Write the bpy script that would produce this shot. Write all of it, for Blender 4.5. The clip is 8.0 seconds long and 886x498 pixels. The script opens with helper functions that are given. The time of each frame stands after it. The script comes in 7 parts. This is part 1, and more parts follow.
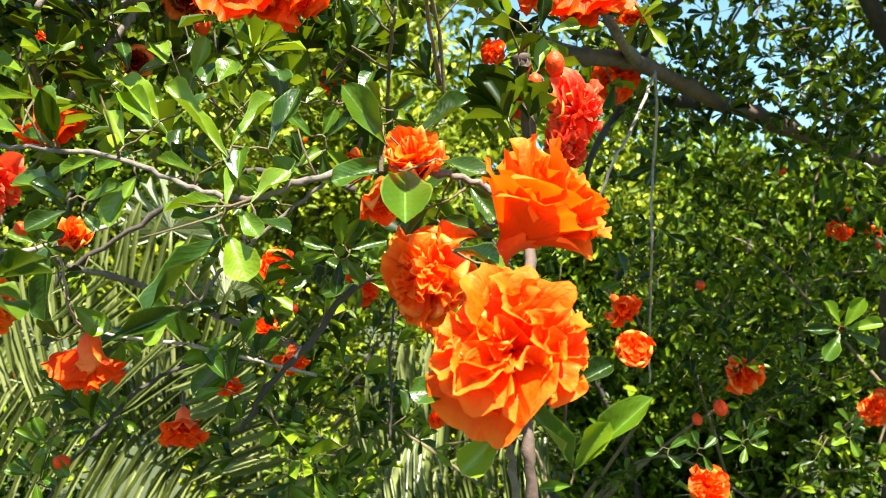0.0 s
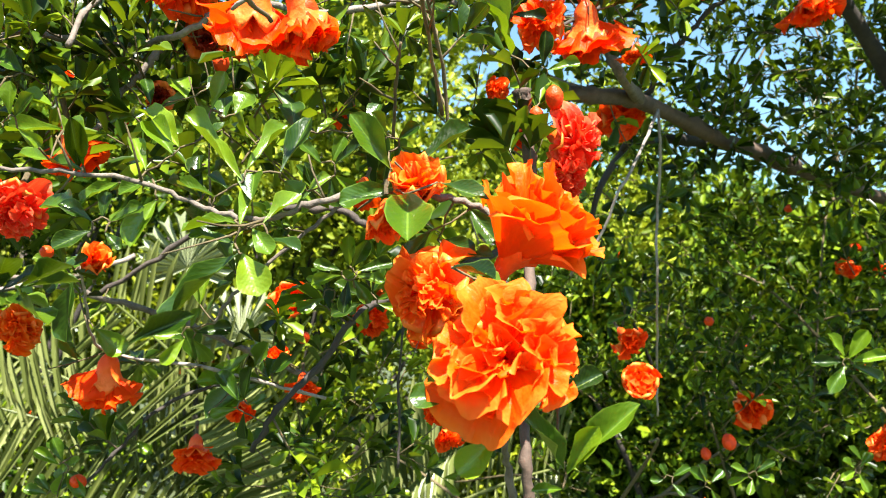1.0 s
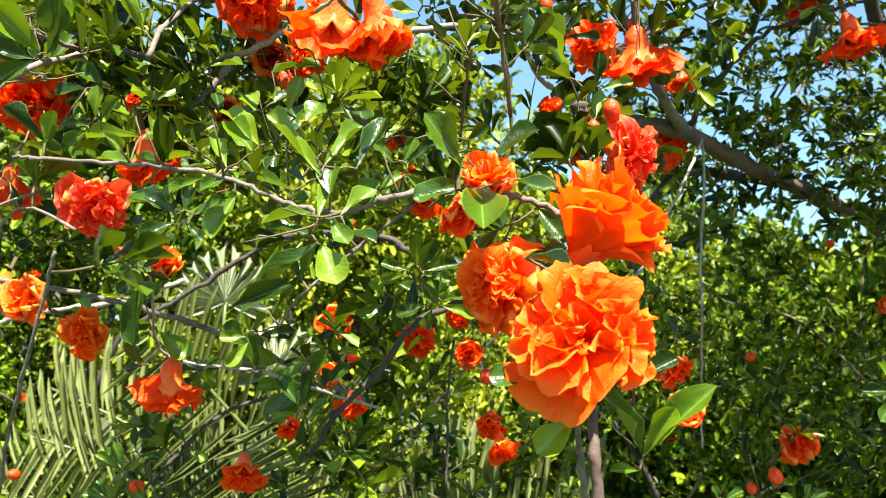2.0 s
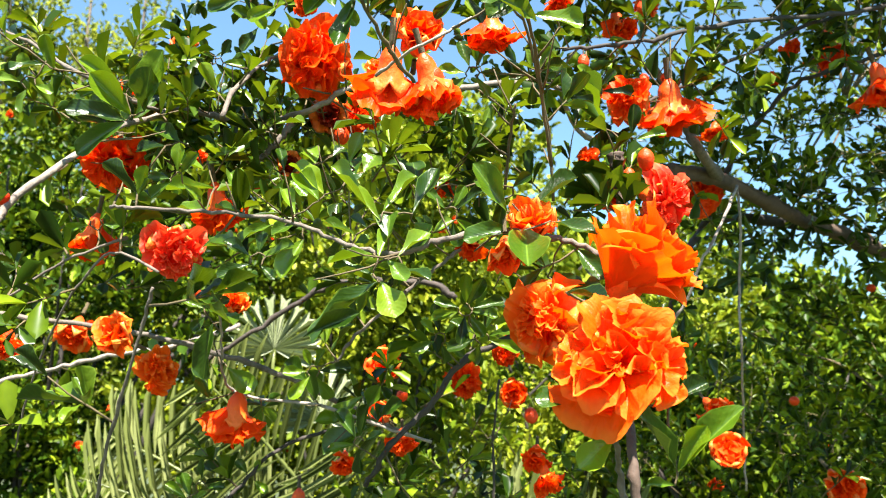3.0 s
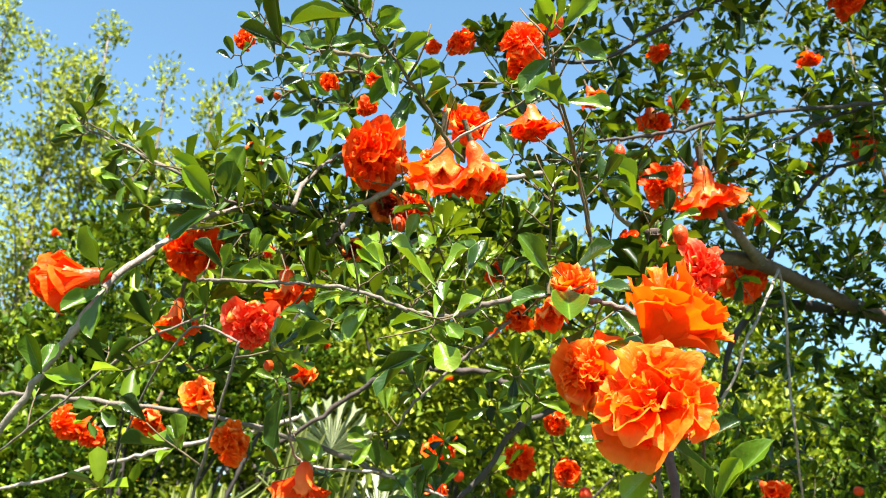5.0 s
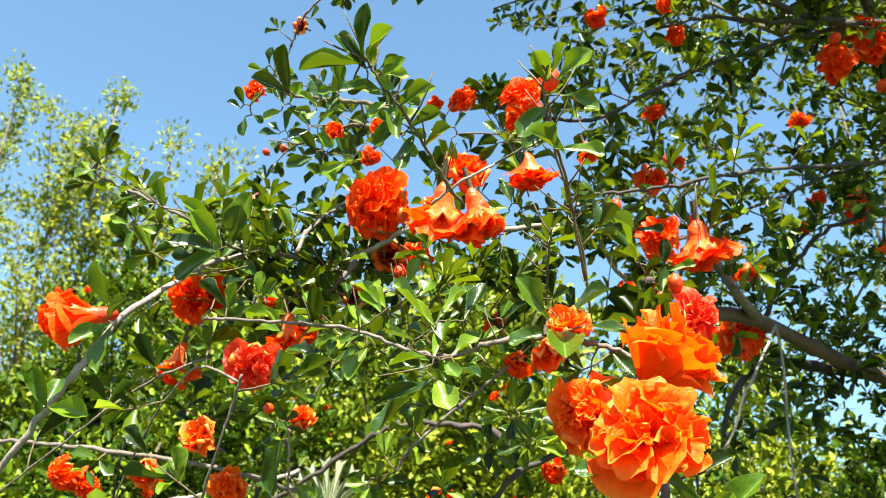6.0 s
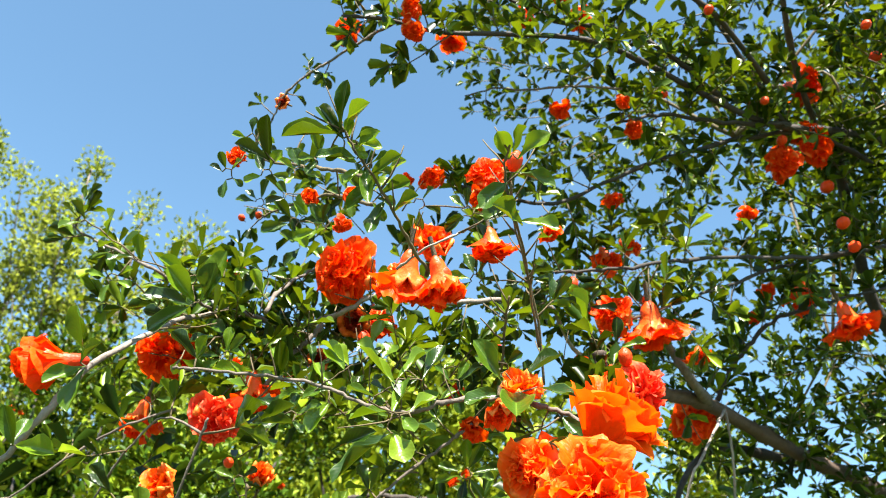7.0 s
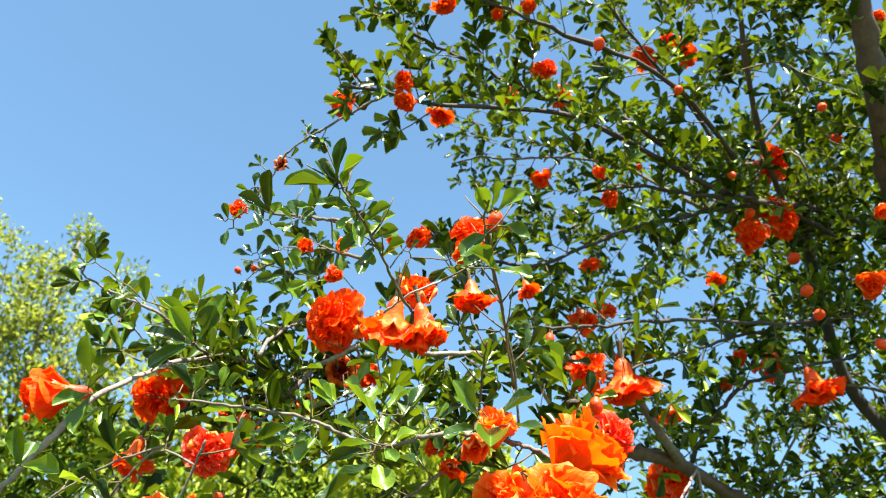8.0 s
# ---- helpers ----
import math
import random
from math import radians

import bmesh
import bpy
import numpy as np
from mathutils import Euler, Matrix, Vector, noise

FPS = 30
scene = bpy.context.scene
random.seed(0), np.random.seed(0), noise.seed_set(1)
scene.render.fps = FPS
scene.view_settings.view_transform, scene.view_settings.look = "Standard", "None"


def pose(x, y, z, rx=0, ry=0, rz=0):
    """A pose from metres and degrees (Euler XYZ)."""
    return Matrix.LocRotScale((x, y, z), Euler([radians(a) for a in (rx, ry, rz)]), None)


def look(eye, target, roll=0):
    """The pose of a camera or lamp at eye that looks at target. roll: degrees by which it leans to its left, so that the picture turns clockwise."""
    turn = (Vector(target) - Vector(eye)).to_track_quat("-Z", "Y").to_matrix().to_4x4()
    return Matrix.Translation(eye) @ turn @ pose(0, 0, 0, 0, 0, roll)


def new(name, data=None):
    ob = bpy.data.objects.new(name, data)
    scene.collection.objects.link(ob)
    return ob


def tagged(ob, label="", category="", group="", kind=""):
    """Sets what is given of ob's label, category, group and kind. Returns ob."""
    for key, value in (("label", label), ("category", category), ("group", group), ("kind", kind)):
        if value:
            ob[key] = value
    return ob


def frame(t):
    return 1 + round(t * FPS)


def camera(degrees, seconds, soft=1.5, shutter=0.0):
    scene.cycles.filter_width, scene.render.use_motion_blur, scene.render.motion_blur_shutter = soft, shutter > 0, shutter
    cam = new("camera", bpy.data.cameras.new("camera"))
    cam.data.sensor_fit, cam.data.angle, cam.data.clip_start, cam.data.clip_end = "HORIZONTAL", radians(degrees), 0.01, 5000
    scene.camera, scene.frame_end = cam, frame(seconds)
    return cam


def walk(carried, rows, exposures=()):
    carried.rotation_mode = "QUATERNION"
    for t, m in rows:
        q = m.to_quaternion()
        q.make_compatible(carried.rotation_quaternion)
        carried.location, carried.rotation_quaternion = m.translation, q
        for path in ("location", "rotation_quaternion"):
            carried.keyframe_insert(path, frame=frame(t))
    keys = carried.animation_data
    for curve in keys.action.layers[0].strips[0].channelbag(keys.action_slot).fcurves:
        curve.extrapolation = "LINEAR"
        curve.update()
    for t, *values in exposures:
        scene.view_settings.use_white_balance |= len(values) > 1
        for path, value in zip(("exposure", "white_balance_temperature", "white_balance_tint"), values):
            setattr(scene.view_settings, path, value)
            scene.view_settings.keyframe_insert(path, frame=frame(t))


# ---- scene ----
cam = camera(56.8, 8.0, soft=1.0)
cam.data.dof.use_dof, cam.data.dof.focus_distance, cam.data.dof.aperture_fstop = True, 0.62, 17.5
PATH = [
    (0.0, (0.0000, 0.0000, 1.5500), (-0.0000, 1.9973, 1.6547), -0.00),
    (0.5, (0.0013, -0.0185, 1.5344), (-0.0158, 1.9748, 1.6971), -0.05),
    (1.0, (0.0087, -0.0262, 1.5328), (-0.0278, 1.9623, 1.7435), 0.20),
    (1.5, (-0.0051, -0.0324, 1.5186), (-0.0611, 1.9485, 1.7889), 0.35),
    (2.0, (-0.0200, -0.0362, 1.4953), (-0.1185, 1.9338, 1.8257), 1.03),
    (2.2, (-0.0207, -0.0444, 1.4929), (-0.1421, 1.9196, 1.8506), 0.97),
    (3.3, (-0.0253, -0.0977, 1.4652), (-0.2377, 1.8291, 1.9576), 1.21),
    (3.5, (-0.0278, -0.1022, 1.4566), (-0.2453, 1.8155, 1.9809), 1.08),
    (4.0, (-0.0144, -0.1196, 1.4406), (-0.2715, 1.7722, 2.0365), 1.35),
    (4.5, (-0.0145, -0.1305, 1.4304), (-0.3185, 1.7270, 2.1066), 0.78),
    (4.7, (-0.0159, -0.1355, 1.4298), (-0.3282, 1.7167, 2.1168), 0.95),
    (5.8, (-0.0062, -0.1447, 1.4002), (-0.3279, 1.6499, 2.2225), 1.80),
    (6.0, (-0.0105, -0.1485, 1.3986), (-0.3267, 1.6305, 2.2561), 1.88),
    (6.5, (-0.0067, -0.1615, 1.3905), (-0.2977, 1.5818, 2.3265), 2.66),
    (7.0, (-0.0015, -0.1784, 1.3616), (-0.2333, 1.5120, 2.4052), 3.40),
    (7.5, (0.0232, -0.2032, 1.3388), (-0.1946, 1.4363, 2.4634), 4.12),
    (8.0, (0.0093, -0.2172, 1.3032), (-0.1915, 1.3711, 2.5020), 4.35),
]
walk(cam, [(t, look(eye, target, roll)) for t, eye, target, roll in PATH], exposures=[(0.0, 2.26), (4.0, 2.28), (6.0, 2.27), (6.6, 2.19), (7.2, 2.24), (8.0, 2.31)])

# ---- world, sun ----
SUN_ELEV, SUN_TURN = 61.0, 163.0   # degrees; the turn is clockwise from +y
world = bpy.data.worlds.new("sky")
scene.world = world
world.use_nodes = True
wn = world.node_tree.nodes
sky = wn.new("ShaderNodeTexSky")
sky.sky_type, sky.sun_disc = "NISHITA", False
sky.sun_elevation, sky.sun_rotation = radians(SUN_ELEV), radians(SUN_TURN)
sky.air_density, sky.dust_density, sky.ozone_density, sky.altitude = 1.0, 0.3, 0.6, 50
wn["Background"].inputs["Strength"].default_value = 0.0548
haze = wn.new("ShaderNodeMix")
haze.data_type, haze.blend_type = "RGBA", "MULTIPLY"
haze.inputs[0].default_value, haze.inputs[7].default_value = 1.0, (0.97, 1.20, 1.16, 1)
world.node_tree.links.new(sky.outputs[0], haze.inputs[6])
world.node_tree.links.new(haze.outputs[2], wn["Background"].inputs["Color"])
az, el = radians(SUN_TURN), radians(SUN_ELEV)
sun_way = Vector((math.sin(az) * math.cos(el), math.cos(az) * math.cos(el), math.sin(el)))
sun = new("sun", bpy.data.lights.new("sun", "SUN"))
sun.data.energy, sun.data.angle, sun.data.color = 5.0, radians(0.55), (1.0, 0.95, 0.87)
sun.matrix_world = look(sun_way * 20, (0, 0, 0))

# ---- materials ----


def shader(name):
    m = bpy.data.materials.new(name)
    m.use_nodes = True
    t = m.node_tree
    return m, t, t.nodes["Principled BSDF"], t.nodes["Material Output"]


def node(t, kind, **inputs):
    n = t.nodes.new(kind)
    for k, v in inputs.items():
        key = k.replace("_", " ")
        if hasattr(v, "node"):
            t.links.new(v, n.inputs[key])
        else:
            n.inputs[key].default_value = v
    return n


def mixed(t, fac, a, b):
    n = t.nodes.new("ShaderNodeMix")
    n.data_type = "RGBA"
    for i, v in ((0, fac), (6, a), (7, b)):
        if hasattr(v, "node"):
            t.links.new(v, n.inputs[i])
        else:
            n.inputs[i].default_value = v if i == 0 else (*v, 1)
    return n.outputs[2]


def ramp(t, fac, *stops):
    n = t.nodes.new("ShaderNodeValToRGB")
    t.links.new(fac, n.inputs[0])
    e = n.color_ramp.elements
    while len(e) < len(stops):
        e.new(0.5)
    for k, (p, c) in zip(e, stops):
        k.position, k.color = p, (*c, 1)
    return n.outputs[0]


def number(t, kind, a, b=0.0):
    n = t.nodes.new("ShaderNodeMath")
    n.operation = kind
    for i, v in ((0, a), (1, b)):
        if hasattr(v, "node"):
            t.links.new(v, n.inputs[i])
        else:
            n.inputs[i].default_value = v
    return n.outputs[0]


def thin(t, bsdf, out, colour, share):
    """A share of the light passes through the sheet."""
    tr = t.nodes.new("ShaderNodeBsdfTranslucent")
    t.links.new(colour, tr.inputs["Color"])
    mx = t.nodes.new("ShaderNodeMixShader")
    mx.inputs[0].default_value = share
    t.links.new(bsdf.outputs[0], mx.inputs[1])
    t.links.new(tr.outputs[0], mx.inputs[2])
    t.links.new(mx.outputs[0], out.inputs["Surface"])


def relief(t, bsdf, height, strength, distance):
    b = t.nodes.new("ShaderNodeBump")
    b.inputs["Strength"].default_value, b.inputs["Distance"].default_value = strength, distance
    t.links.new(height, b.inputs["Height"])
    t.links.new(b.outputs[0], bsdf.inputs["Normal"])


def leaf_material(name, dark, mid, light, glow, rough=0.27, share=0.2, single=True, veins=True, shine=0.32):
    m, t, bsdf, out = shader(name)
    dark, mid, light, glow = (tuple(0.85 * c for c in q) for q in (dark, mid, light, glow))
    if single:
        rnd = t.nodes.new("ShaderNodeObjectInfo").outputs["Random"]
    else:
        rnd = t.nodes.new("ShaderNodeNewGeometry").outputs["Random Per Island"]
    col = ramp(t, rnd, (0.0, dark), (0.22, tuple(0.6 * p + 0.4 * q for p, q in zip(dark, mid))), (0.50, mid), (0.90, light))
    uv = t.nodes.new("ShaderNodeTexCoord").outputs["UV"]
    obj = t.nodes.new("ShaderNodeTexCoord").outputs["Object"]
    blotch = node(t, "ShaderNodeTexNoise", Vector=obj, Scale=60.0, Detail=3.0).outputs["Fac"]
    col = mixed(t, ramp(t, blotch, (0.38, (0, 0, 0)), (0.75, (0.55, 0.55, 0.55))), col, tuple(0.6 * c for c in mid))
    if veins:
        # a pale midrib and margin, faint side veins and a quilted surface between them
        sep = node(t, "ShaderNodeSeparateXYZ", Vector=uv)
        off = number(t, "ABSOLUTE", number(t, "SUBTRACT", sep.outputs[0], 0.5))
        rib = number(t, "LESS_THAN", off, 0.022)
        margin = number(t, "GREATER_THAN", number(t, "ADD", off, number(t, "MULTIPLY", number(t, "SUBTRACT", blotch, 0.5), 0.03)), 0.470)
        slant = number(t, "SUBTRACT", number(t, "MULTIPLY", sep.outputs[1], 10.0), number(t, "MULTIPLY", off, 7.0))
        wave = number(t, "SINE", number(t, "MULTIPLY", slant, 6.2832))
        line = number(t, "MAXIMUM", number(t, "SUBTRACT", wave, 0.90), 0.0)
        col = mixed(t, number(t, "MULTIPLY", line, 1.6), col, tuple(1.1 * c for c in light))
        col = mixed(t, number(t, "MULTIPLY", rib, 0.28), col, tuple(min(1, 1.7 * c + 0.02) for c in light))
        col = mixed(t, number(t, "MULTIPLY", margin, 0.32), col, tuple(min(1, 1.6 * c + 0.03) for c in light))
        swell = node(t, "ShaderNodeTexNoise", Vector=node(t, "ShaderNodeCombineXYZ", X=number(t, "MULTIPLY", sep.outputs[0], 3.0), Y=number(t, "MULTIPLY", sep.outputs[1], 6.0), Z=number(t, "MULTIPLY", rnd, 40.0)).outputs[0], Scale=1.0, Detail=2.0).outputs["Fac"]
        relief(t, bsdf, number(t, "ADD", number(t, "MULTIPLY", wave, 0.05), number(t, "MULTIPLY", swell, 1.6)), 0.20, 0.0025)
    t.links.new(col, bsdf.inputs["Base Color"])
    bsdf.inputs["Roughness"].default_value = rough
    bsdf.inputs["Specular IOR Level"].default_value = shine
    gl = mixed(t, rnd, tuple(0.12 * c for c in glow), tuple(1.15 * c for c in glow))
    thin(t, bsdf, out, gl, share)
    return m


def petal_material(name, base, mid, rim, glow, share=0.34):
    """Thin crepe-like petals: deep at the foot, pale at the rim and along their sharpest creases, with sunlit
    highlights painted in there too.
    """
    m, t, bsdf, out = shader(name)
    uv = t.nodes.new("ShaderNodeTexCoord").outputs["UV"]
    sep = node(t, "ShaderNodeSeparateXYZ", Vector=uv)
    rnd = t.nodes.new("ShaderNodeNewGeometry").outputs["Random Per Island"]
    obj = t.nodes.new("ShaderNodeTexCoord").outputs["Object"]
    n1 = node(t, "ShaderNodeTexNoise", Vector=obj, Scale=9.0, Detail=4.0).outputs["Fac"]
    along = number(t, "ADD", sep.outputs[1], number(t, "MULTIPLY", number(t, "SUBTRACT", n1, 0.5), 0.40))
    col = ramp(t, along, (0.10, base), (0.50, mid), (0.80, tuple(0.88 * p + 0.12 * q for p, q in zip(mid, rim))), (0.98, rim))
    streak = node(t, "ShaderNodeTexNoise", Vector=node(t, "ShaderNodeCombineXYZ", X=number(t, "MULTIPLY", sep.outputs[0], 13.0), Y=number(t, "MULTIPLY", sep.outputs[1], 4.0), Z=number(t, "MULTIPLY", rnd, 9.0)).outputs[0], Scale=1.0, Detail=3.0).outputs["Fac"]
    # creases paler than the petal itself: part of the highlight is in the colour
    crease = number(t, "MULTIPLY", ramp(t, streak, (0.52, (0, 0, 0)), (0.66, (1, 1, 1))), number(t, "MULTIPLY", sep.outputs[1], 0.38))
    col = mixed(t, crease, col, tuple(0.35 * p + 0.65 * q for p, q in zip(mid, rim)))
    col = mixed(t, number(t, "MULTIPLY", rnd, 0.55), col, mid)
    relief(t, bsdf, streak, 0.22, 0.02)
    t.links.new(col, bsdf.inputs["Base Color"])
    bsdf.inputs["Roughness"].default_value = 0.42
    bsdf.inputs["Specular IOR Level"].default_value = 0.10
    thin(t, bsdf, out, mixed(t, rnd, glow, tuple(0.8 * c for c in glow)), share)
    return m


def waxy(name, low, high, tip):
    m, t, bsdf, out = shader(name)
    obj = t.nodes.new("ShaderNodeTexCoord").outputs["Object"]
    sep = node(t, "ShaderNodeSeparateXYZ", Vector=obj)
    n1 = node(t, "ShaderNodeTexNoise", Vector=obj, Scale=5.0, Detail=4.0).outputs["Fac"]
    h = number(t, "ADD", number(t, "ADD", sep.outputs[2], 0.95), number(t, "MULTIPLY", number(t, "SUBTRACT", n1, 0.5), 0.5))
    col = ramp(t, h, (0.0, low), (0.4, high), (1.0, tip))
    t.links.new(col, bsdf.inputs["Base Color"])
    bsdf.inputs["Roughness"].default_value = 0.45
    bsdf.inputs["Specular IOR Level"].default_value = 0.25
    relief(t, bsdf, n1, 0.2, 0.03)
    return m


def bark(name, dark, light, scale=140.0):
    m, t, bsdf, out = shader(name)
    obj = t.nodes.new("ShaderNodeTexCoord").outputs["Object"]
    n1 = node(t, "ShaderNodeTexNoise", Vector=obj, Scale=scale, Detail=6.0, Roughness=0.7).outputs["Fac"]
    n2 = node(t, "ShaderNodeTexNoise", Vector=obj, Scale=scale / 7, Detail=3.0).outputs["Fac"]
    col = ramp(t, number(t, "ADD", number(t, "MULTIPLY", n1, 0.6), number(t, "MULTIPLY", n2, 0.4)), (0.32, dark), (0.66, light))
    t.links.new(col, bsdf.inputs["Base Color"])
    bsdf.inputs["Roughness"].default_value = 0.8
    relief(t, bsdf, n1, 0.7, 0.003)
    return m


def ground_material(name, a, b, c):
    m, t, bsdf, out = shader(name)
    obj = t.nodes.new("ShaderNodeTexCoord").outputs["Object"]
    n1 = node(t, "ShaderNodeTexNoise", Vector=obj, Scale=1.3, Detail=6.0).outputs["Fac"]
    n2 = node(t, "ShaderNodeTexNoise", Vector=obj, Scale=40.0, Detail=5.0).outputs["Fac"]
    col = mixed(t, n2, ramp(t, n1, (0.35, a), (0.65, b)), c)
    t.links.new(col, bsdf.inputs["Base Color"])
    bsdf.inputs["Roughness"].default_value = 0.95
    relief(t, bsdf, n2, 0.8, 0.03)
    return m


# the near-black pomegranate and bush tones stand in for leaves in shade
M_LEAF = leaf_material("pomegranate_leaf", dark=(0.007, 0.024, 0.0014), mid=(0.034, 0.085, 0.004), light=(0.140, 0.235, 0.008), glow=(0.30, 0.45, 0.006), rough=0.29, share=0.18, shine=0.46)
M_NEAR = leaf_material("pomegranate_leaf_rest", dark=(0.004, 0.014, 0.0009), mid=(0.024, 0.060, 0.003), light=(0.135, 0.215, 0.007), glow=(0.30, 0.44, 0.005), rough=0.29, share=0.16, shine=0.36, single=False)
# the pomegranate leaf again, lighter and yellower: sunshine put into its colour
M_SUNLIT_LEAF = leaf_material("sunlit_pomegranate_leaf", dark=(0.050, 0.115, 0.005), mid=(0.090, 0.175, 0.006), light=(0.190, 0.285, 0.010), glow=(0.30, 0.44, 0.007), rough=0.34, share=0.28, shine=0.45)
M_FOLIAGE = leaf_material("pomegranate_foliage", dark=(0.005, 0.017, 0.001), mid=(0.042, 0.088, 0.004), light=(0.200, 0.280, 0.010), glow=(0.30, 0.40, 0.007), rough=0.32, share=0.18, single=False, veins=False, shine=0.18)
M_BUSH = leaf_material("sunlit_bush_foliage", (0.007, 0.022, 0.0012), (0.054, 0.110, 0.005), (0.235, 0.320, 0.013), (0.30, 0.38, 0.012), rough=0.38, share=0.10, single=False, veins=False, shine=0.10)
# sunlight on bushes and trees behind is partly put into this lime green
M_LIME_SUN = leaf_material("lime_sun_foliage", (0.075, 0.125, 0.007), (0.19, 0.250, 0.012), (0.40, 0.44, 0.027), (0.36, 0.42, 0.015), rough=0.45, share=0.22, single=False, veins=False, shine=0.15)
M_AIRY = leaf_material("pale_airy_foliage", (0.15, 0.20, 0.025), (0.26, 0.31, 0.04), (0.37, 0.40, 0.07), (0.44, 0.50, 0.05), rough=0.6, share=0.5, single=False, veins=False, shine=0.15)
M_PALM = leaf_material("palm_blade", (0.09, 0.118, 0.025), (0.23, 0.265, 0.075), (0.34, 0.37, 0.14), (0.30, 0.36, 0.08), rough=0.34, share=0.25, veins=False)
M_FAN = leaf_material("fan_blade", (0.22, 0.26, 0.12), (0.30, 0.34, 0.18), (0.38, 0.42, 0.24), (0.25, 0.30, 0.10), rough=0.4, share=0.15, veins=False)
M_PETAL = petal_material("orange_petal", (0.84, 0.030, 0.001), (0.95, 0.084, 0.001), (0.98, 0.27, 0.028), (1.0, 0.14, 0.001), share=0.42)
M_SCARLET = petal_material("scarlet_petal", (0.84, 0.022, 0.001), (0.94, 0.052, 0.001), (0.97, 0.14, 0.010), (1.0, 0.085, 0.001), share=0.40)
M_RED = petal_material("red_petal", (0.80, 0.014, 0.007), (0.92, 0.034, 0.016), (0.95, 0.22, 0.09), (1.0, 0.06, 0.014), share=0.42)
M_SPENT = petal_material("dried_petal", (0.12, 0.008, 0.006), (0.28, 0.015, 0.010), (0.40, 0.06, 0.02), (0.4, 0.03, 0.01), share=0.15)
M_CALYX = waxy("waxy_calyx", (0.55, 0.024, 0.003), (0.82, 0.070, 0.003), (0.88, 0.20, 0.030))
M_BUD = waxy("waxy_bud", (0.42, 0.014, 0.003), (0.64, 0.028, 0.003), (0.72, 0.055, 0.005))
# own bark tones, with sunshine put into grey and pale bark, shade into dark
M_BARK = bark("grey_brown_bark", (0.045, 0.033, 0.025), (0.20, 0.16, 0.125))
M_MIDBARK = bark("mid_dark_bark", (0.014, 0.010, 0.008), (0.080, 0.058, 0.044), 110.0)
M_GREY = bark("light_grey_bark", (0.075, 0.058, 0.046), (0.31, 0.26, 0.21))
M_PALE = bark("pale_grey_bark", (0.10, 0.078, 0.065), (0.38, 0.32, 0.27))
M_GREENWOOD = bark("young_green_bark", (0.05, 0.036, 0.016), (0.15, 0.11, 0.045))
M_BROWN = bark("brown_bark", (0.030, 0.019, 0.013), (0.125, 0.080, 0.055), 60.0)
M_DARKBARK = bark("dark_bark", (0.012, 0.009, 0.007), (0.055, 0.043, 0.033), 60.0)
M_SOIL = ground_material("garden_soil_and_grass", (0.022, 0.045, 0.008), (0.042, 0.070, 0.014), (0.055, 0.058, 0.022))

# ---- building helpers ----
RNG = random.Random(7)


def unit(v):
    v = Vector(v)
    return v.normalized() if v.length > 1e-9 else Vector((0, 0, 1))


def sheet(name, verts, faces, uvs, material, smooth=True):
    """A mesh from numpy points and faces, with one UV for each point."""
    me = bpy.data.meshes.new(name)
    me.from_pydata([tuple(v) for v in verts] if not isinstance(verts, np.ndarray) else verts.tolist(), [], faces if isinstance(faces, list) else faces.tolist())
    if uvs is not None:
        layer = me.uv_layers.new(name="UVMap")
        idx = np.empty(len(me.loops), dtype=np.int32)
        me.loops.foreach_get("vertex_index", idx)
        layer.data.foreach_set("uv", np.asarray(uvs, dtype=np.float32)[idx].ravel())
    me.polygons.foreach_set("use_smooth", [smooth] * len(me.polygons))
    me.materials.append(material)
    me.update()
    return me


def under(name, mesh, parent, m=None, label="", kind=""):
    """Hangs a mesh under a thing or part, at the world pose m."""
    ob = new(name, mesh)
    ob.parent = parent
    world_pose = m if m is not None else Matrix()
    ob.matrix_basis = parent_inverse(parent) @ world_pose
    return tagged(ob, label, kind=kind)


WORLD_POSE = {}


def parent_inverse(parent):
    return WORLD_POSE.get(parent.name, Matrix()).inverted()


def thing(name, at, label, category, group="", kind=""):
    ob = new(name)
    ob.matrix_basis = Matrix.Translation(at)
    WORLD_POSE[ob.name] = Matrix.Translation(at)
    return tagged(ob, label, category, group, kind)


def smooth_path(points, steps=5):
    """Catmull-Rom through the points."""
    p = [Vector(q) for q in points]
    p = [p[0] * 2 - p[1]] + p + [p[-1] * 2 - p[-2]]
    out = []
    for i in range(1, len(p) - 2):
        a, b, c, d = p[i - 1:i + 3]
        for k in range(steps):
            t = k / steps
            out.append(0.5 * ((2 * b) + (c - a) * t + (2 * a - 5 * b + 4 * c - d) * t * t + (3 * b - a - 3 * c + d) * t ** 3))
    out.append(p[-2])
    return out


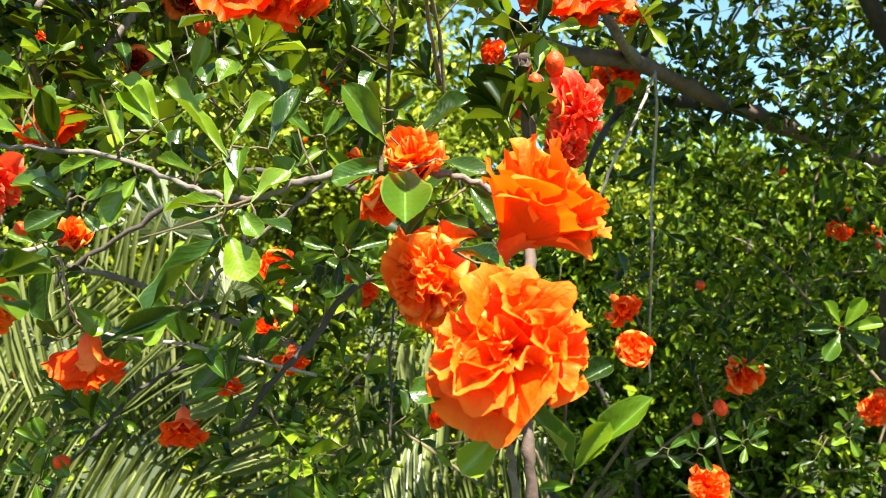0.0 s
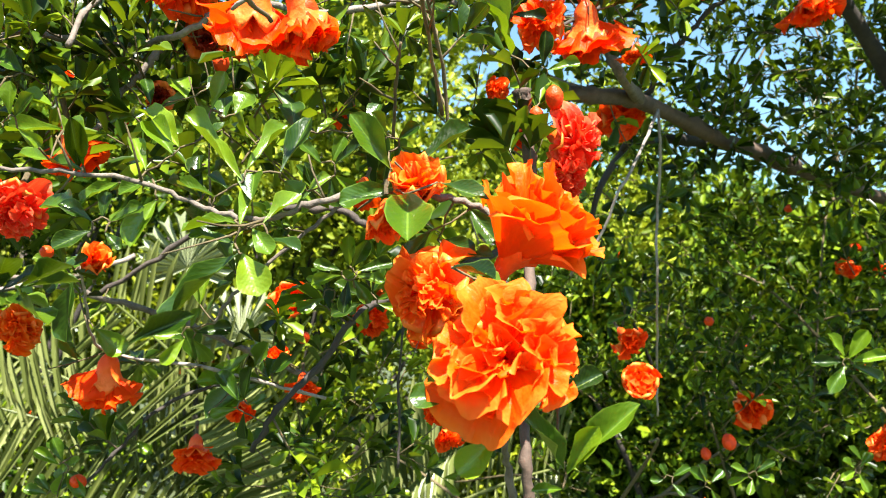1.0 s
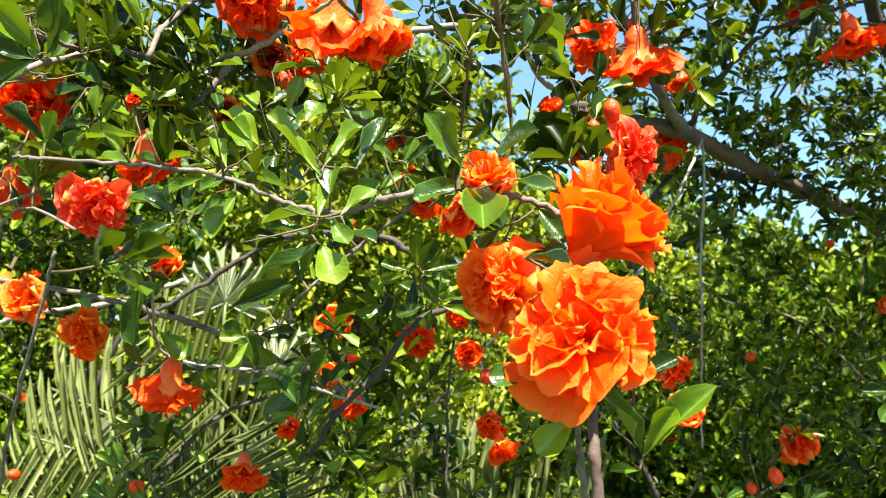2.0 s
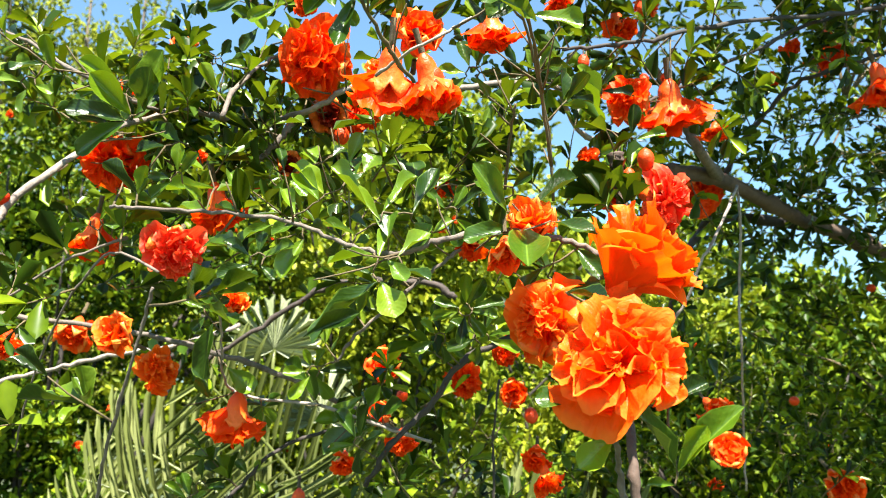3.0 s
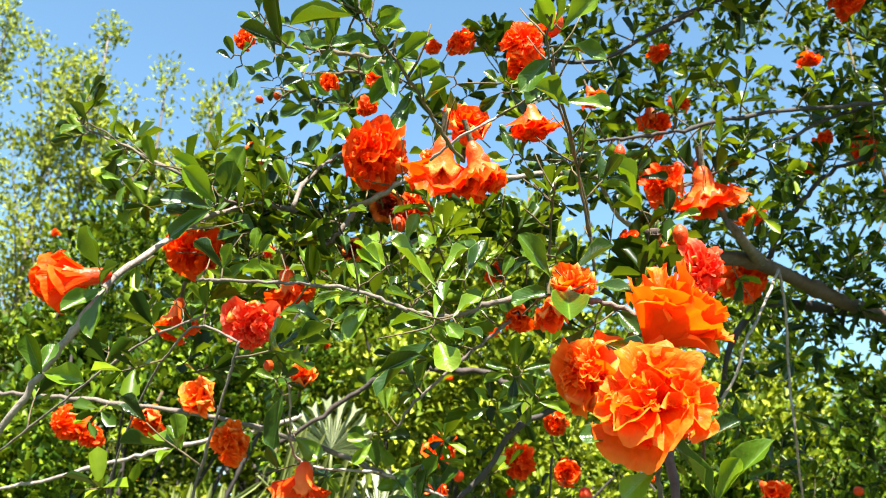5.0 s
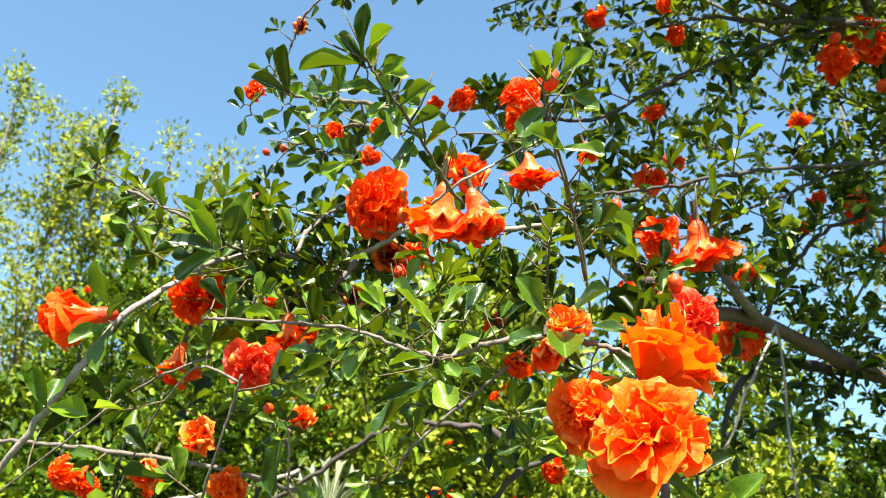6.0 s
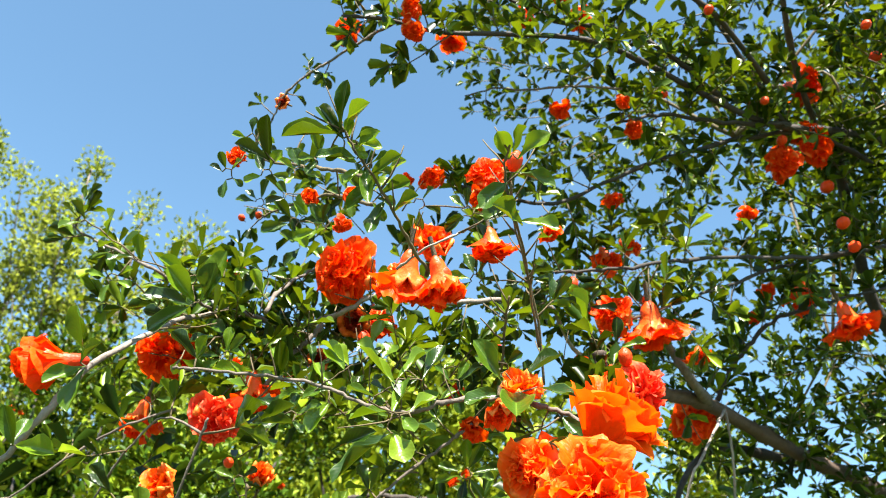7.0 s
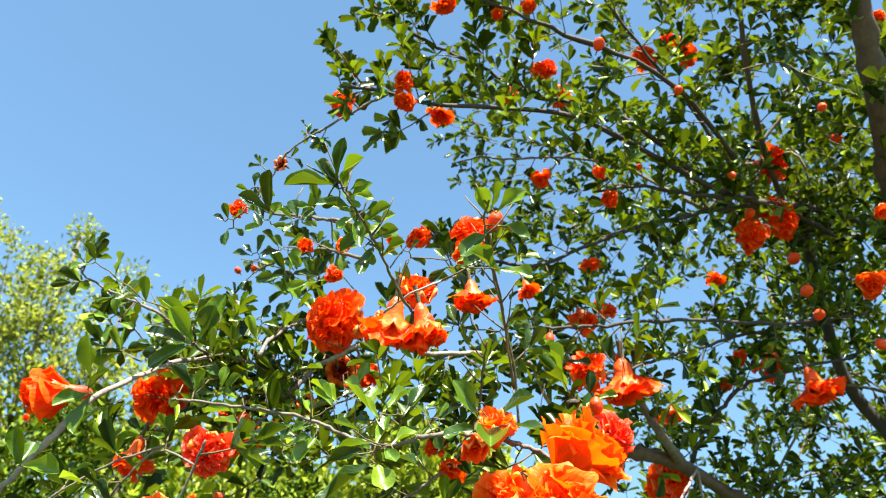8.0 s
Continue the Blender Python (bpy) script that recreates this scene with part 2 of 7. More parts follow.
def tube(verts, faces, path, r0, r1, sides=7, knots=0.0, rng=None):
    """Adds a tapering stem with an uneven skin to the lists."""
    base, n = len(verts), len(path)
    side = unit((path[1] - path[0]).orthogonal())
    for i, p in enumerate(path):
        way = unit(path[min(i + 1, n - 1)] - path[max(i - 1, 0)])
        side = unit(side - way * side.dot(way))
        other = way.cross(side)
        r = r0 + (r1 - r0) * i / (n - 1)
        if knots:
            r *= 1 + knots * noise.noise(p * 90) + (0.32 if rng.random() < 0.13 else 0)
        for k in range(sides):
            a = 2 * math.pi * k / sides
            q = r * (1 + knots * 0.5 * noise.noise(p * 60 + Vector((k, 0, 0))))
            verts.append(p + side * (q * math.cos(a)) + other * (q * math.sin(a)))
    for i in range(n - 1):
        for k in range(sides):
            a, b = base + i * sides + k, base + i * sides + (k + 1) % sides
            faces.append((a, b, b + sides, a + sides))
    faces.append(tuple(base + k for k in reversed(range(sides))))
    faces.append(tuple(base + (n - 1) * sides + k for k in range(sides)))


def leaf_template(rows, cols, fold, bend, wave, shape=1.0, seed=0, rounded=True):
    """A leaf of length 1 along +y and width 1 across x, its upper side up: widest beyond the middle, blunt at the tip, cupped along the midrib."""
    r = random.Random(seed)
    verts, uvs, faces = [], [], []
    for i in range(rows + 1):
        s = i / rows
        v = s + 0.11 * math.sin(2 * math.pi * s) * -0.9
        if rounded:
            w = 0.5 * max(0.035, v ** (0.85 * shape) * (1 - v ** 4.4) ** 0.55 / 0.65)
        else:
            w = max(0.03, math.sin(math.pi * min(1, v * 0.975 + 0.012)) ** 0.7) * 0.5
        for j in range(cols + 1):
            u = j / cols * 2 - 1
            z = (0.42 * fold * abs(u) + 0.22 * u * u) * w - bend * v * v * (1.6 - 0.6 * v) + wave * math.sin(v * 8 + seed + (u > 0) * 2) * u * u * w + 0.02 * r.uniform(-1, 1) * abs(u) * w
            verts.append((u * w, v, z))
            uvs.append((j / cols, v))
    for i in range(rows):
        for j in range(cols):
            a = i * (cols + 1) + j
            faces.append((a, a + 1, a + cols + 2, a + cols + 1))
    return np.array(verts), faces, np.array(uvs)


def frame_of(base, tip, normal, width):
    """The pose that lays a unit leaf from base to tip."""
    y = Vector(tip) - Vector(base)
    n = Vector(normal)
    x = unit(y.cross(n))
    z = unit(x.cross(y))
    m = Matrix((x * width, y, z * y.length)).transposed().to_4x4()
    m.translation = Vector(base)
    return m


def scatter(name, template, poses, material):
    """One mesh of many copies of a small template."""
    tv, tf, tu = template
    mats = np.array([np.array(m) for m in poses])
    hom = np.hstack([tv, np.ones((len(tv), 1))])
    verts = np.einsum("nij,kj->nki", mats, hom)[:, :, :3].reshape(-1, 3)
    k = len(tv)
    faces = (np.array(tf)[None] + (np.arange(len(poses)) * k)[:, None, None]).reshape(-1, len(tf[0]))
    return sheet(name, verts, faces, np.tile(tu, (len(poses), 1)), material)


LEAF_BIG = [leaf_template(9, 6, f, b, w, s, k) for k, (f, b, w, s) in enumerate(((0.4, 0.07, 0.12, 1.0), (0.22, 0.12, 0.18, 1.12), (0.6, 0.04, 0.10, 0.95), (0.35, 0.17, 0.22, 1.05), (0.25, -0.08, 0.20, 1.15)))]
LEAF_MID = leaf_template(4, 2, 0.35, 0.10, 0.0, 1.08)


def rand_way(rng):
    while True:
        v = Vector((rng.uniform(-1, 1), rng.uniform(-1, 1), rng.uniform(-1, 1)))
        if 0.05 < v.length < 1:
            return v.normalized()


def leafy_twig(rng, start, way, length, leaf_len, step, stems, poses, r=0.0012, lift=0.25, broad=0.0):
    """A thin shoot with pairs of leaves and a whorl at its tip."""
    path, p, d = [Vector(start)], Vector(start), unit(way)
    n = max(3, int(length / 0.025))
    for i in range(n):
        d = unit(d + rand_way(rng) * 0.16 + Vector((0, 0, lift * 0.12)))
        p = p + d * (length / n)
        path.append(p.copy())
    tube(stems[0], stems[1], path, r, r * 0.5, 4)
    count = max(1, int(round(length / (2.3 * step))))
    turn = rng.uniform(0, 6.28)
    for k in range(count):
        f = 0.15 + 0.85 * (k + rng.uniform(0.2, 0.8)) / count
        q = min(f, 1.0) * n
        i = min(int(q), n - 1)
        at = path[i].lerp(path[i + 1], q - i)
        axis = unit(path[i + 1] - path[i])
        turn += 1.57 + rng.uniform(-0.4, 0.4)
        tuft = rng.randint(4, 7)
        for j in range(tuft):
            s = Matrix.Rotation(turn + 6.2832 * j / tuft + rng.uniform(-0.5, 0.5), 3, axis) @ unit(axis.orthogonal())
            out = unit(s * rng.uniform(0.6, 1.2) + axis * rng.uniform(0.1, 1.2) + Vector((0, 0, 0.15)))
            size = leaf_len * rng.uniform(0.45, 1.12)
            up = unit(Vector((0, 0, 1)) + axis * 0.5 - s * 0.3 + rand_way(rng) * 0.6)
            foot = at + axis * rng.uniform(-0.004, 0.004)
            poses.append(frame_of(foot, foot + out * size, up, size * (broad + rng.uniform(0.36, 0.52))))
    for k in range(rng.randint(2, 4)):
        out = unit(d + rand_way(rng) * 0.75)
        size = leaf_len * rng.uniform(0.55, 0.95)
        poses.append(frame_of(path[-1], path[-1] + out * size, unit(rand_way(rng) + Vector((0, -0.2, 1.0))), size * rng.uniform(0.3, 0.42)))
    return path


# ---- flowers ----


def petal_template(seed, length=0.5, width=0.46, curl=0.5, frills=3.0, depth=0.06, rows=10, cols=22):
    """A crepe-like petal from the origin along +y, cupped towards +z, its broad rim thrown into rounded frills."""
    r = random.Random(seed)
    off = Vector((r.uniform(0, 50), r.uniform(0, 50), r.uniform(0, 50)))
    start = r.uniform(0, 6.28)
    verts, uvs, faces = [], [], []
    for i in range(rows + 1):
        v = (i / rows) ** 0.85
        w = width * (0.15 + 0.85 * math.sin(min(1.0, v * 1.12) * math.pi * 0.5) ** 1.15)
        for j in range(cols + 1):
            u = j / cols * 2 - 1
            notch = 0.05 * noise.noise(off + Vector((u * 3.0, 0, 7))) + 0.030 * math.sin(u * frills * 6.1 + start) + 0.010 * math.sin(u * 23 + start * 3)
            edge = 1 - v * v * (1 - (1 - 0.92 * abs(u) ** 2.6) ** 0.5) * 0.75 + v ** 3 * notch
            x, y = u * w * 0.5, length * v * edge
            lean = noise.noise(off + Vector((u * 1.3, v * 1.2, 0)))
            phase = u * frills * math.pi + start + 1.6 * lean
            amp = depth * v ** 1.7 * (0.65 + 0.7 * abs(noise.noise(off + Vector((u * 2.1, 4, 1)))) * 2)
            z = 0.30 * u * u * w - curl * length * v ** 3 * 0.55 + amp * math.sin(phase) + 0.09 * v * lean
            z += 0.30 * amp * math.sin(2.7 * phase + 1.3 + 3 * v)
            x += 0.55 * amp * math.cos(phase + 0.5)
            fine = noise.noise_vector(off + Vector((u * 5.0, v * 4.0, 5)))
            z += 0.016 * v * fine[2] + 0.006 * v ** 4 * math.sin(u * 21 + 4 * lean + start)
            y += 0.014 * v * fine[1]
            verts.append((x, y, z))
            uvs.append((j / cols, max(v, 0.25 * v + 0.75 * abs(u) ** 5) if v > 0.3 else v))
    for i in range(rows):
        for j in range(cols):
            a = i * (cols + 1) + j
            faces.append((a, a + 1, a + cols + 2, a + cols + 1))
    return np.array(verts), faces, np.array(uvs)


# twelve frilled petals, then four smooth broad ones and six closely ruffled ones
def petal_set(rows, cols):
    out = [petal_template(k, 0.5, 0.44 + 0.06 * (k % 4), 0.1 + 0.26 * (k % 4), 1.5 + 0.45 * (k % 3), 0.072 + 0.020 * (k % 3), rows, cols) for k in range(12)]
    out += [petal_template(k, 0.5, 0.56, 0.06 + 0.05 * (k % 3), 1.8, 0.036, rows, cols) for k in range(12, 16)]
    return out + [petal_template(k, 0.5, 0.46, 0.1 + 0.1 * (k % 3), 2.1 + 0.4 * (k % 3), 0.095, rows, cols) for k in range(16, 22)]


PETALS, FAR_PETALS = petal_set(9, 24), petal_set(4, 9)
# for each kind: petals, least and greatest tilt, spread of the feet, foot height, size in and out, width, disorder
HEAD = {"double": [(9, 44, 96, 0.12, -0.16, 0.80, 1.14, 1.12, 25)], "open": [(8, 46, 94, 0.12, -0.12, 0.82, 1.06, 1.10, 22), (6, 20, 62, 0.16, -0.10, 0.60, 0.78, 1.10, 26)], "droop": [(8, 20, 60, 0.12, -0.36, 0.84, 1.16, 1.20, 19), (10, 4, 50, 0.16, -0.20, 0.62, 0.86, 1.1, 24)],
        "half": [(8, 16, 40, 0.10, -0.34, 1.0, 1.12, 1.3, 6), (14, 2, 50, 0.10, -0.2, 0.72, 0.66, 1.15, 14)], "trumpet": [(12, 24, 48, 0.05, -0.62, 1.36, 1.66, 1.05, 8), (16, 6, 52, 0.22, -0.26, 0.90, 1.22, 0.95, 22)], "funnel": [(9, 14, 28, 0.03, -0.72, 1.40, 1.55, 1.2, 5), (10, 4, 36, 0.10, -0.2, 0.70, 0.80, 1.1, 16)], "spent": [(20, 4, 60, 0.10, -0.2, 0.62, 0.66, 1.0, 22)]}


def petal_poses(kind, seed):
    """Where the petals of a head one unit across sit, the flower facing +z: (template, pose)."""
    r = random.Random(seed)
    out = []

    def whorl(base, count, low, high, ring, foot, size_in, size_out, wide, mess, pool):
        for k in range(count):
            f = (k + 0.5) / count
            tilt = low + (high - low) * f ** 0.8 + r.uniform(-mess, mess)
            turn = k * 137.5 + r.uniform(-mess, mess)
            size = (size_in + (size_out - size_in) * f) * r.uniform(0.8, 1.12)
            m = base @ pose(0, 0, 0, 0, 0, turn) @ pose(0, ring * f * r.uniform(0.4, 1.2), foot - 0.06 * f + 0.05 * r.uniform(-1, 1), 90 - tilt, 0, 0) @ pose(0, 0, 0, 0, r.uniform(-1.8, 1.8) * mess, 0) @ Matrix.Diagonal((size * wide * r.uniform(0.8, 1.2), size, size, 1))
            out.append((pool[r.randrange(len(pool))], m))

    for n, ring in enumerate(HEAD[kind]):
        smooth = n == 0 and kind in ("funnel", "half")
        whorl(Matrix(), *ring, (0, 4, 8, 12, 13, 14, 15) if kind == "droop" and n == 0 else (12, 13, 14, 15) if smooth else (4, 12, 13, 14, 15) if kind == "trumpet" else (0, 1, 2, 4, 5, 8, 9, 12, 13, 14, 15) if n == 0 else tuple(range(12)))
    if kind == "double":
        # the fullest flower: ruffled petals crowd its whole face on edge, with deep gaps between their bunches
        for k in range(5):
            base = pose(0, 0, 0, 0, 0, 72 * k + r.uniform(-20, 20)) @ pose(0, r.uniform(0.15, 0.28), -0.10 + 0.10 * r.random(), -r.uniform(8, 45), 0, 0)
            whorl(base, 3, 6, 58, 0.10, -0.06, 0.56, 0.84, 1.25, 24, (2, 5, 8, 11, 16, 17, 18, 20))
        whorl(Matrix(), 4, 6, 42, 0.14, -0.03, 0.52, 0.66, 1.2, 18, tuple(range(16, 22)))
    if kind == "open":
        # a double flower: tight ruffled tufts crowd its middle
        for k in range(4):
            base = pose(0, 0, 0, 0, 0, 90 * k + r.uniform(-35, 35)) @ pose(0, r.uniform(0.10, 0.26), -0.05 + 0.16 * r.random(), -r.uniform(5, 45), 0, 0)
            whorl(base, 4, 6, 64, 0.09, -0.05, 0.40, 0.60, 1.15, 24, (1, 2, 5, 8, 11, 16, 17, 18, 19, 20, 21))
    return out


def lathe(profile, sides, ripple=None):
    verts, faces, uvs = [], [], []
    for i, (rad, z) in enumerate(profile):
        for k in range(sides):
            a = 2 * math.pi * k / sides
            q, dz = ripple(i / (len(profile) - 1), a) if ripple else (1, 0)
            verts.append((rad * q * math.cos(a), rad * q * math.sin(a), z + dz))
            uvs.append((k / sides, i / (len(profile) - 1)))
    for i in range(len(profile) - 1):
        for k in range(sides):
            a, b = i * sides + k, i * sides + (k + 1) % sides
            faces.append((a, b, b + sides, a + sides))
    return verts, faces, uvs


def calyx_mesh(kind):
    """The leathery cup behind the petals, with its six pointed lobes."""
    def lobes(depth):
        def f(v, a):
            point = abs(((a * 6 / (2 * math.pi)) % 1) - 0.5) * 2
            rise = max(0.0, (v - 0.72) / 0.28)
            return 1 + 0.05 * rise, -depth * rise * point ** 1.2
        return f
    shapes = {
        "double": ([(0.02, -0.72), (0.05, -0.70), (0.11, -0.62), (0.13, -0.53), (0.115, -0.44), (0.13, -0.34), (0.19, -0.22), (0.26, -0.10), (0.31, 0.0)], 0.16),
        "open": ([(0.02, -0.72), (0.05, -0.70), (0.11, -0.62), (0.13, -0.53), (0.115, -0.44), (0.14, -0.34), (0.21, -0.22), (0.31, -0.10), (0.42, 0.0)], 0.22),
        "droop": ([(0.03, -0.67), (0.07, -0.63), (0.12, -0.57), (0.145, -0.51), (0.15, -0.45), (0.17, -0.37), (0.21, -0.28), (0.26, -0.19), (0.30, -0.10)], 0.16),
        "half": ([(0.03, -0.58), (0.06, -0.56), (0.11, -0.50), (0.14, -0.43), (0.19, -0.36), (0.24, -0.27), (0.29, -0.18), (0.34, -0.06), (0.39, 0.12)], 0.30),
        "trumpet": ([(0.02, -0.98), (0.04, -0.97), (0.09, -0.90), (0.10, -0.82), (0.09, -0.74), (0.11, -0.66), (0.15, -0.57), (0.19, -0.48), (0.22, -0.40)], 0.12),
        "funnel": ([(0.03, -1.05), (0.07, -1.02), (0.12, -0.93), (0.14, -0.82), (0.14, -0.72), (0.16, -0.62), (0.20, -0.50), (0.24, -0.38), (0.28, -0.26)], 0.14),
        "spent": ([(0.03, -0.55), (0.06, -0.53), (0.12, -0.46), (0.15, -0.38), (0.18, -0.30), (0.22, -0.2), (0.27, -0.1), (0.33, 0.0), (0.40, 0.06)], 0.24),
    }
    if kind == "bud":
        prof = [(0.04, -0.62), (0.10, -0.58), (0.22, -0.48), (0.34, -0.30), (0.40, -0.08), (0.40, 0.14), (0.32, 0.32), (0.20, 0.44), (0.09, 0.52), (0.01, 0.54)]
        v, f, u = lathe(prof, 18, lambda s, a: (1 - 0.10 * max(0, s - 0.35) * (1 + math.cos(6 * a)) * 1.2, 0))
    else:
        prof, depth = shapes[kind]
        v, f, u = lathe(prof, 24, lobes(depth))
        n = len(v)
        inner, fi, ui = lathe([(rad * 0.86, z + 0.015) for rad, z in reversed(prof[2:])], 24, lambda s, a: lobes(depth)(1 - s * 0.8, a))
        v, u = v + inner, u + ui
        f = f + [tuple(n + q for q in g) for g in fi] + [((len(prof) - 1) * 24 + k, (len(prof) - 1) * 24 + (k + 1) % 24, n + (k + 1) % 24, n + k) for k in range(24)]
    return sheet("calyx_" + kind, v, f, u, M_BUD if kind == "bud" else M_CALYX)


CALYX = {k: calyx_mesh(k) for k in ("double", "open", "droop", "half", "trumpet", "funnel", "spent", "bud")}
STALK = sheet("flower_stalk", *lathe([(0.05, -0.95), (0.045, -0.8), (0.05, -0.66)], 6), M_GREENWOOD)


def head_mesh(kind, seed, material):
    verts, faces, uvs = [], [], []
    for k, m in petal_poses(kind, seed):
        tv, tf, tu = FAR_PETALS[k]
        base = len(verts)
        verts += [m @ Vector(v) for v in tv]
        faces += [tuple(base + q for q in f) for f in tf]
        uvs += [tuple(q) for q in tu]
    return sheet("petals_" + kind, verts, faces, uvs, material)


HUES = {"orange": M_PETAL, "scarlet": M_SCARLET, "red": M_RED, "dried": M_SPENT}
HEADS = {(k, hue): [head_mesh(k, 31 * i + len(k), HUES[hue]) for i in range(n)] for k, n in (("open", 5), ("droop", 4), ("half", 2), ("trumpet", 1), ("spent", 1)) for hue in (("dried",) if k == "spent" else ("orange", "scarlet", "red"))}
PETAL_MESH = {hue: [sheet("petal", *t, m) for t in PETALS] for hue, m in HUES.items()}


def facing(at, axis, size, spin):
    m = Vector(axis).to_track_quat("Z", "Y").to_matrix().to_4x4() @ pose(0, 0, 0, 0, 0, spin) @ Matrix.Diagonal((size, size, size, 1))
    m.translation = Vector(at)
    return m


# a small leaf folded along its midrib
LEAF_FAR = (np.array(((0, 0, 0), (-0.42, 0.30, 0.10), (-0.40, 0.74, 0.04), (0, 1, -0.16), (0.40, 0.74, 0.04), (0.42, 0.30, 0.10))), [(0, 3, 2, 1), (0, 5, 4, 3)], np.array(((0.5, 0), (0, 0.3), (0, 0.74), (0.5, 1), (1, 0.74), (1, 0.3))))


def leaf_cloud(seed, clumps, count, leaf_len, rise=0.5, hollow=0.35):
    """Poses of leaves in uneven clumps (middle, radius, flatness), thickest near each clump's skin."""
    g = np.random.RandomState(seed)
    mids = np.array([list(c[0]) for c in clumps])
    rads = np.array([c[1] for c in clumps])
    flat = np.array([c[2] for c in clumps])
    pick = g.choice(len(clumps), count, p=rads ** 2 / np.sum(rads ** 2))
    v = g.normal(size=(count, 3))
    v /= np.linalg.norm(v, axis=1, keepdims=True)
    dist = (hollow + (1.12 - hollow) * g.random_sample(count) ** 0.7) * (1 + 0.25 * np.sin(v[:, 0] * 5 + pick) * np.cos(v[:, 2] * 4 + pick))
    scale = np.stack([rads[pick], rads[pick], rads[pick] * flat[pick]], 1)
    at = mids[pick] + v * dist[:, None] * scale
    way = v * 0.7 + g.normal(size=(count, 3)) * 0.6 + np.array([0, 0, rise])
    way /= np.linalg.norm(way, axis=1, keepdims=True)
    up = g.normal(size=(count, 3)) * 0.6 + np.array([0, 0, 1.0]) + v * 0.4
    x = np.cross(way, up)
    x /= np.linalg.norm(x, axis=1, keepdims=True)
    z = np.cross(x, way)
    size = leaf_len * (0.6 + 0.55 * g.random_sample(count))
    wide = size * (0.46 + 0.16 * g.random_sample(count))
    out = np.zeros((count, 4, 4))
    out[:, :3, 0], out[:, :3, 1], out[:, :3, 2], out[:, :3, 3] = x * wide[:, None], way * size[:, None], z * size[:, None], at
    out[:, 3, 3] = 1
    return out[at[:, 2] > 0.03]


# ---- the pomegranate tree in flower ----
BASE = Vector((1.20, 2.25, 0.0))
tree = thing("pomegranate_tree", BASE, "pomegranate tree with glossy leaves and double orange flowers", "tree")
BOUGHS = []
BARKS = {"left_bough": M_GREY, "spur": M_BARK, "grey_bough": M_BARK, "grey_twig": M_PALE, "hanging_twig": M_PALE, "pale_twig": M_PALE, "trunk": M_BROWN, "limb": M_BROWN, "low_limb": M_DARKBARK, "stub": M_BROWN, "upper_bough": M_DARKBARK, "far_bough": M_MIDBARK, "dark_bough": M_DARKBARK, "dark_twig": M_DARKBARK, "mid_bough": M_DARKBARK, "top_bough": M_DARKBARK, "arc_bough": M_DARKBARK, "brown_limb": M_BROWN, "dark_limb": M_DARKBARK, "top_sprig": M_GREENWOOD, "side_sprig": M_GREENWOOD, "centre_sprig": M_GREENWOOD, "green_stem": M_GREENWOOD, "green_spray": M_GREENWOOD}


def bough(kind, r0, r1, points):
    """One branch of the tree along its way, thick to thin."""
    path = smooth_path(points, 6)
    if r0 < 0.006:
        path = [path[0]] + [p + rand_way(RNG) * 0.55 * r0 for p in path[1:-1]] + [path[-1]]
    verts, faces = [], []
    tube(verts, faces, path, r0, r1, 12 if r0 > 0.012 else 8, 0.16, RNG)
    if kind == "stub":
        end, way = path[-1], unit(path[-1] - path[-2])
        for lift, wide in ((-0.030, 1.22), (-0.011, 1.16), (-0.003, 1.25)):
            tube(verts, faces, [end + way * (lift - 0.0035), end + way * (lift - 0.0012), end + way * (lift + 0.0012), end + way * (lift + 0.003)], r1 * wide, r1 * wide * 0.86, 10, 0.35, RNG)
    name = {"trunk": "trunk", "limb": "limb", "dark_limb": "limb", "brown_limb": "limb", "low_limb": "limb"}.get(kind, "branch")
    BOUGHS.append((kind, path, r0))
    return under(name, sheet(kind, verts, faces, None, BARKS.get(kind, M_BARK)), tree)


COUNT = 0
BLOOMS = []
FLOWER_LABEL = {"double": "large fully open double %s flower with ruffled petals", "open": "fully open double %s flower", "droop": "nodding %s flower with broad petals", "half": "half-open %s flower in its calyx", "trumpet": "%s flower flaring from a short calyx", "funnel": "%s flower with a long funnel calyx", "spent": "spent %s flower with dry petals", "bud": "closed waxy orange-red flower bud"}


def flower(kind, at, axis, size, hue="scarlet", single=True):
    """A flower, bud or spent flower; at is the middle of its head and size its width."""
    global COUNT
    COUNT += 1
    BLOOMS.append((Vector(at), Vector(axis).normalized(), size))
    r = random.Random(COUNT)
    m = facing(at, axis, size * {"bud": 0.8, "half": 1.2}.get(kind, 1.0), r.uniform(0, 360))
    if COUNT > 4 and kind != "bud":
        m = m @ Matrix.Diagonal((r.uniform(0.8, 1.12), r.uniform(0.8, 1.12), r.uniform(0.85, 1.25), 1))
    hue = "dried" if kind == "spent" else hue
    label = FLOWER_LABEL[kind] % {"dried": "dark red"}.get(hue, hue) if kind != "bud" else FLOWER_LABEL[kind]
    ob = under("flower_bud" if kind == "bud" else "flower", CALYX[kind], tree, m, label)
    WORLD_POSE[ob.name] = m
    if kind != "bud" and single:
        for k, pm in petal_poses(kind, COUNT * 3):
            under("petal", PETAL_MESH[hue][k], ob, m @ pm)
    elif kind != "bud":
        heads = HEADS[kind, hue]
        under("corolla", heads[r.randrange(len(heads))], ob, m)
    under("stalk", STALK, ob, m)
    return ob


LEAVES = 0
MORE_LEAVES = []
SHOWN = []
FOOT = []
SUNNY = []
LEAF_MESH = [sheet("leaf", *t, M_LEAF) for t in LEAF_BIG]
SUNLIT_MESH = [sheet("sunlit_leaf", *t, M_SUNLIT_LEAF) for t in LEAF_BIG]


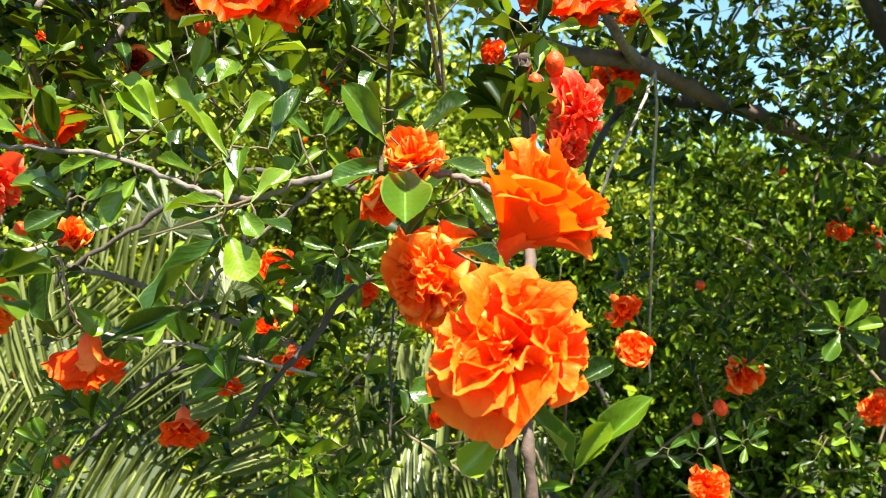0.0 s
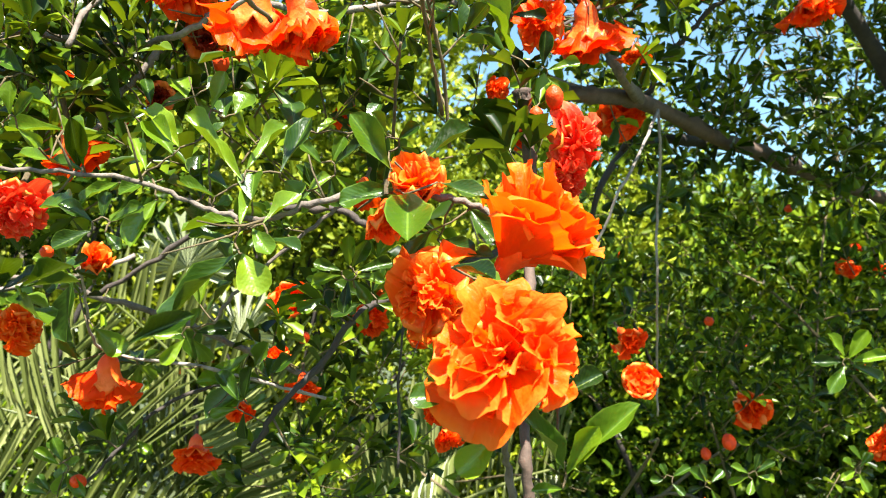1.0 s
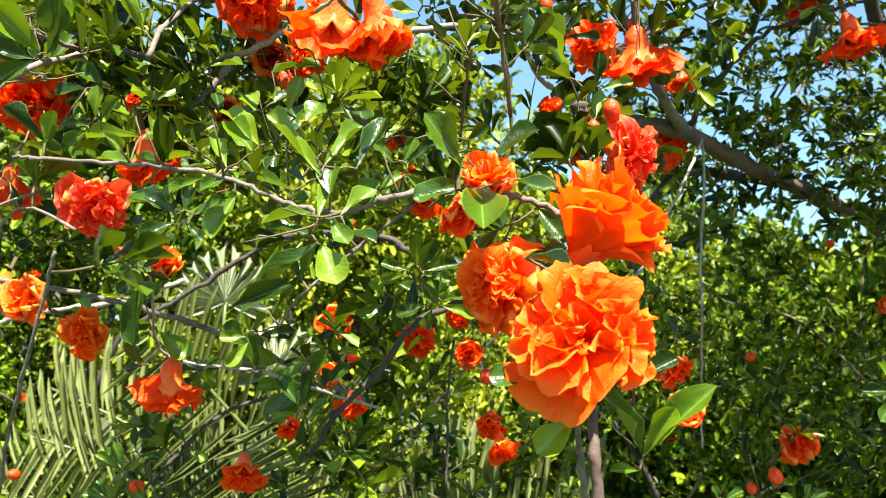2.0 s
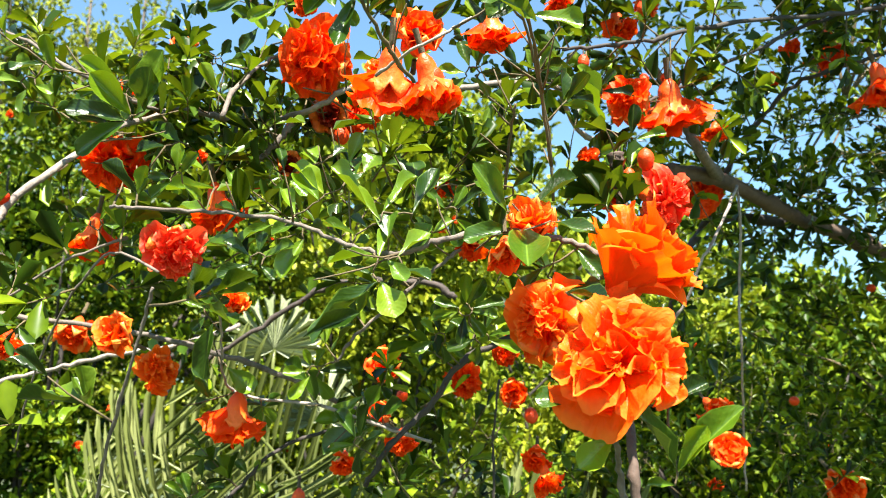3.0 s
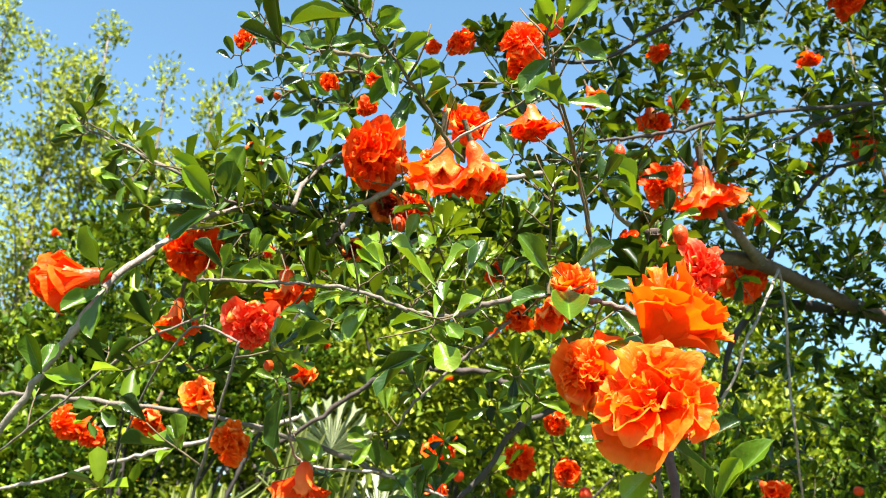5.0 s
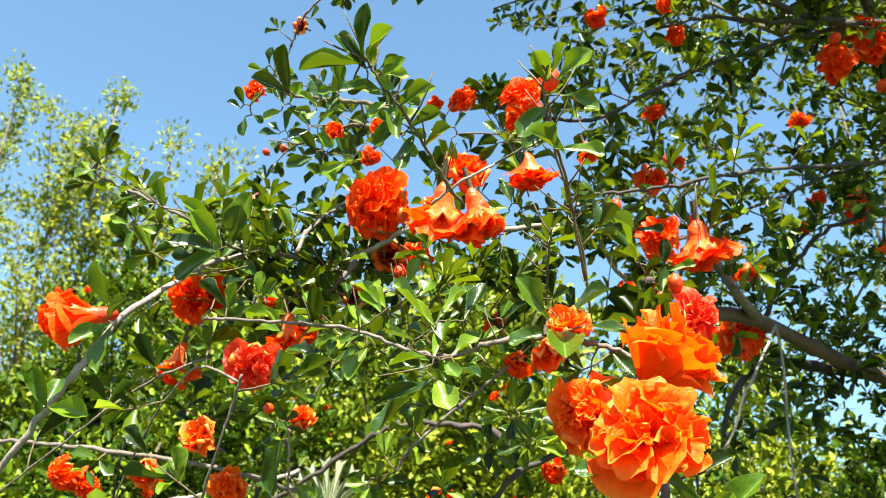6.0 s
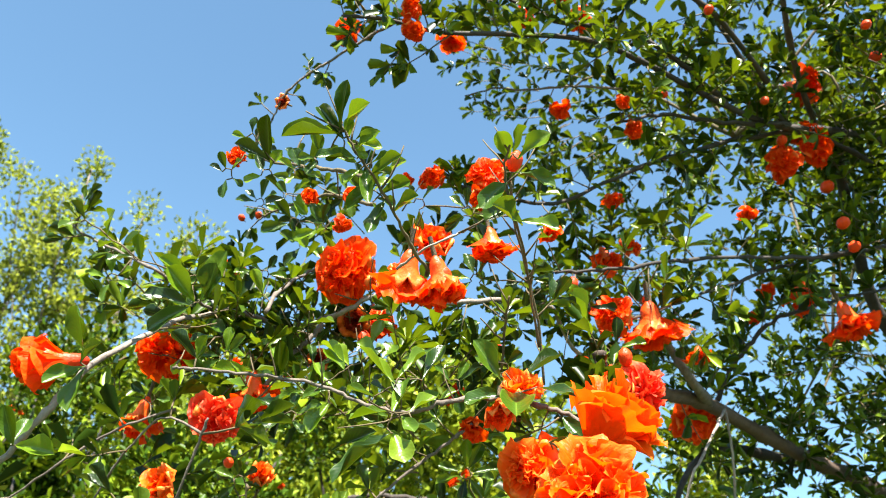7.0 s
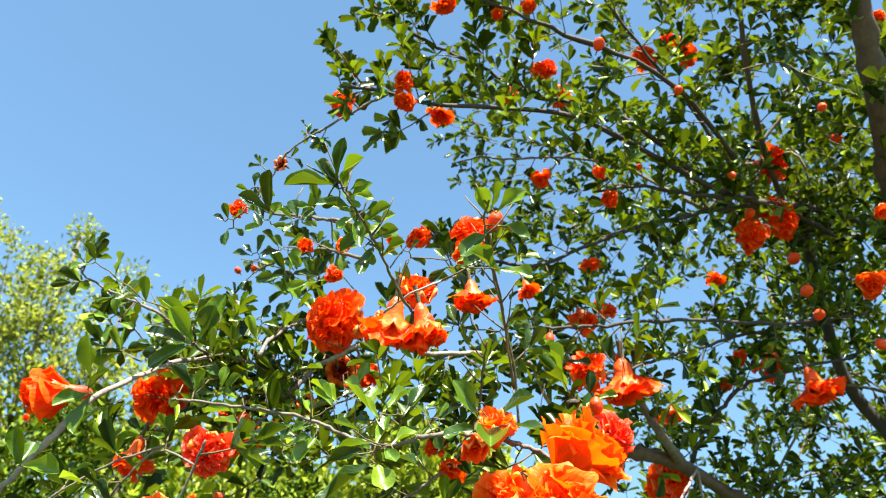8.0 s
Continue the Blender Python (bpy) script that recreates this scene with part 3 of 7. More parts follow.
def leaf(base, tip, normal, width, lit_tone=False):
    """A leaf of its own from its stalk to its tip."""
    global LEAVES
    LEAVES += 1
    tilt = unit(Vector(normal) + rand_way(RNG) * 0.25)
    FOOT.append(tuple(base))
    SHOWN.append(((Vector(base) + Vector(tip)) / 2, (Vector(tip) - Vector(base)).length))
    if lit_tone or base[1] < 0.60:
        SUNNY.append(SHOWN[-1])
    if LEAVES > 300:
        MORE_LEAVES.append(frame_of(base, tip, tilt, width * 0.93))
        return None
    # the foremost leaves take the lighter, yellower colour that stands for sunshine on them
    pool = SUNLIT_MESH if lit_tone or (min(base[1], tip[1]) < 0.425 and RNG.random() < 0.7) else LEAF_MESH
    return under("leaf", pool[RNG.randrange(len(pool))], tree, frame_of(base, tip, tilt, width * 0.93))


bough("left_bough", .0031, .0029, [(0.223, 1.165, 1.891), (0.060, 0.959, 1.874), (0.014, 0.846, 1.895), (-0.055, 0.761, 1.862), (-0.123, 0.707, 1.832), (-0.184, 0.668, 1.824), (-0.237, 0.669, 1.797), (-0.308, 0.721, 1.806), (-0.342, 0.674, 1.795), (-0.372, 0.649, 1.790), (-0.400, 0.595, 1.749), (-0.409, 0.520, 1.685), (-0.424, 0.491, 1.644), (-0.432, 0.470, 1.604), (-0.464, 0.480, 1.564), (-0.506, 0.492, 1.510)])
bough("twig", .0020, .0011, [(-0.376, 0.630, 1.781), (-0.384, 0.568, 1.771), (-0.395, 0.513, 1.769), (-0.476, 0.564, 1.824), (-0.516, 0.551, 1.841), (-0.528, 0.545, 1.853)])
bough("fork", .0034, .0022, [(-0.258, 0.681, 1.788), (-0.269, 0.675, 1.766), (-0.285, 0.669, 1.745), (-0.300, 0.647, 1.702), (-0.339, 0.675, 1.675)])
bough("twig", .0026, .0015, [(-0.296, 0.588, 1.757), (-0.300, 0.624, 1.802), (-0.287, 0.656, 1.840), (-0.267, 0.671, 1.865)])
bough("spur", .0025, .0012, [(0.054, 0.529, 1.601), (0.026, 0.519, 1.617), (-0.003, 0.513, 1.625), (-0.045, 0.494, 1.624), (-0.085, 0.481, 1.615), (-0.107, 0.480, 1.606), (-0.134, 0.480, 1.607), (-0.162, 0.483, 1.617), (-0.199, 0.479, 1.630), (-0.257, 0.466, 1.634), (-0.298, 0.455, 1.634), (-0.320, 0.456, 1.634)])
bough("stub", .0022, .0058, [(0.160, 0.900, -0.050), (0.120, 0.750, 0.700), (0.075, 0.560, 1.200), (0.055, 0.508, 1.408), (0.052, 0.505, 1.461), (0.053, 0.552, 1.519), (0.064, 0.599, 1.582), (0.070, 0.637, 1.632), (0.070, 0.655, 1.671), (0.068, 0.663, 1.710), (0.063, 0.661, 1.744)])
bough("stem", .0022, .0016, [(0.046, 0.478, 1.416), (0.039, 0.466, 1.451), (0.035, 0.444, 1.476), (0.035, 0.423, 1.497)])
bough("grey_bough", .0037, .0028, [(-0.172, 1.033, 1.476), (-0.257, 0.982, 1.518), (-0.342, 0.955, 1.555), (-0.412, 0.935, 1.577), (-0.478, 0.919, 1.594), (-0.553, 0.902, 1.606), (-0.665, 0.880, 1.616), (-0.754, 0.863, 1.623), (-0.821, 0.852, 1.623)])
bough("grey_twig", .0038, .0028, [(-0.507, 1.267, 1.659), (-0.587, 1.215, 1.618), (-0.678, 1.206, 1.603), (-0.750, 1.200, 1.585), (-0.827, 1.194, 1.567), (-0.904, 1.190, 1.544), (-1.010, 1.181, 1.522)])
bough("stalk", .0012, .0010, [(-0.302, 0.448, 1.429), (-0.288, 0.427, 1.462), (-0.270, 0.405, 1.500), (-0.253, 0.388, 1.541), (-0.244, 0.377, 1.561)])
bough("thin", .0012, .0009, [(-0.315, 0.533, 1.602), (-0.358, 0.541, 1.620), (-0.387, 0.553, 1.603), (-0.417, 0.571, 1.571), (-0.451, 0.597, 1.512), (-0.475, 0.624, 1.457)])
bough("thin", .0014, .0010, [(-0.366, 0.575, 1.641), (-0.420, 0.574, 1.620), (-0.469, 0.577, 1.589), (-0.530, 0.592, 1.549), (-0.588, 0.607, 1.514)])
bough("far_bough", .0055, .0036, [(-0.135, 1.257, 1.706), (-0.184, 1.263, 1.730), (-0.296, 1.222, 1.729), (-0.364, 1.219, 1.708), (-0.452, 1.225, 1.652), (-0.569, 1.231, 1.582)])
bough("twig", .0020, .0013, [(-0.072, 0.640, 1.653), (-0.092, 0.643, 1.637), (-0.130, 0.638, 1.605), (-0.173, 0.635, 1.565), (-0.190, 0.640, 1.542)])
bough("dark_bough", .0034, .0024, [(0.046, 0.729, 1.611), (-0.019, 0.719, 1.580), (-0.076, 0.708, 1.554), (-0.117, 0.709, 1.504), (-0.148, 0.695, 1.468), (-0.172, 0.705, 1.431)])
bough("pale_twig", .0017, .0011, [(-0.117, 0.765, 1.473), (-0.165, 0.744, 1.487), (-0.219, 0.703, 1.505), (-0.300, 0.723, 1.514), (-0.316, 0.702, 1.529), (-0.311, 0.670, 1.567), (-0.307, 0.649, 1.589)])
bough("dark_twig", .0021, .0015, [(-0.217, 0.826, 1.488), (-0.263, 0.807, 1.473), (-0.294, 0.788, 1.454), (-0.321, 0.781, 1.421), (-0.341, 0.772, 1.398), (-0.363, 0.775, 1.368), (-0.374, 0.777, 1.336)])
bough("dark_twig", .0017, .0012, [(-0.062, 0.960, 1.378), (-0.060, 0.958, 1.430), (-0.061, 0.945, 1.483), (-0.053, 0.921, 1.548)])
bough("limb", .016, .0105, [(1.220, 2.120, 1.866), (0.850, 1.836, 1.890), (0.622, 1.611, 1.902), (0.478, 1.409, 1.880), (0.392, 1.329, 1.892), (0.276, 1.176, 1.885), (0.211, 1.103, 1.869), (0.161, 1.075, 1.865)])
bough("low_limb", .012, .004, [(0.628, 1.649, 1.919), (0.481, 1.523, 1.903), (0.353, 1.382, 1.876), (0.291, 1.330, 1.844), (0.240, 1.293, 1.774), (0.222, 1.320, 1.693)])
bough("twig", .0085, .0040, [(0.281, 1.177, 1.885), (0.228, 1.048, 1.881), (0.204, 1.032, 1.916), (0.169, 0.938, 1.920), (0.136, 0.889, 1.950)])
bough("hanging_twig", .0022, .0017, [(0.296, 1.132, 1.859), (0.305, 1.157, 1.793), (0.308, 1.201, 1.705), (0.302, 1.185, 1.615), (0.322, 1.278, 1.497), (0.329, 1.313, 1.406)])
bough("hanging_twig", .0022, .0017, [(0.292, 1.113, 1.851), (0.244, 1.028, 1.766), (0.212, 1.010, 1.713), (0.193, 1.025, 1.662), (0.154, 1.037, 1.611)])
bough("upper_bough", .0034, .0018, [(0.654, 1.157, 2.188), (0.473, 1.052, 2.098), (0.331, 0.936, 2.028), (0.203, 0.840, 1.967), (0.122, 0.779, 1.920), (0.060, 0.755, 1.902), (0.019, 0.741, 1.891)])
bough("upper_bough", .0034, .0018, [(0.663, 1.249, 2.234), (0.439, 1.114, 2.119), (0.314, 1.000, 2.021), (0.211, 0.906, 1.939), (0.153, 0.841, 1.884), (0.104, 0.792, 1.848)])
bough("upper_bough", .0055, .0028, [(0.280, 1.334, 1.830), (0.307, 1.258, 1.903), (0.329, 1.221, 1.954), (0.363, 1.190, 1.996), (0.421, 1.180, 2.048), (0.513, 1.183, 2.081), (0.637, 1.227, 2.134)])
bough("arc_bough", .007, .002, [(0.862, 1.254, 2.416), (0.654, 1.120, 2.393), (0.547, 1.060, 2.371), (0.400, 0.962, 2.309), (0.272, 0.860, 2.289), (0.166, 0.768, 2.276), (0.070, 0.688, 2.250), (-0.042, 0.644, 2.222), (-0.133, 0.620, 2.206), (-0.205, 0.588, 2.202), (-0.263, 0.580, 2.203)])
bough("high_twig", .0022, .0012, [(-0.190, 0.598, 2.208), (-0.230, 0.601, 2.181), (-0.271, 0.612, 2.160), (-0.308, 0.622, 2.140), (-0.345, 0.637, 2.115), (-0.363, 0.655, 2.087)])
bough("top_bough", .0050, .0018, [(0.330, 0.912, 2.296), (0.233, 0.827, 2.326), (0.134, 0.770, 2.352), (0.028, 0.736, 2.346), (-0.066, 0.686, 2.362), (-0.149, 0.648, 2.383), (-0.212, 0.610, 2.406), (-0.276, 0.578, 2.437)])
bough("top_bough", .0046, .0018, [(0.421, 0.962, 2.312), (0.318, 0.861, 2.429), (0.212, 0.764, 2.506), (0.128, 0.672, 2.564)])
bough("top_bough", .0050, .0020, [(0.377, 0.879, 2.332), (0.241, 0.716, 2.358), (0.071, 0.625, 2.367), (-0.036, 0.589, 2.396), (-0.143, 0.554, 2.425)])
bough("high_twig", .0020, .0011, [(0.129, 0.788, 2.244), (0.055, 0.771, 2.238), (-0.018, 0.760, 2.223), (-0.064, 0.754, 2.223), (-0.110, 0.757, 2.212)])
bough("mid_bough", .0048, .0022, [(0.620, 1.117, 2.340), (0.491, 1.027, 2.338), (0.369, 0.971, 2.292), (0.223, 0.913, 2.210), (0.121, 0.878, 2.140), (0.018, 0.843, 2.069), (-0.061, 0.811, 2.064), (-0.138, 0.777, 2.063)])
bough("mid_bough", .0045, .002, [(0.431, 0.965, 2.311), (0.307, 0.912, 2.276), (0.201, 0.857, 2.248), (0.120, 0.818, 2.202)])
bough("brown_limb", .0062, .0042, [(0.621, 1.257, 2.372), (0.557, 1.155, 2.414), (0.476, 0.998, 2.474), (0.428, 0.860, 2.549), (0.405, 0.768, 2.600), (0.390, 0.692, 2.665)])
bough("trunk", .030, .016, [(1.200, 2.250, -0.050), (1.190, 2.200, 0.700), (1.130, 2.080, 1.200), (1.024, 1.870, 1.544), (0.887, 1.496, 1.884), (0.764, 1.189, 2.152), (0.688, 1.003, 2.303), (0.636, 0.863, 2.396), (0.595, 0.744, 2.497), (0.566, 0.624, 2.617)])
bough("dark_limb", .016, .009, [(0.898, 1.517, 1.891), (0.791, 1.463, 2.044), (0.682, 1.387, 2.159), (0.634, 1.298, 2.270), (0.599, 1.209, 2.382), (0.547, 1.060, 2.371)])
bough("top_sprig", .0014, .0010, [(-0.095, 0.411, 1.706), (-0.105, 0.384, 1.712), (-0.114, 0.354, 1.722), (-0.128, 0.330, 1.740), (-0.140, 0.311, 1.752), (-0.150, 0.301, 1.767), (-0.153, 0.296, 1.775)])
bough("side_sprig", .0018, .0010, [(-0.134, 0.337, 1.747), (-0.165, 0.363, 1.774), (-0.203, 0.389, 1.800), (-0.253, 0.421, 1.831), (-0.289, 0.437, 1.854)])
bough("side_sprig", .0024, .0011, [(-0.186, 0.575, 1.887), (-0.248, 0.603, 1.921), (-0.295, 0.642, 1.941), (-0.353, 0.684, 1.951), (-0.367, 0.686, 1.944)])
bough("centre_sprig", .0013, .0009, [(-0.002, 0.510, 1.680), (-0.010, 0.465, 1.718), (-0.016, 0.428, 1.742), (-0.024, 0.395, 1.759), (-0.029, 0.371, 1.781), (-0.024, 0.355, 1.791)])
bough("green_stem", .0014, .0010, [(0.002, 0.590, 1.676), (-0.003, 0.559, 1.731), (-0.014, 0.522, 1.769), (-0.024, 0.487, 1.800), (-0.027, 0.454, 1.830)])
bough("green_stem", .0013, .0010, [(-0.038, 0.552, 1.675), (-0.034, 0.520, 1.705), (-0.029, 0.493, 1.724)])
bough("pale_twig", .0012, .0009, [(-0.129, 0.452, 1.730), (-0.101, 0.432, 1.739), (-0.078, 0.431, 1.751), (-0.060, 0.448, 1.772)])

# flowers
flower("double", (0.034, 0.398, 1.524), (0.000, -0.972, 0.237), 0.073, "orange")
flower("trumpet", (0.067, 0.477, 1.612), (0.605, -0.291, 0.741), 0.068, "orange")
flower("open", (-0.011, 0.480, 1.560), (-0.408, -0.911, 0.061), 0.060, "orange")
flower("funnel", (-0.457, 0.449, 1.636), (-0.891, -0.400, -0.213), 0.052)
flower("half", (-0.017, 0.488, 1.634), (0.100, -0.826, 0.555), 0.034, "orange")
flower("bud", (0.090, 0.651, 1.734), (-0.105, -0.363, 0.926), 0.024)
flower("bud", (0.076, 0.662, 1.721), (-0.206, -0.358, 0.911), 0.019)
flower("open", (0.109, 0.656, 1.688), (0.467, -0.644, -0.606), 0.055, "red")
flower("open", (0.102, 0.667, 1.665), (0.213, -0.324, -0.922), 0.044, "red")
flower("droop", (0.149, 0.836, 1.839), (0.120, 0.450, -0.885), 0.089)
flower("open", (0.091, 0.769, 1.845), (-0.134, -0.985, 0.110), 0.053)
flower("open", (0.269, 1.241, 1.873), (0.366, -0.759, -0.538), 0.081)
flower("droop", (-0.129, 0.505, 1.730), (-0.110, 0.420, -0.900), 0.059)
flower("droop", (-0.089, 0.502, 1.726), (0.260, 0.400, -0.880), 0.053)
flower("bud", (-0.092, 0.494, 1.745), (0.219, -0.756, 0.617), 0.026)
flower("half", (-0.137, 0.516, 1.768), (-0.092, -0.793, 0.603), 0.028, single=False)
flower("half", (-0.104, 0.498, 1.792), (0.236, -0.837, 0.493), 0.040)
flower("droop", (-0.047, 0.549, 1.801), (0.200, 0.250, -0.947), 0.053)
flower("open", (-0.228, 0.646, 1.842), (-0.040, -0.970, -0.241), 0.073)
flower("spent", (-0.231, 0.719, 1.810), (0.234, -0.754, -0.614), 0.049)
flower("bud", (-0.218, 0.728, 1.792), (0.240, 0.024, -0.971), 0.026)
flower("open", (-0.202, 0.752, 1.822), (0.403, -0.343, -0.848), 0.051)
flower("open", (-0.056, 0.535, 1.901), (-0.179, -0.984, 0.009), 0.039)
flower("bud", (-0.026, 0.530, 1.910), (0.289, -0.567, 0.772), 0.027)
flower("open", (-0.065, 0.596, 1.905), (0.066, -0.337, -0.939), 0.032, single=False)
flower("droop", (0.104, 0.877, 1.977), (0.344, -0.059, -0.937), 0.055)
flower("open", (0.147, 0.960, 2.065), (0.384, -0.861, 0.335), 0.035, single=False)
flower("bud", (0.042, 0.749, 1.880), (0.009, 0.025, -1.000), 0.020)
flower("bud", (0.140, 0.815, 1.891), (0.143, -0.928, 0.343), 0.015)
flower("bud", (0.116, 0.813, 1.888), (0.090, -0.498, -0.862), 0.018)
flower("half", (-0.482, 0.893, 1.997), (-0.189, -0.788, 0.586), 0.044, single=False)
flower("bud", (-0.394, 0.694, 1.953), (-0.179, -0.984, 0.009), 0.014)
flower("bud", (-0.372, 0.696, 1.958), (0.475, -0.880, 0.017), 0.015)
flower("open", (-0.455, 0.695, 1.749), (0.211, -0.590, -0.780), 0.064)
flower("open", (-0.313, 0.549, 1.621), (0.177, -0.747, -0.641), 0.047, "red")
flower("droop", (-0.315, 0.657, 1.676), (0.110, 0.400, -0.910), 0.050)
flower("droop", (-0.455, 0.672, 1.650), (-0.240, 0.200, -0.950), 0.052)
flower("half", (-0.338, 0.511, 1.551), (-0.412, -0.867, 0.282), 0.035, "orange")
flower("half", (-0.650, 0.995, 1.601), (-0.018, -0.501, -0.865), 0.055)
flower("open", (-0.770, 0.977, 1.598), (-0.171, -0.890, -0.422), 0.056)
flower("open", (-0.734, 0.988, 1.582), (0.346, -0.782, -0.519), 0.046, single=False)
flower("open", (-0.394, 0.717, 1.536), (0.141, -0.845, -0.516), 0.053, "orange")
flower("droop", (-0.306, 0.710, 1.477), (-0.150, 0.220, -0.960), 0.061)
flower("bud", (-0.313, 0.606, 1.597), (0.154, -0.981, 0.118), 0.016)
flower("half", (-0.287, 0.634, 1.596), (0.342, -0.756, 0.557), 0.031, "orange", single=False)
flower("half", (-0.232, 1.136, 1.583), (-0.100, -0.993, 0.055), 0.057)
flower("bud", (-0.182, 0.990, 1.530), (0.261, -0.926, 0.271), 0.024)
flower("open", (-0.106, 1.048, 1.553), (0.128, -0.752, -0.647), 0.057)
flower("half", (-0.037, 0.996, 1.536), (0.157, -0.979, -0.126), 0.041, single=False)
flower("bud", (-0.014, 1.010, 1.508), (0.118, -0.681, -0.723), 0.028)
flower("open", (-0.042, 0.750, 1.559), (-0.038, -0.435, -0.900), 0.031, single=False)
flower("droop", (-0.075, 0.643, 1.644), (-0.255, -0.448, -0.857), 0.036)
flower("half", (-0.035, 0.473, 1.598), (0.055, -0.267, -0.962), 0.026)
flower("open", (0.265, 1.197, 1.521), (0.350, -0.696, -0.627), 0.052)
flower("droop", (-0.316, 1.002, 1.372), (0.148, -0.551, -0.821), 0.057)
flower("bud", (-0.345, 0.749, 1.396), (0.000, -0.986, 0.166), 0.023)
flower("droop", (-0.173, 0.946, 1.464), (0.115, -0.534, -0.837), 0.042)
flower("droop", (0.002, 0.787, 1.429), (0.207, -0.474, -0.856), 0.037)
flower("half", (0.268, 1.156, 1.471), (-0.236, -0.954, 0.186), 0.048)
flower("half", (0.505, 1.380, 1.410), (0.111, -0.864, -0.490), 0.068)
flower("bud", (0.448, 1.333, 1.363), (0.000, -0.734, -0.680), 0.035)
flower("open", (0.687, 1.311, 1.366), (0.000, -0.999, -0.052), 0.052, single=False)
flower("open", (0.387, 1.217, 1.265), (-0.331, -0.900, 0.285), 0.060)
flower("half", (-0.206, 0.954, 1.507), (-0.318, -0.869, 0.379), 0.031, single=False)
flower("bud", (0.503, 1.602, 1.563), (0.000, -0.999, -0.052), 0.029)
flower("bud", (0.663, 1.590, 1.786), (0.000, -0.999, -0.052), 0.026)
flower("open", (0.912, 1.895, 1.697), (0.000, -0.999, -0.052), 0.039, single=False)
flower("open", (1.001, 1.895, 1.687), (0.000, -0.999, -0.052), 0.037, single=False)
flower("open", (-0.119, 0.889, 1.786), (-0.228, -0.928, 0.294), 0.038)
flower("open", (-0.442, 0.887, 1.826), (0.331, -0.865, -0.377), 0.024, single=False)
flower("open", (-0.640, 1.065, 1.998), (0.331, -0.865, -0.377), 0.050)
flower("droop", (-0.012, 0.800, 1.452), (-0.100, -0.500, -0.860), 0.036)
flower("droop", (-0.246, 0.950, 1.438), (0.115, -0.534, -0.837), 0.036)
flower("bud", (-0.720, 1.200, 1.353), (0.000, -0.964, 0.266), 0.026)
flower("half", (0.063, 0.720, 1.715), (-0.200, -0.500, -0.840), 0.034)
flower("bud", (0.415, 1.350, 1.342), (0.000, -0.734, -0.680), 0.026)
flower("spent", (-0.260, 0.691, 1.747), (0.518, -0.818, -0.251), 0.038)
flower("bud", (-0.294, 0.692, 1.726), (0.000, -0.724, -0.690), 0.019)
flower("open", (0.047, 0.789, 1.785), (-0.236, -0.954, 0.186), 0.028, single=False)
flower("open", (0.823, 1.684, 1.672), (0.018, -0.994, -0.105), 0.040, single=False)
flower("open", (-0.357, 0.890, 2.496), (-0.163, -0.497, -0.852), 0.058, single=False)
flower("open", (-0.165, 0.568, 2.203), (0.324, -0.940, -0.106), 0.033, single=False)
flower("open", (-0.164, 0.588, 2.175), (0.196, -0.285, -0.938), 0.036, single=False)
flower("droop", (-0.165, 0.947, 2.514), (0.155, 0.191, -0.969), 0.064, single=False)
flower("open", (-0.027, 1.071, 2.711), (-0.135, -0.536, -0.833), 0.052, single=False)
flower("open", (0.041, 0.689, 2.360), (0.199, -0.930, -0.308), 0.045, single=False)
flower("open", (0.081, 0.875, 2.493), (0.408, -0.661, -0.630), 0.056, single=False)
flower("bud", (0.116, 0.573, 2.276), (0.183, -0.981, 0.071), 0.026)
flower("open", (0.237, 0.848, 2.569), (-0.249, -0.614, -0.749), 0.052, single=False)
flower("open", (0.293, 0.855, 2.625), (-0.022, -0.958, -0.286), 0.060, single=False)
flower("open", (0.328, 0.875, 2.604), (0.522, -0.527, -0.671), 0.045, single=False)
flower("droop", (-0.120, 0.584, 2.389), (0.173, 0.038, -0.984), 0.036, single=False)
flower("open", (0.015, 0.594, 2.398), (0.094, -0.532, -0.841), 0.027, single=False)
flower("open", (-0.036, 0.598, 2.385), (0.094, -0.532, -0.841), 0.025, single=False)
flower("bud", (0.250, 0.693, 2.306), (0.094, -0.955, -0.281), 0.022)
flower("open", (0.125, 0.762, 2.194), (0.100, -0.794, -0.599), 0.023, single=False)
flower("bud", (0.201, 0.837, 2.274), (0.100, -0.794, -0.599), 0.019)
flower("bud", (0.360, 0.858, 2.273), (0.100, -0.794, -0.599), 0.021)
flower("open", (0.148, 0.827, 2.195), (0.312, -0.818, -0.483), 0.039, single=False)
flower("open", (0.519, 1.060, 2.482), (0.531, -0.603, -0.594), 0.078)
flower("open", (0.499, 1.036, 2.324), (0.198, -0.838, -0.508), 0.071)
flower("open", (0.426, 1.011, 2.262), (-0.218, -0.838, -0.501), 0.062)
flower("bud", (0.420, 0.986, 2.294), (0.082, -0.996, -0.024), 0.027)
flower("bud", (0.515, 1.080, 2.260), (0.090, -0.980, -0.179), 0.036)
flower("bud", (0.466, 0.934, 2.087), (0.090, -0.980, -0.179), 0.030)
flower("bud", (0.522, 1.047, 2.113), (0.090, -0.980, -0.179), 0.030)
flower("open", (0.558, 0.903, 2.079), (0.329, -0.588, -0.739), 0.047, single=False)
flower("open", (0.573, 0.835, 2.172), (0.097, -0.624, -0.775), 0.027, single=False)
flower("bud", (0.605, 0.968, 2.466), (0.432, -0.559, -0.708), 0.030)
flower("bud", (0.459, 0.691, 2.260), (0.097, -0.917, -0.388), 0.021)
flower("droop", (0.312, 0.882, 2.067), (0.071, -0.136, -0.988), 0.032, single=False)
flower("droop", (0.032, 0.800, 2.212), (-0.381, -0.473, -0.794), 0.035, single=False)
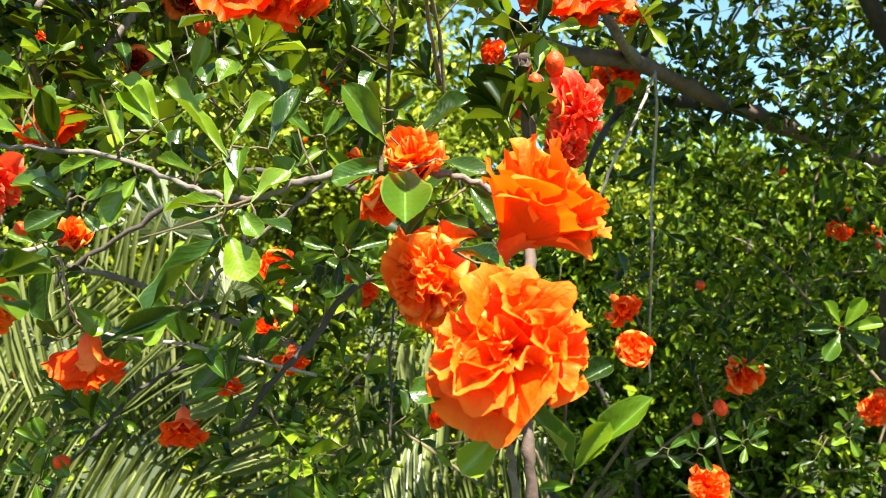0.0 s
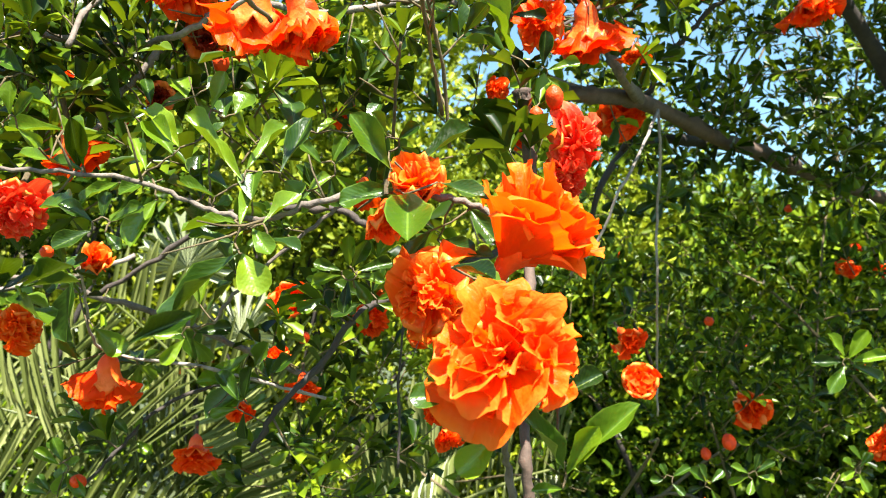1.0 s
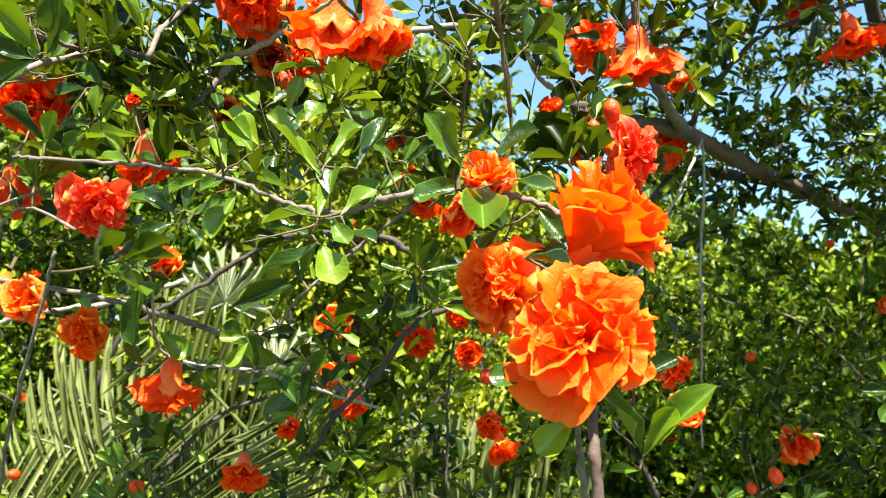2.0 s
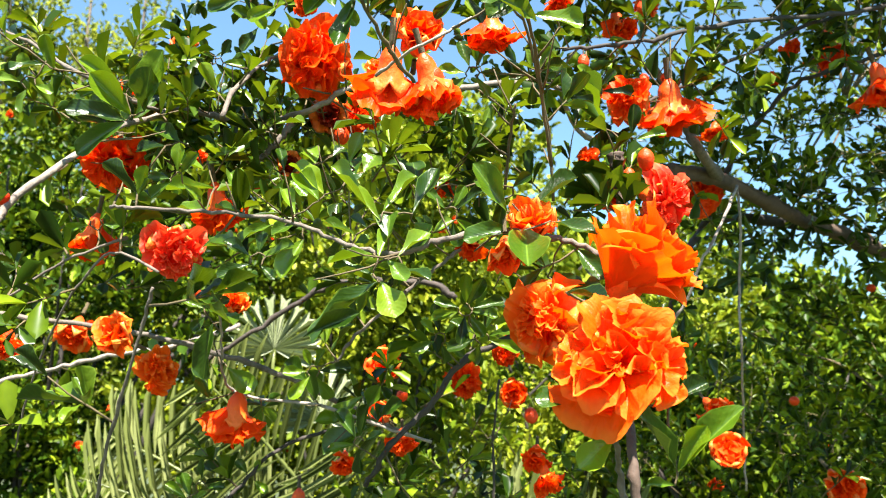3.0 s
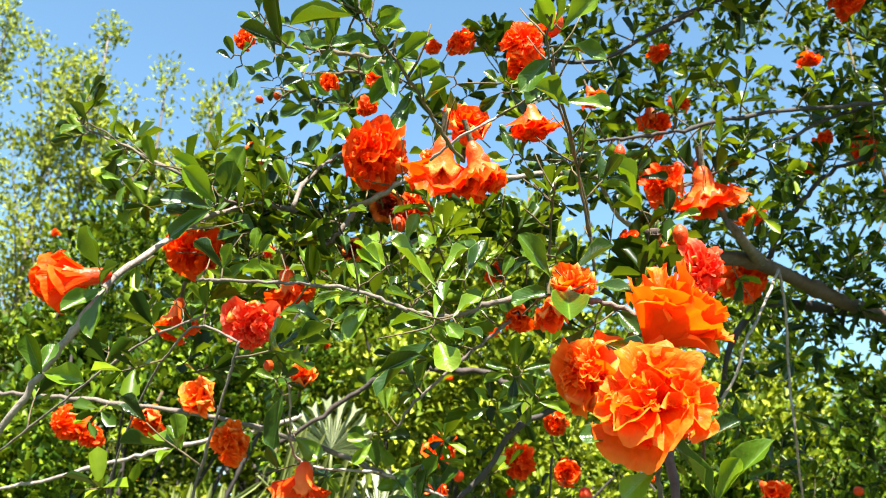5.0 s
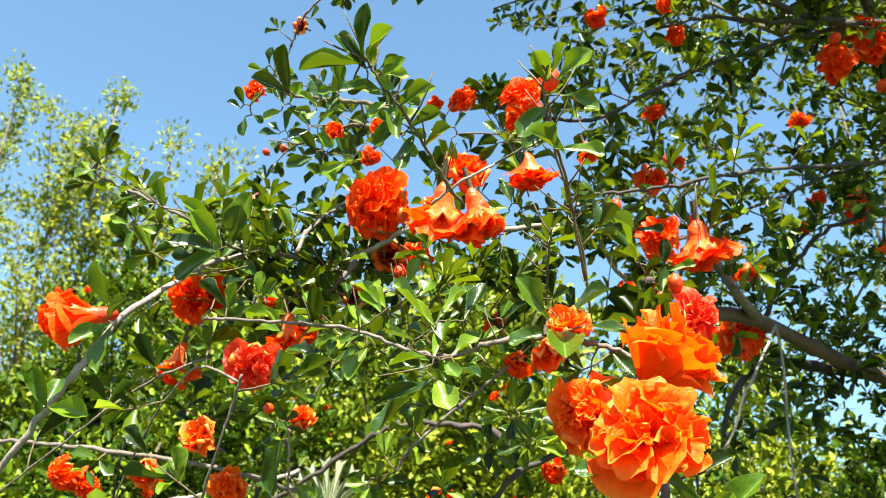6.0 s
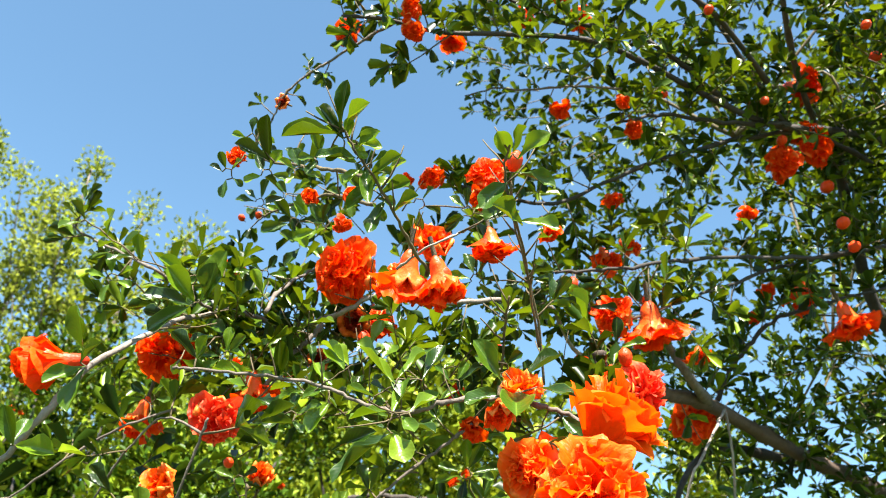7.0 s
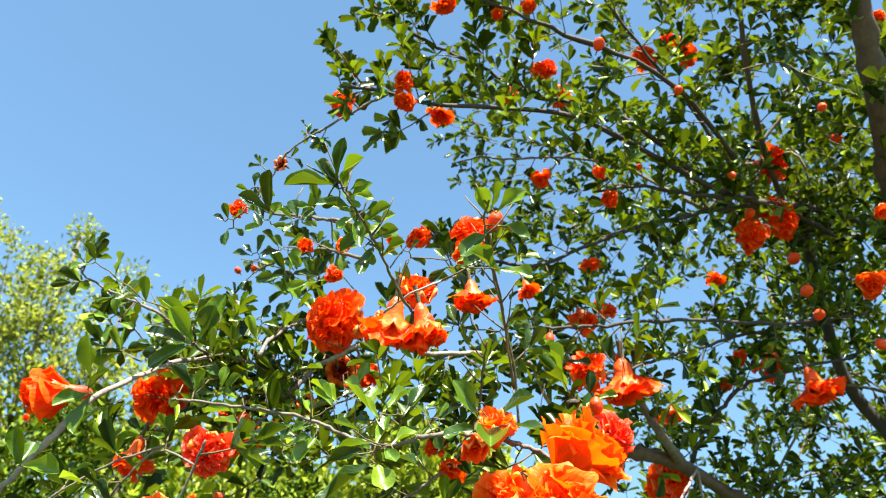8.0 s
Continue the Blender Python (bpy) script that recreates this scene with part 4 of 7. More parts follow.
flower("open", (0.119, 0.933, 2.134), (0.094, -0.532, -0.841), 0.029, single=False)
flower("bud", (0.116, 0.802, 1.973), (0.094, -0.532, -0.841), 0.022)
flower("droop", (0.015, 0.702, 1.922), (0.383, 0.053, -0.922), 0.038, single=False)
flower("spent", (-0.349, 0.641, 2.108), (-0.347, -0.860, -0.376), 0.028, single=False)
flower("open", (-0.307, 0.453, 1.864), (-0.347, -0.860, -0.376), 0.022, single=False)
flower("half", (-0.218, 0.444, 1.807), (0.094, -0.955, -0.281), 0.019, single=False)
flower("half", (-0.179, 0.447, 1.810), (0.318, -0.912, -0.260), 0.018, single=False)
flower("open", (-0.211, 0.547, 1.839), (0.322, -0.198, -0.926), 0.020, single=False)
flower("open", (-0.147, 0.722, 2.034), (0.209, -0.939, -0.272), 0.035, single=False)
flower("open", (-0.182, 0.722, 2.029), (0.097, -0.917, -0.388), 0.023, single=False)
flower("open", (0.426, 1.229, 2.127), (0.094, -0.532, -0.841), 0.042, single=False)
flower("droop", (0.499, 1.257, 2.110), (0.155, 0.191, -0.969), 0.075)
flower("droop", (0.523, 1.122, 1.990), (0.359, 0.200, -0.912), 0.090)
flower("open", (0.399, 1.259, 2.082), (0.094, -0.532, -0.841), 0.031, single=False)
flower("droop", (0.237, 1.007, 1.889), (-0.168, 0.010, -0.986), 0.039, single=False)
flower("open", (0.652, 0.783, 2.588), (0.329, -0.588, -0.739), 0.037, single=False)
flower("bud", (0.571, 0.962, 2.004), (0.097, -0.624, -0.775), 0.027)

# leaves that stand out
# glossy leaves round the forked bough and the two rosettes on the low bough
leaf((-0.302, 0.600, 1.693), (-0.349, 0.601, 1.695), (0.018, -0.734, 0.679), 0.015)
leaf((-0.322, 0.620, 1.718), (-0.353, 0.625, 1.730), (0.139, -0.740, 0.658), 0.020)
leaf((-0.315, 0.610, 1.723), (-0.288, 0.615, 1.734), (-0.142, -0.741, 0.656), 0.011, lit_tone=True)
leaf((-0.297, 0.660, 1.748), (-0.322, 0.672, 1.776), (0.230, -0.806, 0.545), 0.019)
leaf((-0.279, 0.660, 1.748), (-0.284, 0.670, 1.771), (0.170, -0.895, 0.412), 0.016)
leaf((-0.338, 0.640, 1.742), (-0.355, 0.651, 1.767), (0.230, -0.833, 0.503), 0.015)
leaf((-0.348, 0.620, 1.746), (-0.387, 0.630, 1.771), (0.193, -0.762, 0.618), 0.026)
leaf((-0.359, 0.640, 1.752), (-0.380, 0.649, 1.772), (0.225, -0.795, 0.563), 0.019)
leaf((-0.362, 0.620, 1.742), (-0.390, 0.618, 1.737), (-0.060, -0.756, 0.652), 0.018)
leaf((-0.291, 0.560, 1.660), (-0.319, 0.564, 1.669), (0.110, -0.734, 0.670), 0.019)
leaf((-0.232, 0.490, 1.637), (-0.257, 0.494, 1.646), (0.122, -0.736, 0.666), 0.008, lit_tone=True)
leaf((-0.214, 0.500, 1.632), (-0.239, 0.495, 1.621), (-0.118, -0.799, 0.589), 0.013)
leaf((-0.192, 0.500, 1.635), (-0.213, 0.496, 1.625), (-0.122, -0.806, 0.579), 0.013, lit_tone=True)
leaf((-0.200, 0.500, 1.614), (-0.219, 0.497, 1.608), (-0.100, -0.780, 0.617), 0.009, lit_tone=True)
leaf((-0.311, 0.700, 1.799), (-0.318, 0.709, 1.820), (0.190, -0.883, 0.428), 0.016)
leaf((-0.328, 0.700, 1.801), (-0.326, 0.709, 1.822), (-0.141, -0.907, 0.396), 0.016)
leaf((-0.278, 0.700, 1.802), (-0.304, 0.705, 1.813), (0.143, -0.741, 0.656), 0.019)
leaf((-0.392, 0.630, 1.703), (-0.364, 0.636, 1.717), (-0.163, -0.748, 0.644), 0.015)
leaf((-0.399, 0.640, 1.691), (-0.377, 0.644, 1.701), (-0.161, -0.747, 0.645), 0.018)
leaf((-0.111, 0.560, 1.683), (-0.117, 0.571, 1.709), (0.182, -0.889, 0.421), 0.022)
leaf((-0.161, 0.580, 1.700), (-0.152, 0.587, 1.717), (-0.222, -0.851, 0.475), 0.022)
leaf((-0.169, 0.580, 1.697), (-0.173, 0.589, 1.718), (0.175, -0.893, 0.416), 0.019)
leaf((-0.095, 0.560, 1.680), (-0.082, 0.565, 1.691), (-0.214, -0.780, 0.588), 0.014)
leaf((-0.226, 0.660, 1.736), (-0.239, 0.669, 1.757), (0.228, -0.841, 0.491), 0.023)
leaf((-0.209, 0.660, 1.744), (-0.199, 0.665, 1.756), (-0.230, -0.807, 0.545), 0.017)
leaf((-0.056, 0.560, 1.685), (-0.050, 0.568, 1.705), (-0.184, -0.887, 0.423), 0.016)
leaf((-0.105, 0.500, 1.633), (-0.093, 0.496, 1.624), (0.129, -0.841, 0.525), 0.016, lit_tone=True)
leaf((-0.147, 0.490, 1.615), (-0.136, 0.492, 1.619), (-0.135, -0.739, 0.660), 0.011, lit_tone=True)
leaf((-0.131, 0.485, 1.603), (-0.153, 0.488, 1.610), (0.104, -0.734, 0.672), 0.011, lit_tone=True)
leaf((-0.091, 0.510, 1.628), (-0.077, 0.515, 1.640), (-0.215, -0.781, 0.586), 0.011, lit_tone=True)
leaf((-0.119, 0.472, 1.616), (-0.120, 0.480, 1.635), (-0.138, -0.917, 0.375), 0.018, lit_tone=True)
leaf((-0.125, 0.470, 1.600), (-0.118, 0.480, 1.624), (-0.236, -0.869, 0.436), 0.012)
leaf((-0.111, 0.470, 1.601), (-0.091, 0.480, 1.624), (-0.259, -0.790, 0.556), 0.013, lit_tone=True)
leaf((-0.117, 0.468, 1.598), (-0.103, 0.460, 1.580), (0.060, -0.903, 0.425), 0.014, lit_tone=True)
leaf((-0.107, 0.470, 1.591), (-0.087, 0.467, 1.584), (0.098, -0.796, 0.598), 0.010)
leaf((-0.129, 0.472, 1.603), (-0.163, 0.471, 1.601), (-0.019, -0.743, 0.669), 0.010)
leaf((-0.129, 0.474, 1.589), (-0.158, 0.476, 1.593), (0.051, -0.727, 0.685), 0.016)
leaf((-0.122, 0.466, 1.582), (-0.109, 0.456, 1.558), (0.017, -0.918, 0.395), 0.023, lit_tone=True)
leaf((-0.124, 0.466, 1.582), (-0.169, 0.450, 1.544), (-0.103, -0.868, 0.487), 0.019)
leaf((-0.125, 0.474, 1.628), (-0.169, 0.492, 1.671), (0.248, -0.773, 0.584), 0.015, lit_tone=True)
leaf((-0.125, 0.480, 1.636), (-0.105, 0.496, 1.673), (-0.261, -0.832, 0.489), 0.013)
leaf((-0.103, 0.478, 1.634), (-0.086, 0.494, 1.671), (-0.256, -0.844, 0.471), 0.016)
leaf((-0.173, 0.495, 1.654), (-0.203, 0.511, 1.691), (0.262, -0.796, 0.546), 0.020, lit_tone=True)
leaf((-0.176, 0.493, 1.649), (-0.197, 0.504, 1.676), (0.263, -0.801, 0.537), 0.018)
leaf((-0.161, 0.498, 1.660), (-0.141, 0.502, 1.671), (-0.181, -0.735, 0.653), 0.008)
leaf((-0.195, 0.497, 1.639), (-0.209, 0.508, 1.666), (0.260, -0.835, 0.485), 0.012)
leaf((-0.188, 0.500, 1.621), (-0.200, 0.487, 1.589), (0.034, -0.926, 0.376), 0.018)
leaf((-0.206, 0.500, 1.630), (-0.190, 0.502, 1.634), (-0.109, -0.724, 0.681), 0.010)
leaf((-0.144, 0.480, 1.619), (-0.170, 0.484, 1.630), (0.148, -0.728, 0.669), 0.008)
leaf((-0.136, 0.480, 1.624), (-0.150, 0.485, 1.635), (0.226, -0.755, 0.615), 0.008)
leaf((-0.231, 0.485, 1.640), (-0.250, 0.501, 1.677), (0.221, -0.854, 0.472), 0.014, lit_tone=True)
# the other leaves that stand out
leaf((-0.239, 0.496, 1.642), (-0.231, 0.465, 1.666), (0.000, -0.853, 0.523), 0.015)
leaf((-0.269, 0.507, 1.617), (-0.239, 0.487, 1.616), (0.000, -0.853, 0.523), 0.021)
leaf((-0.035, 0.496, 1.640), (-0.057, 0.474, 1.671), (0.000, -0.853, 0.523), 0.021)
leaf((-0.032, 0.487, 1.625), (-0.065, 0.477, 1.618), (0.000, -0.853, 0.523), 0.019)
leaf((-0.022, 0.472, 1.620), (-0.020, 0.434, 1.588), (0.000, -0.700, 0.714), 0.030)
leaf((-0.004, 0.477, 1.628), (0.027, 0.467, 1.613), (0.000, -0.853, 0.523), 0.016)
leaf((-0.016, 0.496, 1.645), (0.017, 0.504, 1.670), (0.000, -0.853, 0.523), 0.014)
leaf((0.017, 0.517, 1.617), (0.035, 0.508, 1.593), (0.000, -0.853, 0.523), 0.018)
leaf((0.006, 0.499, 1.580), (0.029, 0.479, 1.585), (0.000, -0.853, 0.523), 0.010)
leaf((-0.005, 0.528, 1.598), (0.020, 0.519, 1.588), (0.000, -0.853, 0.523), 0.014)
leaf((0.005, 0.413, 1.501), (-0.015, 0.403, 1.502), (0.000, -0.853, 0.523), 0.016)
leaf((0.063, 0.423, 1.500), (0.087, 0.423, 1.513), (0.000, -0.853, 0.523), 0.013)
leaf((0.065, 0.416, 1.462), (0.045, 0.389, 1.497), (0.000, -0.853, 0.523), 0.014, lit_tone=True)
leaf((0.066, 0.414, 1.461), (0.098, 0.400, 1.500), (0.000, -0.853, 0.523), 0.014, lit_tone=True)
leaf((0.066, 0.416, 1.461), (0.079, 0.400, 1.486), (0.000, -0.853, 0.523), 0.014, lit_tone=True)
leaf((0.029, 0.414, 1.479), (0.009, 0.405, 1.462), (0.000, -0.853, 0.523), 0.018)
leaf((0.064, 0.416, 1.453), (0.047, 0.406, 1.454), (0.000, -0.853, 0.523), 0.006)
leaf((0.038, 0.450, 1.559), (0.025, 0.440, 1.567), (0.000, -0.853, 0.523), 0.014)
leaf((-0.181, 0.723, 1.516), (-0.208, 0.714, 1.490), (0.000, -0.853, 0.523), 0.020)
leaf((-0.234, 0.702, 1.529), (-0.250, 0.681, 1.544), (0.000, -0.853, 0.523), 0.024)
leaf((-0.224, 0.703, 1.510), (-0.227, 0.682, 1.537), (0.000, -0.853, 0.523), 0.022)
leaf((-0.176, 0.744, 1.487), (-0.214, 0.706, 1.462), (0.000, -0.853, 0.523), 0.027)
leaf((-0.176, 0.744, 1.491), (-0.219, 0.704, 1.496), (0.000, -0.853, 0.523), 0.020)
leaf((-0.181, 0.744, 1.503), (-0.168, 0.722, 1.524), (0.000, -0.853, 0.523), 0.017)
leaf((-0.165, 0.744, 1.498), (-0.145, 0.733, 1.513), (0.000, -0.853, 0.523), 0.018)
leaf((-0.316, 0.659, 1.578), (-0.327, 0.662, 1.526), (0.000, -0.853, 0.523), 0.027)
leaf((-0.307, 0.659, 1.590), (-0.330, 0.659, 1.594), (0.000, -0.853, 0.523), 0.020)
leaf((-0.307, 0.681, 1.539), (-0.279, 0.683, 1.516), (0.000, -0.853, 0.523), 0.023)
leaf((-0.407, 0.438, 1.761), (-0.396, 0.414, 1.775), (0.149, -0.956, 0.255), 0.020)
leaf((-0.374, 0.451, 1.741), (-0.374, 0.433, 1.760), (0.149, -0.956, 0.255), 0.012)
leaf((-0.381, 0.449, 1.745), (-0.401, 0.439, 1.734), (0.149, -0.956, 0.255), 0.011)
leaf((-0.433, 0.430, 1.772), (-0.448, 0.421, 1.761), (0.149, -0.956, 0.255), 0.012)
leaf((-0.430, 0.430, 1.775), (-0.432, 0.406, 1.780), (0.149, -0.956, 0.255), 0.011)
leaf((-0.365, 0.390, 1.619), (-0.360, 0.359, 1.647), (0.149, -0.956, 0.255), 0.020)
leaf((-0.362, 0.394, 1.607), (-0.363, 0.386, 1.569), (0.149, -0.956, 0.255), 0.015)
leaf((-0.362, 0.394, 1.609), (-0.376, 0.367, 1.587), (0.149, -0.956, 0.255), 0.015)
leaf((-0.366, 0.392, 1.611), (-0.343, 0.371, 1.620), (0.149, -0.956, 0.255), 0.011)
leaf((-0.411, 0.408, 1.548), (-0.416, 0.387, 1.573), (0.149, -0.956, 0.255), 0.016)
leaf((-0.409, 0.408, 1.548), (-0.369, 0.397, 1.539), (0.149, -0.956, 0.255), 0.018)
leaf((-0.413, 0.407, 1.548), (-0.413, 0.420, 1.572), (0.149, -0.956, 0.255), 0.013)
leaf((-0.328, 0.506, 1.729), (-0.316, 0.478, 1.752), (0.149, -0.956, 0.255), 0.025)
leaf((-0.339, 0.506, 1.726), (-0.358, 0.473, 1.748), (0.149, -0.956, 0.255), 0.022)
leaf((-0.334, 0.506, 1.726), (-0.309, 0.493, 1.775), (0.149, -0.956, 0.255), 0.024)
leaf((-0.339, 0.498, 1.718), (-0.372, 0.470, 1.721), (0.149, -0.956, 0.255), 0.022)
leaf((-0.339, 0.498, 1.717), (-0.368, 0.482, 1.688), (0.149, -0.956, 0.255), 0.020)
leaf((-0.143, 0.351, 1.529), (-0.113, 0.340, 1.542), (0.149, -0.956, 0.255), 0.010)
leaf((-0.153, 0.301, 1.766), (-0.147, 0.275, 1.795), (0.138, -0.984, 0.114), 0.011)
leaf((-0.150, 0.302, 1.766), (-0.127, 0.278, 1.774), (0.138, -0.984, 0.114), 0.013)
leaf((-0.154, 0.302, 1.764), (-0.188, 0.274, 1.742), (0.138, -0.984, 0.114), 0.010)
leaf((-0.150, 0.304, 1.761), (-0.172, 0.297, 1.789), (0.138, -0.984, 0.114), 0.012)
leaf((-0.142, 0.310, 1.752), (-0.123, 0.296, 1.763), (0.138, -0.984, 0.114), 0.012)
leaf((-0.140, 0.313, 1.748), (-0.164, 0.291, 1.739), (0.138, -0.984, 0.114), 0.013)
leaf((-0.136, 0.324, 1.749), (-0.127, 0.312, 1.710), (0.138, -0.984, 0.114), 0.012)
leaf((-0.132, 0.328, 1.743), (-0.107, 0.315, 1.753), (0.138, -0.984, 0.114), 0.013)
leaf((-0.128, 0.332, 1.736), (-0.145, 0.322, 1.708), (0.138, -0.984, 0.114), 0.013)
leaf((-0.126, 0.344, 1.736), (-0.101, 0.334, 1.741), (0.138, -0.984, 0.114), 0.013)
leaf((-0.122, 0.347, 1.733), (-0.132, 0.342, 1.696), (0.138, -0.984, 0.114), 0.013)
leaf((-0.116, 0.353, 1.724), (-0.095, 0.340, 1.732), (0.138, -0.984, 0.114), 0.014)
leaf((-0.255, 0.420, 1.832), (-0.252, 0.384, 1.858), (0.138, -0.984, 0.114), 0.017)
leaf((-0.212, 0.388, 1.799), (-0.219, 0.379, 1.814), (0.138, -0.984, 0.114), 0.014)
leaf((-0.203, 0.389, 1.800), (-0.190, 0.369, 1.819), (0.138, -0.984, 0.114), 0.012)
leaf((-0.253, 0.421, 1.831), (-0.284, 0.400, 1.840), (0.138, -0.984, 0.114), 0.015)
leaf((-0.022, 0.366, 1.791), (-0.019, 0.339, 1.801), (0.138, -0.984, 0.114), 0.018)
leaf((-0.018, 0.369, 1.787), (0.007, 0.353, 1.804), (0.138, -0.984, 0.114), 0.017)
leaf((-0.025, 0.368, 1.787), (-0.034, 0.348, 1.800), (0.138, -0.984, 0.114), 0.017)
leaf((-0.020, 0.374, 1.777), (0.014, 0.374, 1.767), (0.138, -0.984, 0.114), 0.016)
leaf((-0.027, 0.377, 1.769), (-0.047, 0.366, 1.741), (0.138, -0.984, 0.114), 0.019)
leaf((-0.022, 0.395, 1.759), (-0.045, 0.381, 1.735), (0.138, -0.984, 0.114), 0.021)
leaf((-0.017, 0.402, 1.747), (0.016, 0.400, 1.741), (0.138, -0.984, 0.114), 0.018)
leaf((-0.015, 0.405, 1.744), (-0.035, 0.359, 1.736), (0.138, -0.984, 0.114), 0.019)
leaf((0.061, 0.766, 1.811), (0.038, 0.698, 1.840), (0.149, -0.956, 0.255), 0.038)
leaf((0.054, 0.736, 1.833), (0.028, 0.698, 1.837), (0.149, -0.956, 0.255), 0.025)
leaf((-0.146, 0.421, 1.808), (-0.123, 0.409, 1.823), (0.149, -0.956, 0.255), 0.016)
leaf((-0.139, 0.424, 1.803), (-0.118, 0.419, 1.796), (0.149, -0.956, 0.255), 0.018)
leaf((0.005, 0.455, 1.573), (0.030, 0.440, 1.566), (0.100, -0.700, 0.700), 0.012)
leaf((-0.149, 0.305, 1.752), (-0.159, 0.298, 1.738), (0.320, -0.941, 0.106), 0.011)
leaf((-0.141, 0.308, 1.753), (-0.132, 0.311, 1.745), (-0.042, -0.995, 0.091), 0.008)
leaf((-0.140, 0.308, 1.758), (-0.121, 0.313, 1.761), (-0.177, -0.981, 0.082), 0.010)
leaf((-0.141, 0.305, 1.760), (-0.127, 0.299, 1.767), (-0.134, -0.987, 0.085), 0.008)
leaf((-0.145, 0.302, 1.761), (-0.144, 0.290, 1.769), (0.144, -0.984, 0.101), 0.009)
leaf((-0.150, 0.305, 1.760), (-0.165, 0.300, 1.771), (0.403, -0.909, 0.108), 0.010)
leaf((-0.131, 0.324, 1.752), (-0.115, 0.323, 1.761), (-0.158, -0.984, 0.084), 0.009)
leaf((-0.139, 0.322, 1.753), (-0.149, 0.313, 1.766), (0.333, -0.937, 0.106), 0.011)
leaf((-0.142, 0.323, 1.751), (-0.157, 0.319, 1.756), (0.437, -0.893, 0.108), 0.010)
leaf((-0.139, 0.322, 1.744), (-0.150, 0.316, 1.730), (0.325, -0.940, 0.106), 0.010)
leaf((-0.135, 0.328, 1.744), (-0.133, 0.336, 1.735), (0.086, -0.991, 0.098), 0.007)
leaf((-0.131, 0.327, 1.749), (-0.116, 0.334, 1.749), (-0.156, -0.984, 0.084), 0.009)
leaf((-0.174, 0.321, 1.763), (-0.178, 0.311, 1.775), (0.264, -0.959, 0.105), 0.008)
leaf((-0.178, 0.325, 1.759), (-0.192, 0.325, 1.760), (0.437, -0.893, 0.108), 0.009)
leaf((-0.175, 0.323, 1.754), (-0.181, 0.319, 1.741), (0.281, -0.954, 0.105), 0.008)
leaf((-0.166, 0.324, 1.759), (-0.154, 0.323, 1.759), (-0.177, -0.981, 0.082), 0.007)
leaf((-0.167, 0.321, 1.761), (-0.158, 0.315, 1.763), (-0.144, -0.986, 0.085), 0.006)
leaf((-0.132, 0.346, 1.730), (-0.123, 0.354, 1.716), (0.017, -0.995, 0.095), 0.010)
leaf((-0.129, 0.346, 1.734), (-0.114, 0.353, 1.733), (-0.149, -0.985, 0.084), 0.010)
leaf((-0.131, 0.343, 1.739), (-0.120, 0.342, 1.752), (-0.090, -0.992, 0.088), 0.011)
leaf((-0.133, 0.340, 1.738), (-0.128, 0.332, 1.748), (0.042, -0.994, 0.096), 0.009)
leaf((-0.139, 0.340, 1.737), (-0.151, 0.330, 1.745), (0.392, -0.914, 0.108), 0.009)
leaf((-0.141, 0.345, 1.734), (-0.153, 0.346, 1.733), (0.421, -0.901, 0.108), 0.007)
leaf((-0.276, 0.420, 1.851), (-0.277, 0.430, 1.842), (0.134, -0.986, 0.100), 0.009)
leaf((-0.270, 0.417, 1.855), (-0.254, 0.421, 1.855), (-0.162, -0.983, 0.084), 0.009)
leaf((-0.275, 0.413, 1.861), (-0.272, 0.404, 1.874), (0.097, -0.990, 0.098), 0.008)
leaf((-0.281, 0.413, 1.856), (-0.293, 0.408, 1.857), (0.443, -0.890, 0.108), 0.008)
leaf((-0.255, 0.423, 1.824), (-0.243, 0.411, 1.838), (-0.037, -0.995, 0.092), 0.012)
leaf((-0.261, 0.424, 1.825), (-0.268, 0.418, 1.839), (0.294, -0.950, 0.106), 0.010)
leaf((-0.262, 0.423, 1.817), (-0.274, 0.415, 1.807), (0.386, -0.916, 0.107), 0.010)
leaf((-0.252, 0.426, 1.820), (-0.236, 0.427, 1.817), (-0.161, -0.983, 0.084), 0.010)
leaf((-0.311, 0.443, 1.838), (-0.324, 0.439, 1.844), (0.431, -0.896, 0.108), 0.008)
leaf((-0.306, 0.445, 1.830), (-0.307, 0.446, 1.810), (0.157, -0.982, 0.101), 0.011)
leaf((-0.301, 0.447, 1.833), (-0.291, 0.452, 1.827), (-0.067, -0.994, 0.090), 0.008)
leaf((-0.301, 0.441, 1.839), (-0.291, 0.433, 1.846), (-0.091, -0.992, 0.088), 0.009)
leaf((-0.307, 0.440, 1.840), (-0.310, 0.426, 1.850), (0.245, -0.964, 0.104), 0.009)
leaf((-0.216, 0.389, 1.790), (-0.222, 0.386, 1.779), (0.282, -0.953, 0.105), 0.008)
leaf((-0.207, 0.390, 1.793), (-0.192, 0.389, 1.789), (-0.151, -0.985, 0.084), 0.009)
leaf((-0.209, 0.388, 1.800), (-0.201, 0.385, 1.809), (-0.067, -0.994, 0.090), 0.008)
leaf((-0.217, 0.387, 1.796), (-0.229, 0.378, 1.800), (0.430, -0.896, 0.108), 0.009)
leaf((-0.303, 0.632, 1.909), (-0.320, 0.607, 1.923), (0.349, -0.931, 0.107), 0.016)
leaf((-0.305, 0.635, 1.903), (-0.335, 0.624, 1.887), (0.400, -0.910, 0.108), 0.019)
leaf((-0.297, 0.638, 1.901), (-0.282, 0.645, 1.875), (0.025, -0.995, 0.095), 0.014)
leaf((-0.294, 0.637, 1.907), (-0.258, 0.634, 1.910), (-0.180, -0.980, 0.082), 0.018)
leaf((-0.298, 0.635, 1.911), (-0.283, 0.626, 1.940), (-0.010, -0.996, 0.093), 0.018)
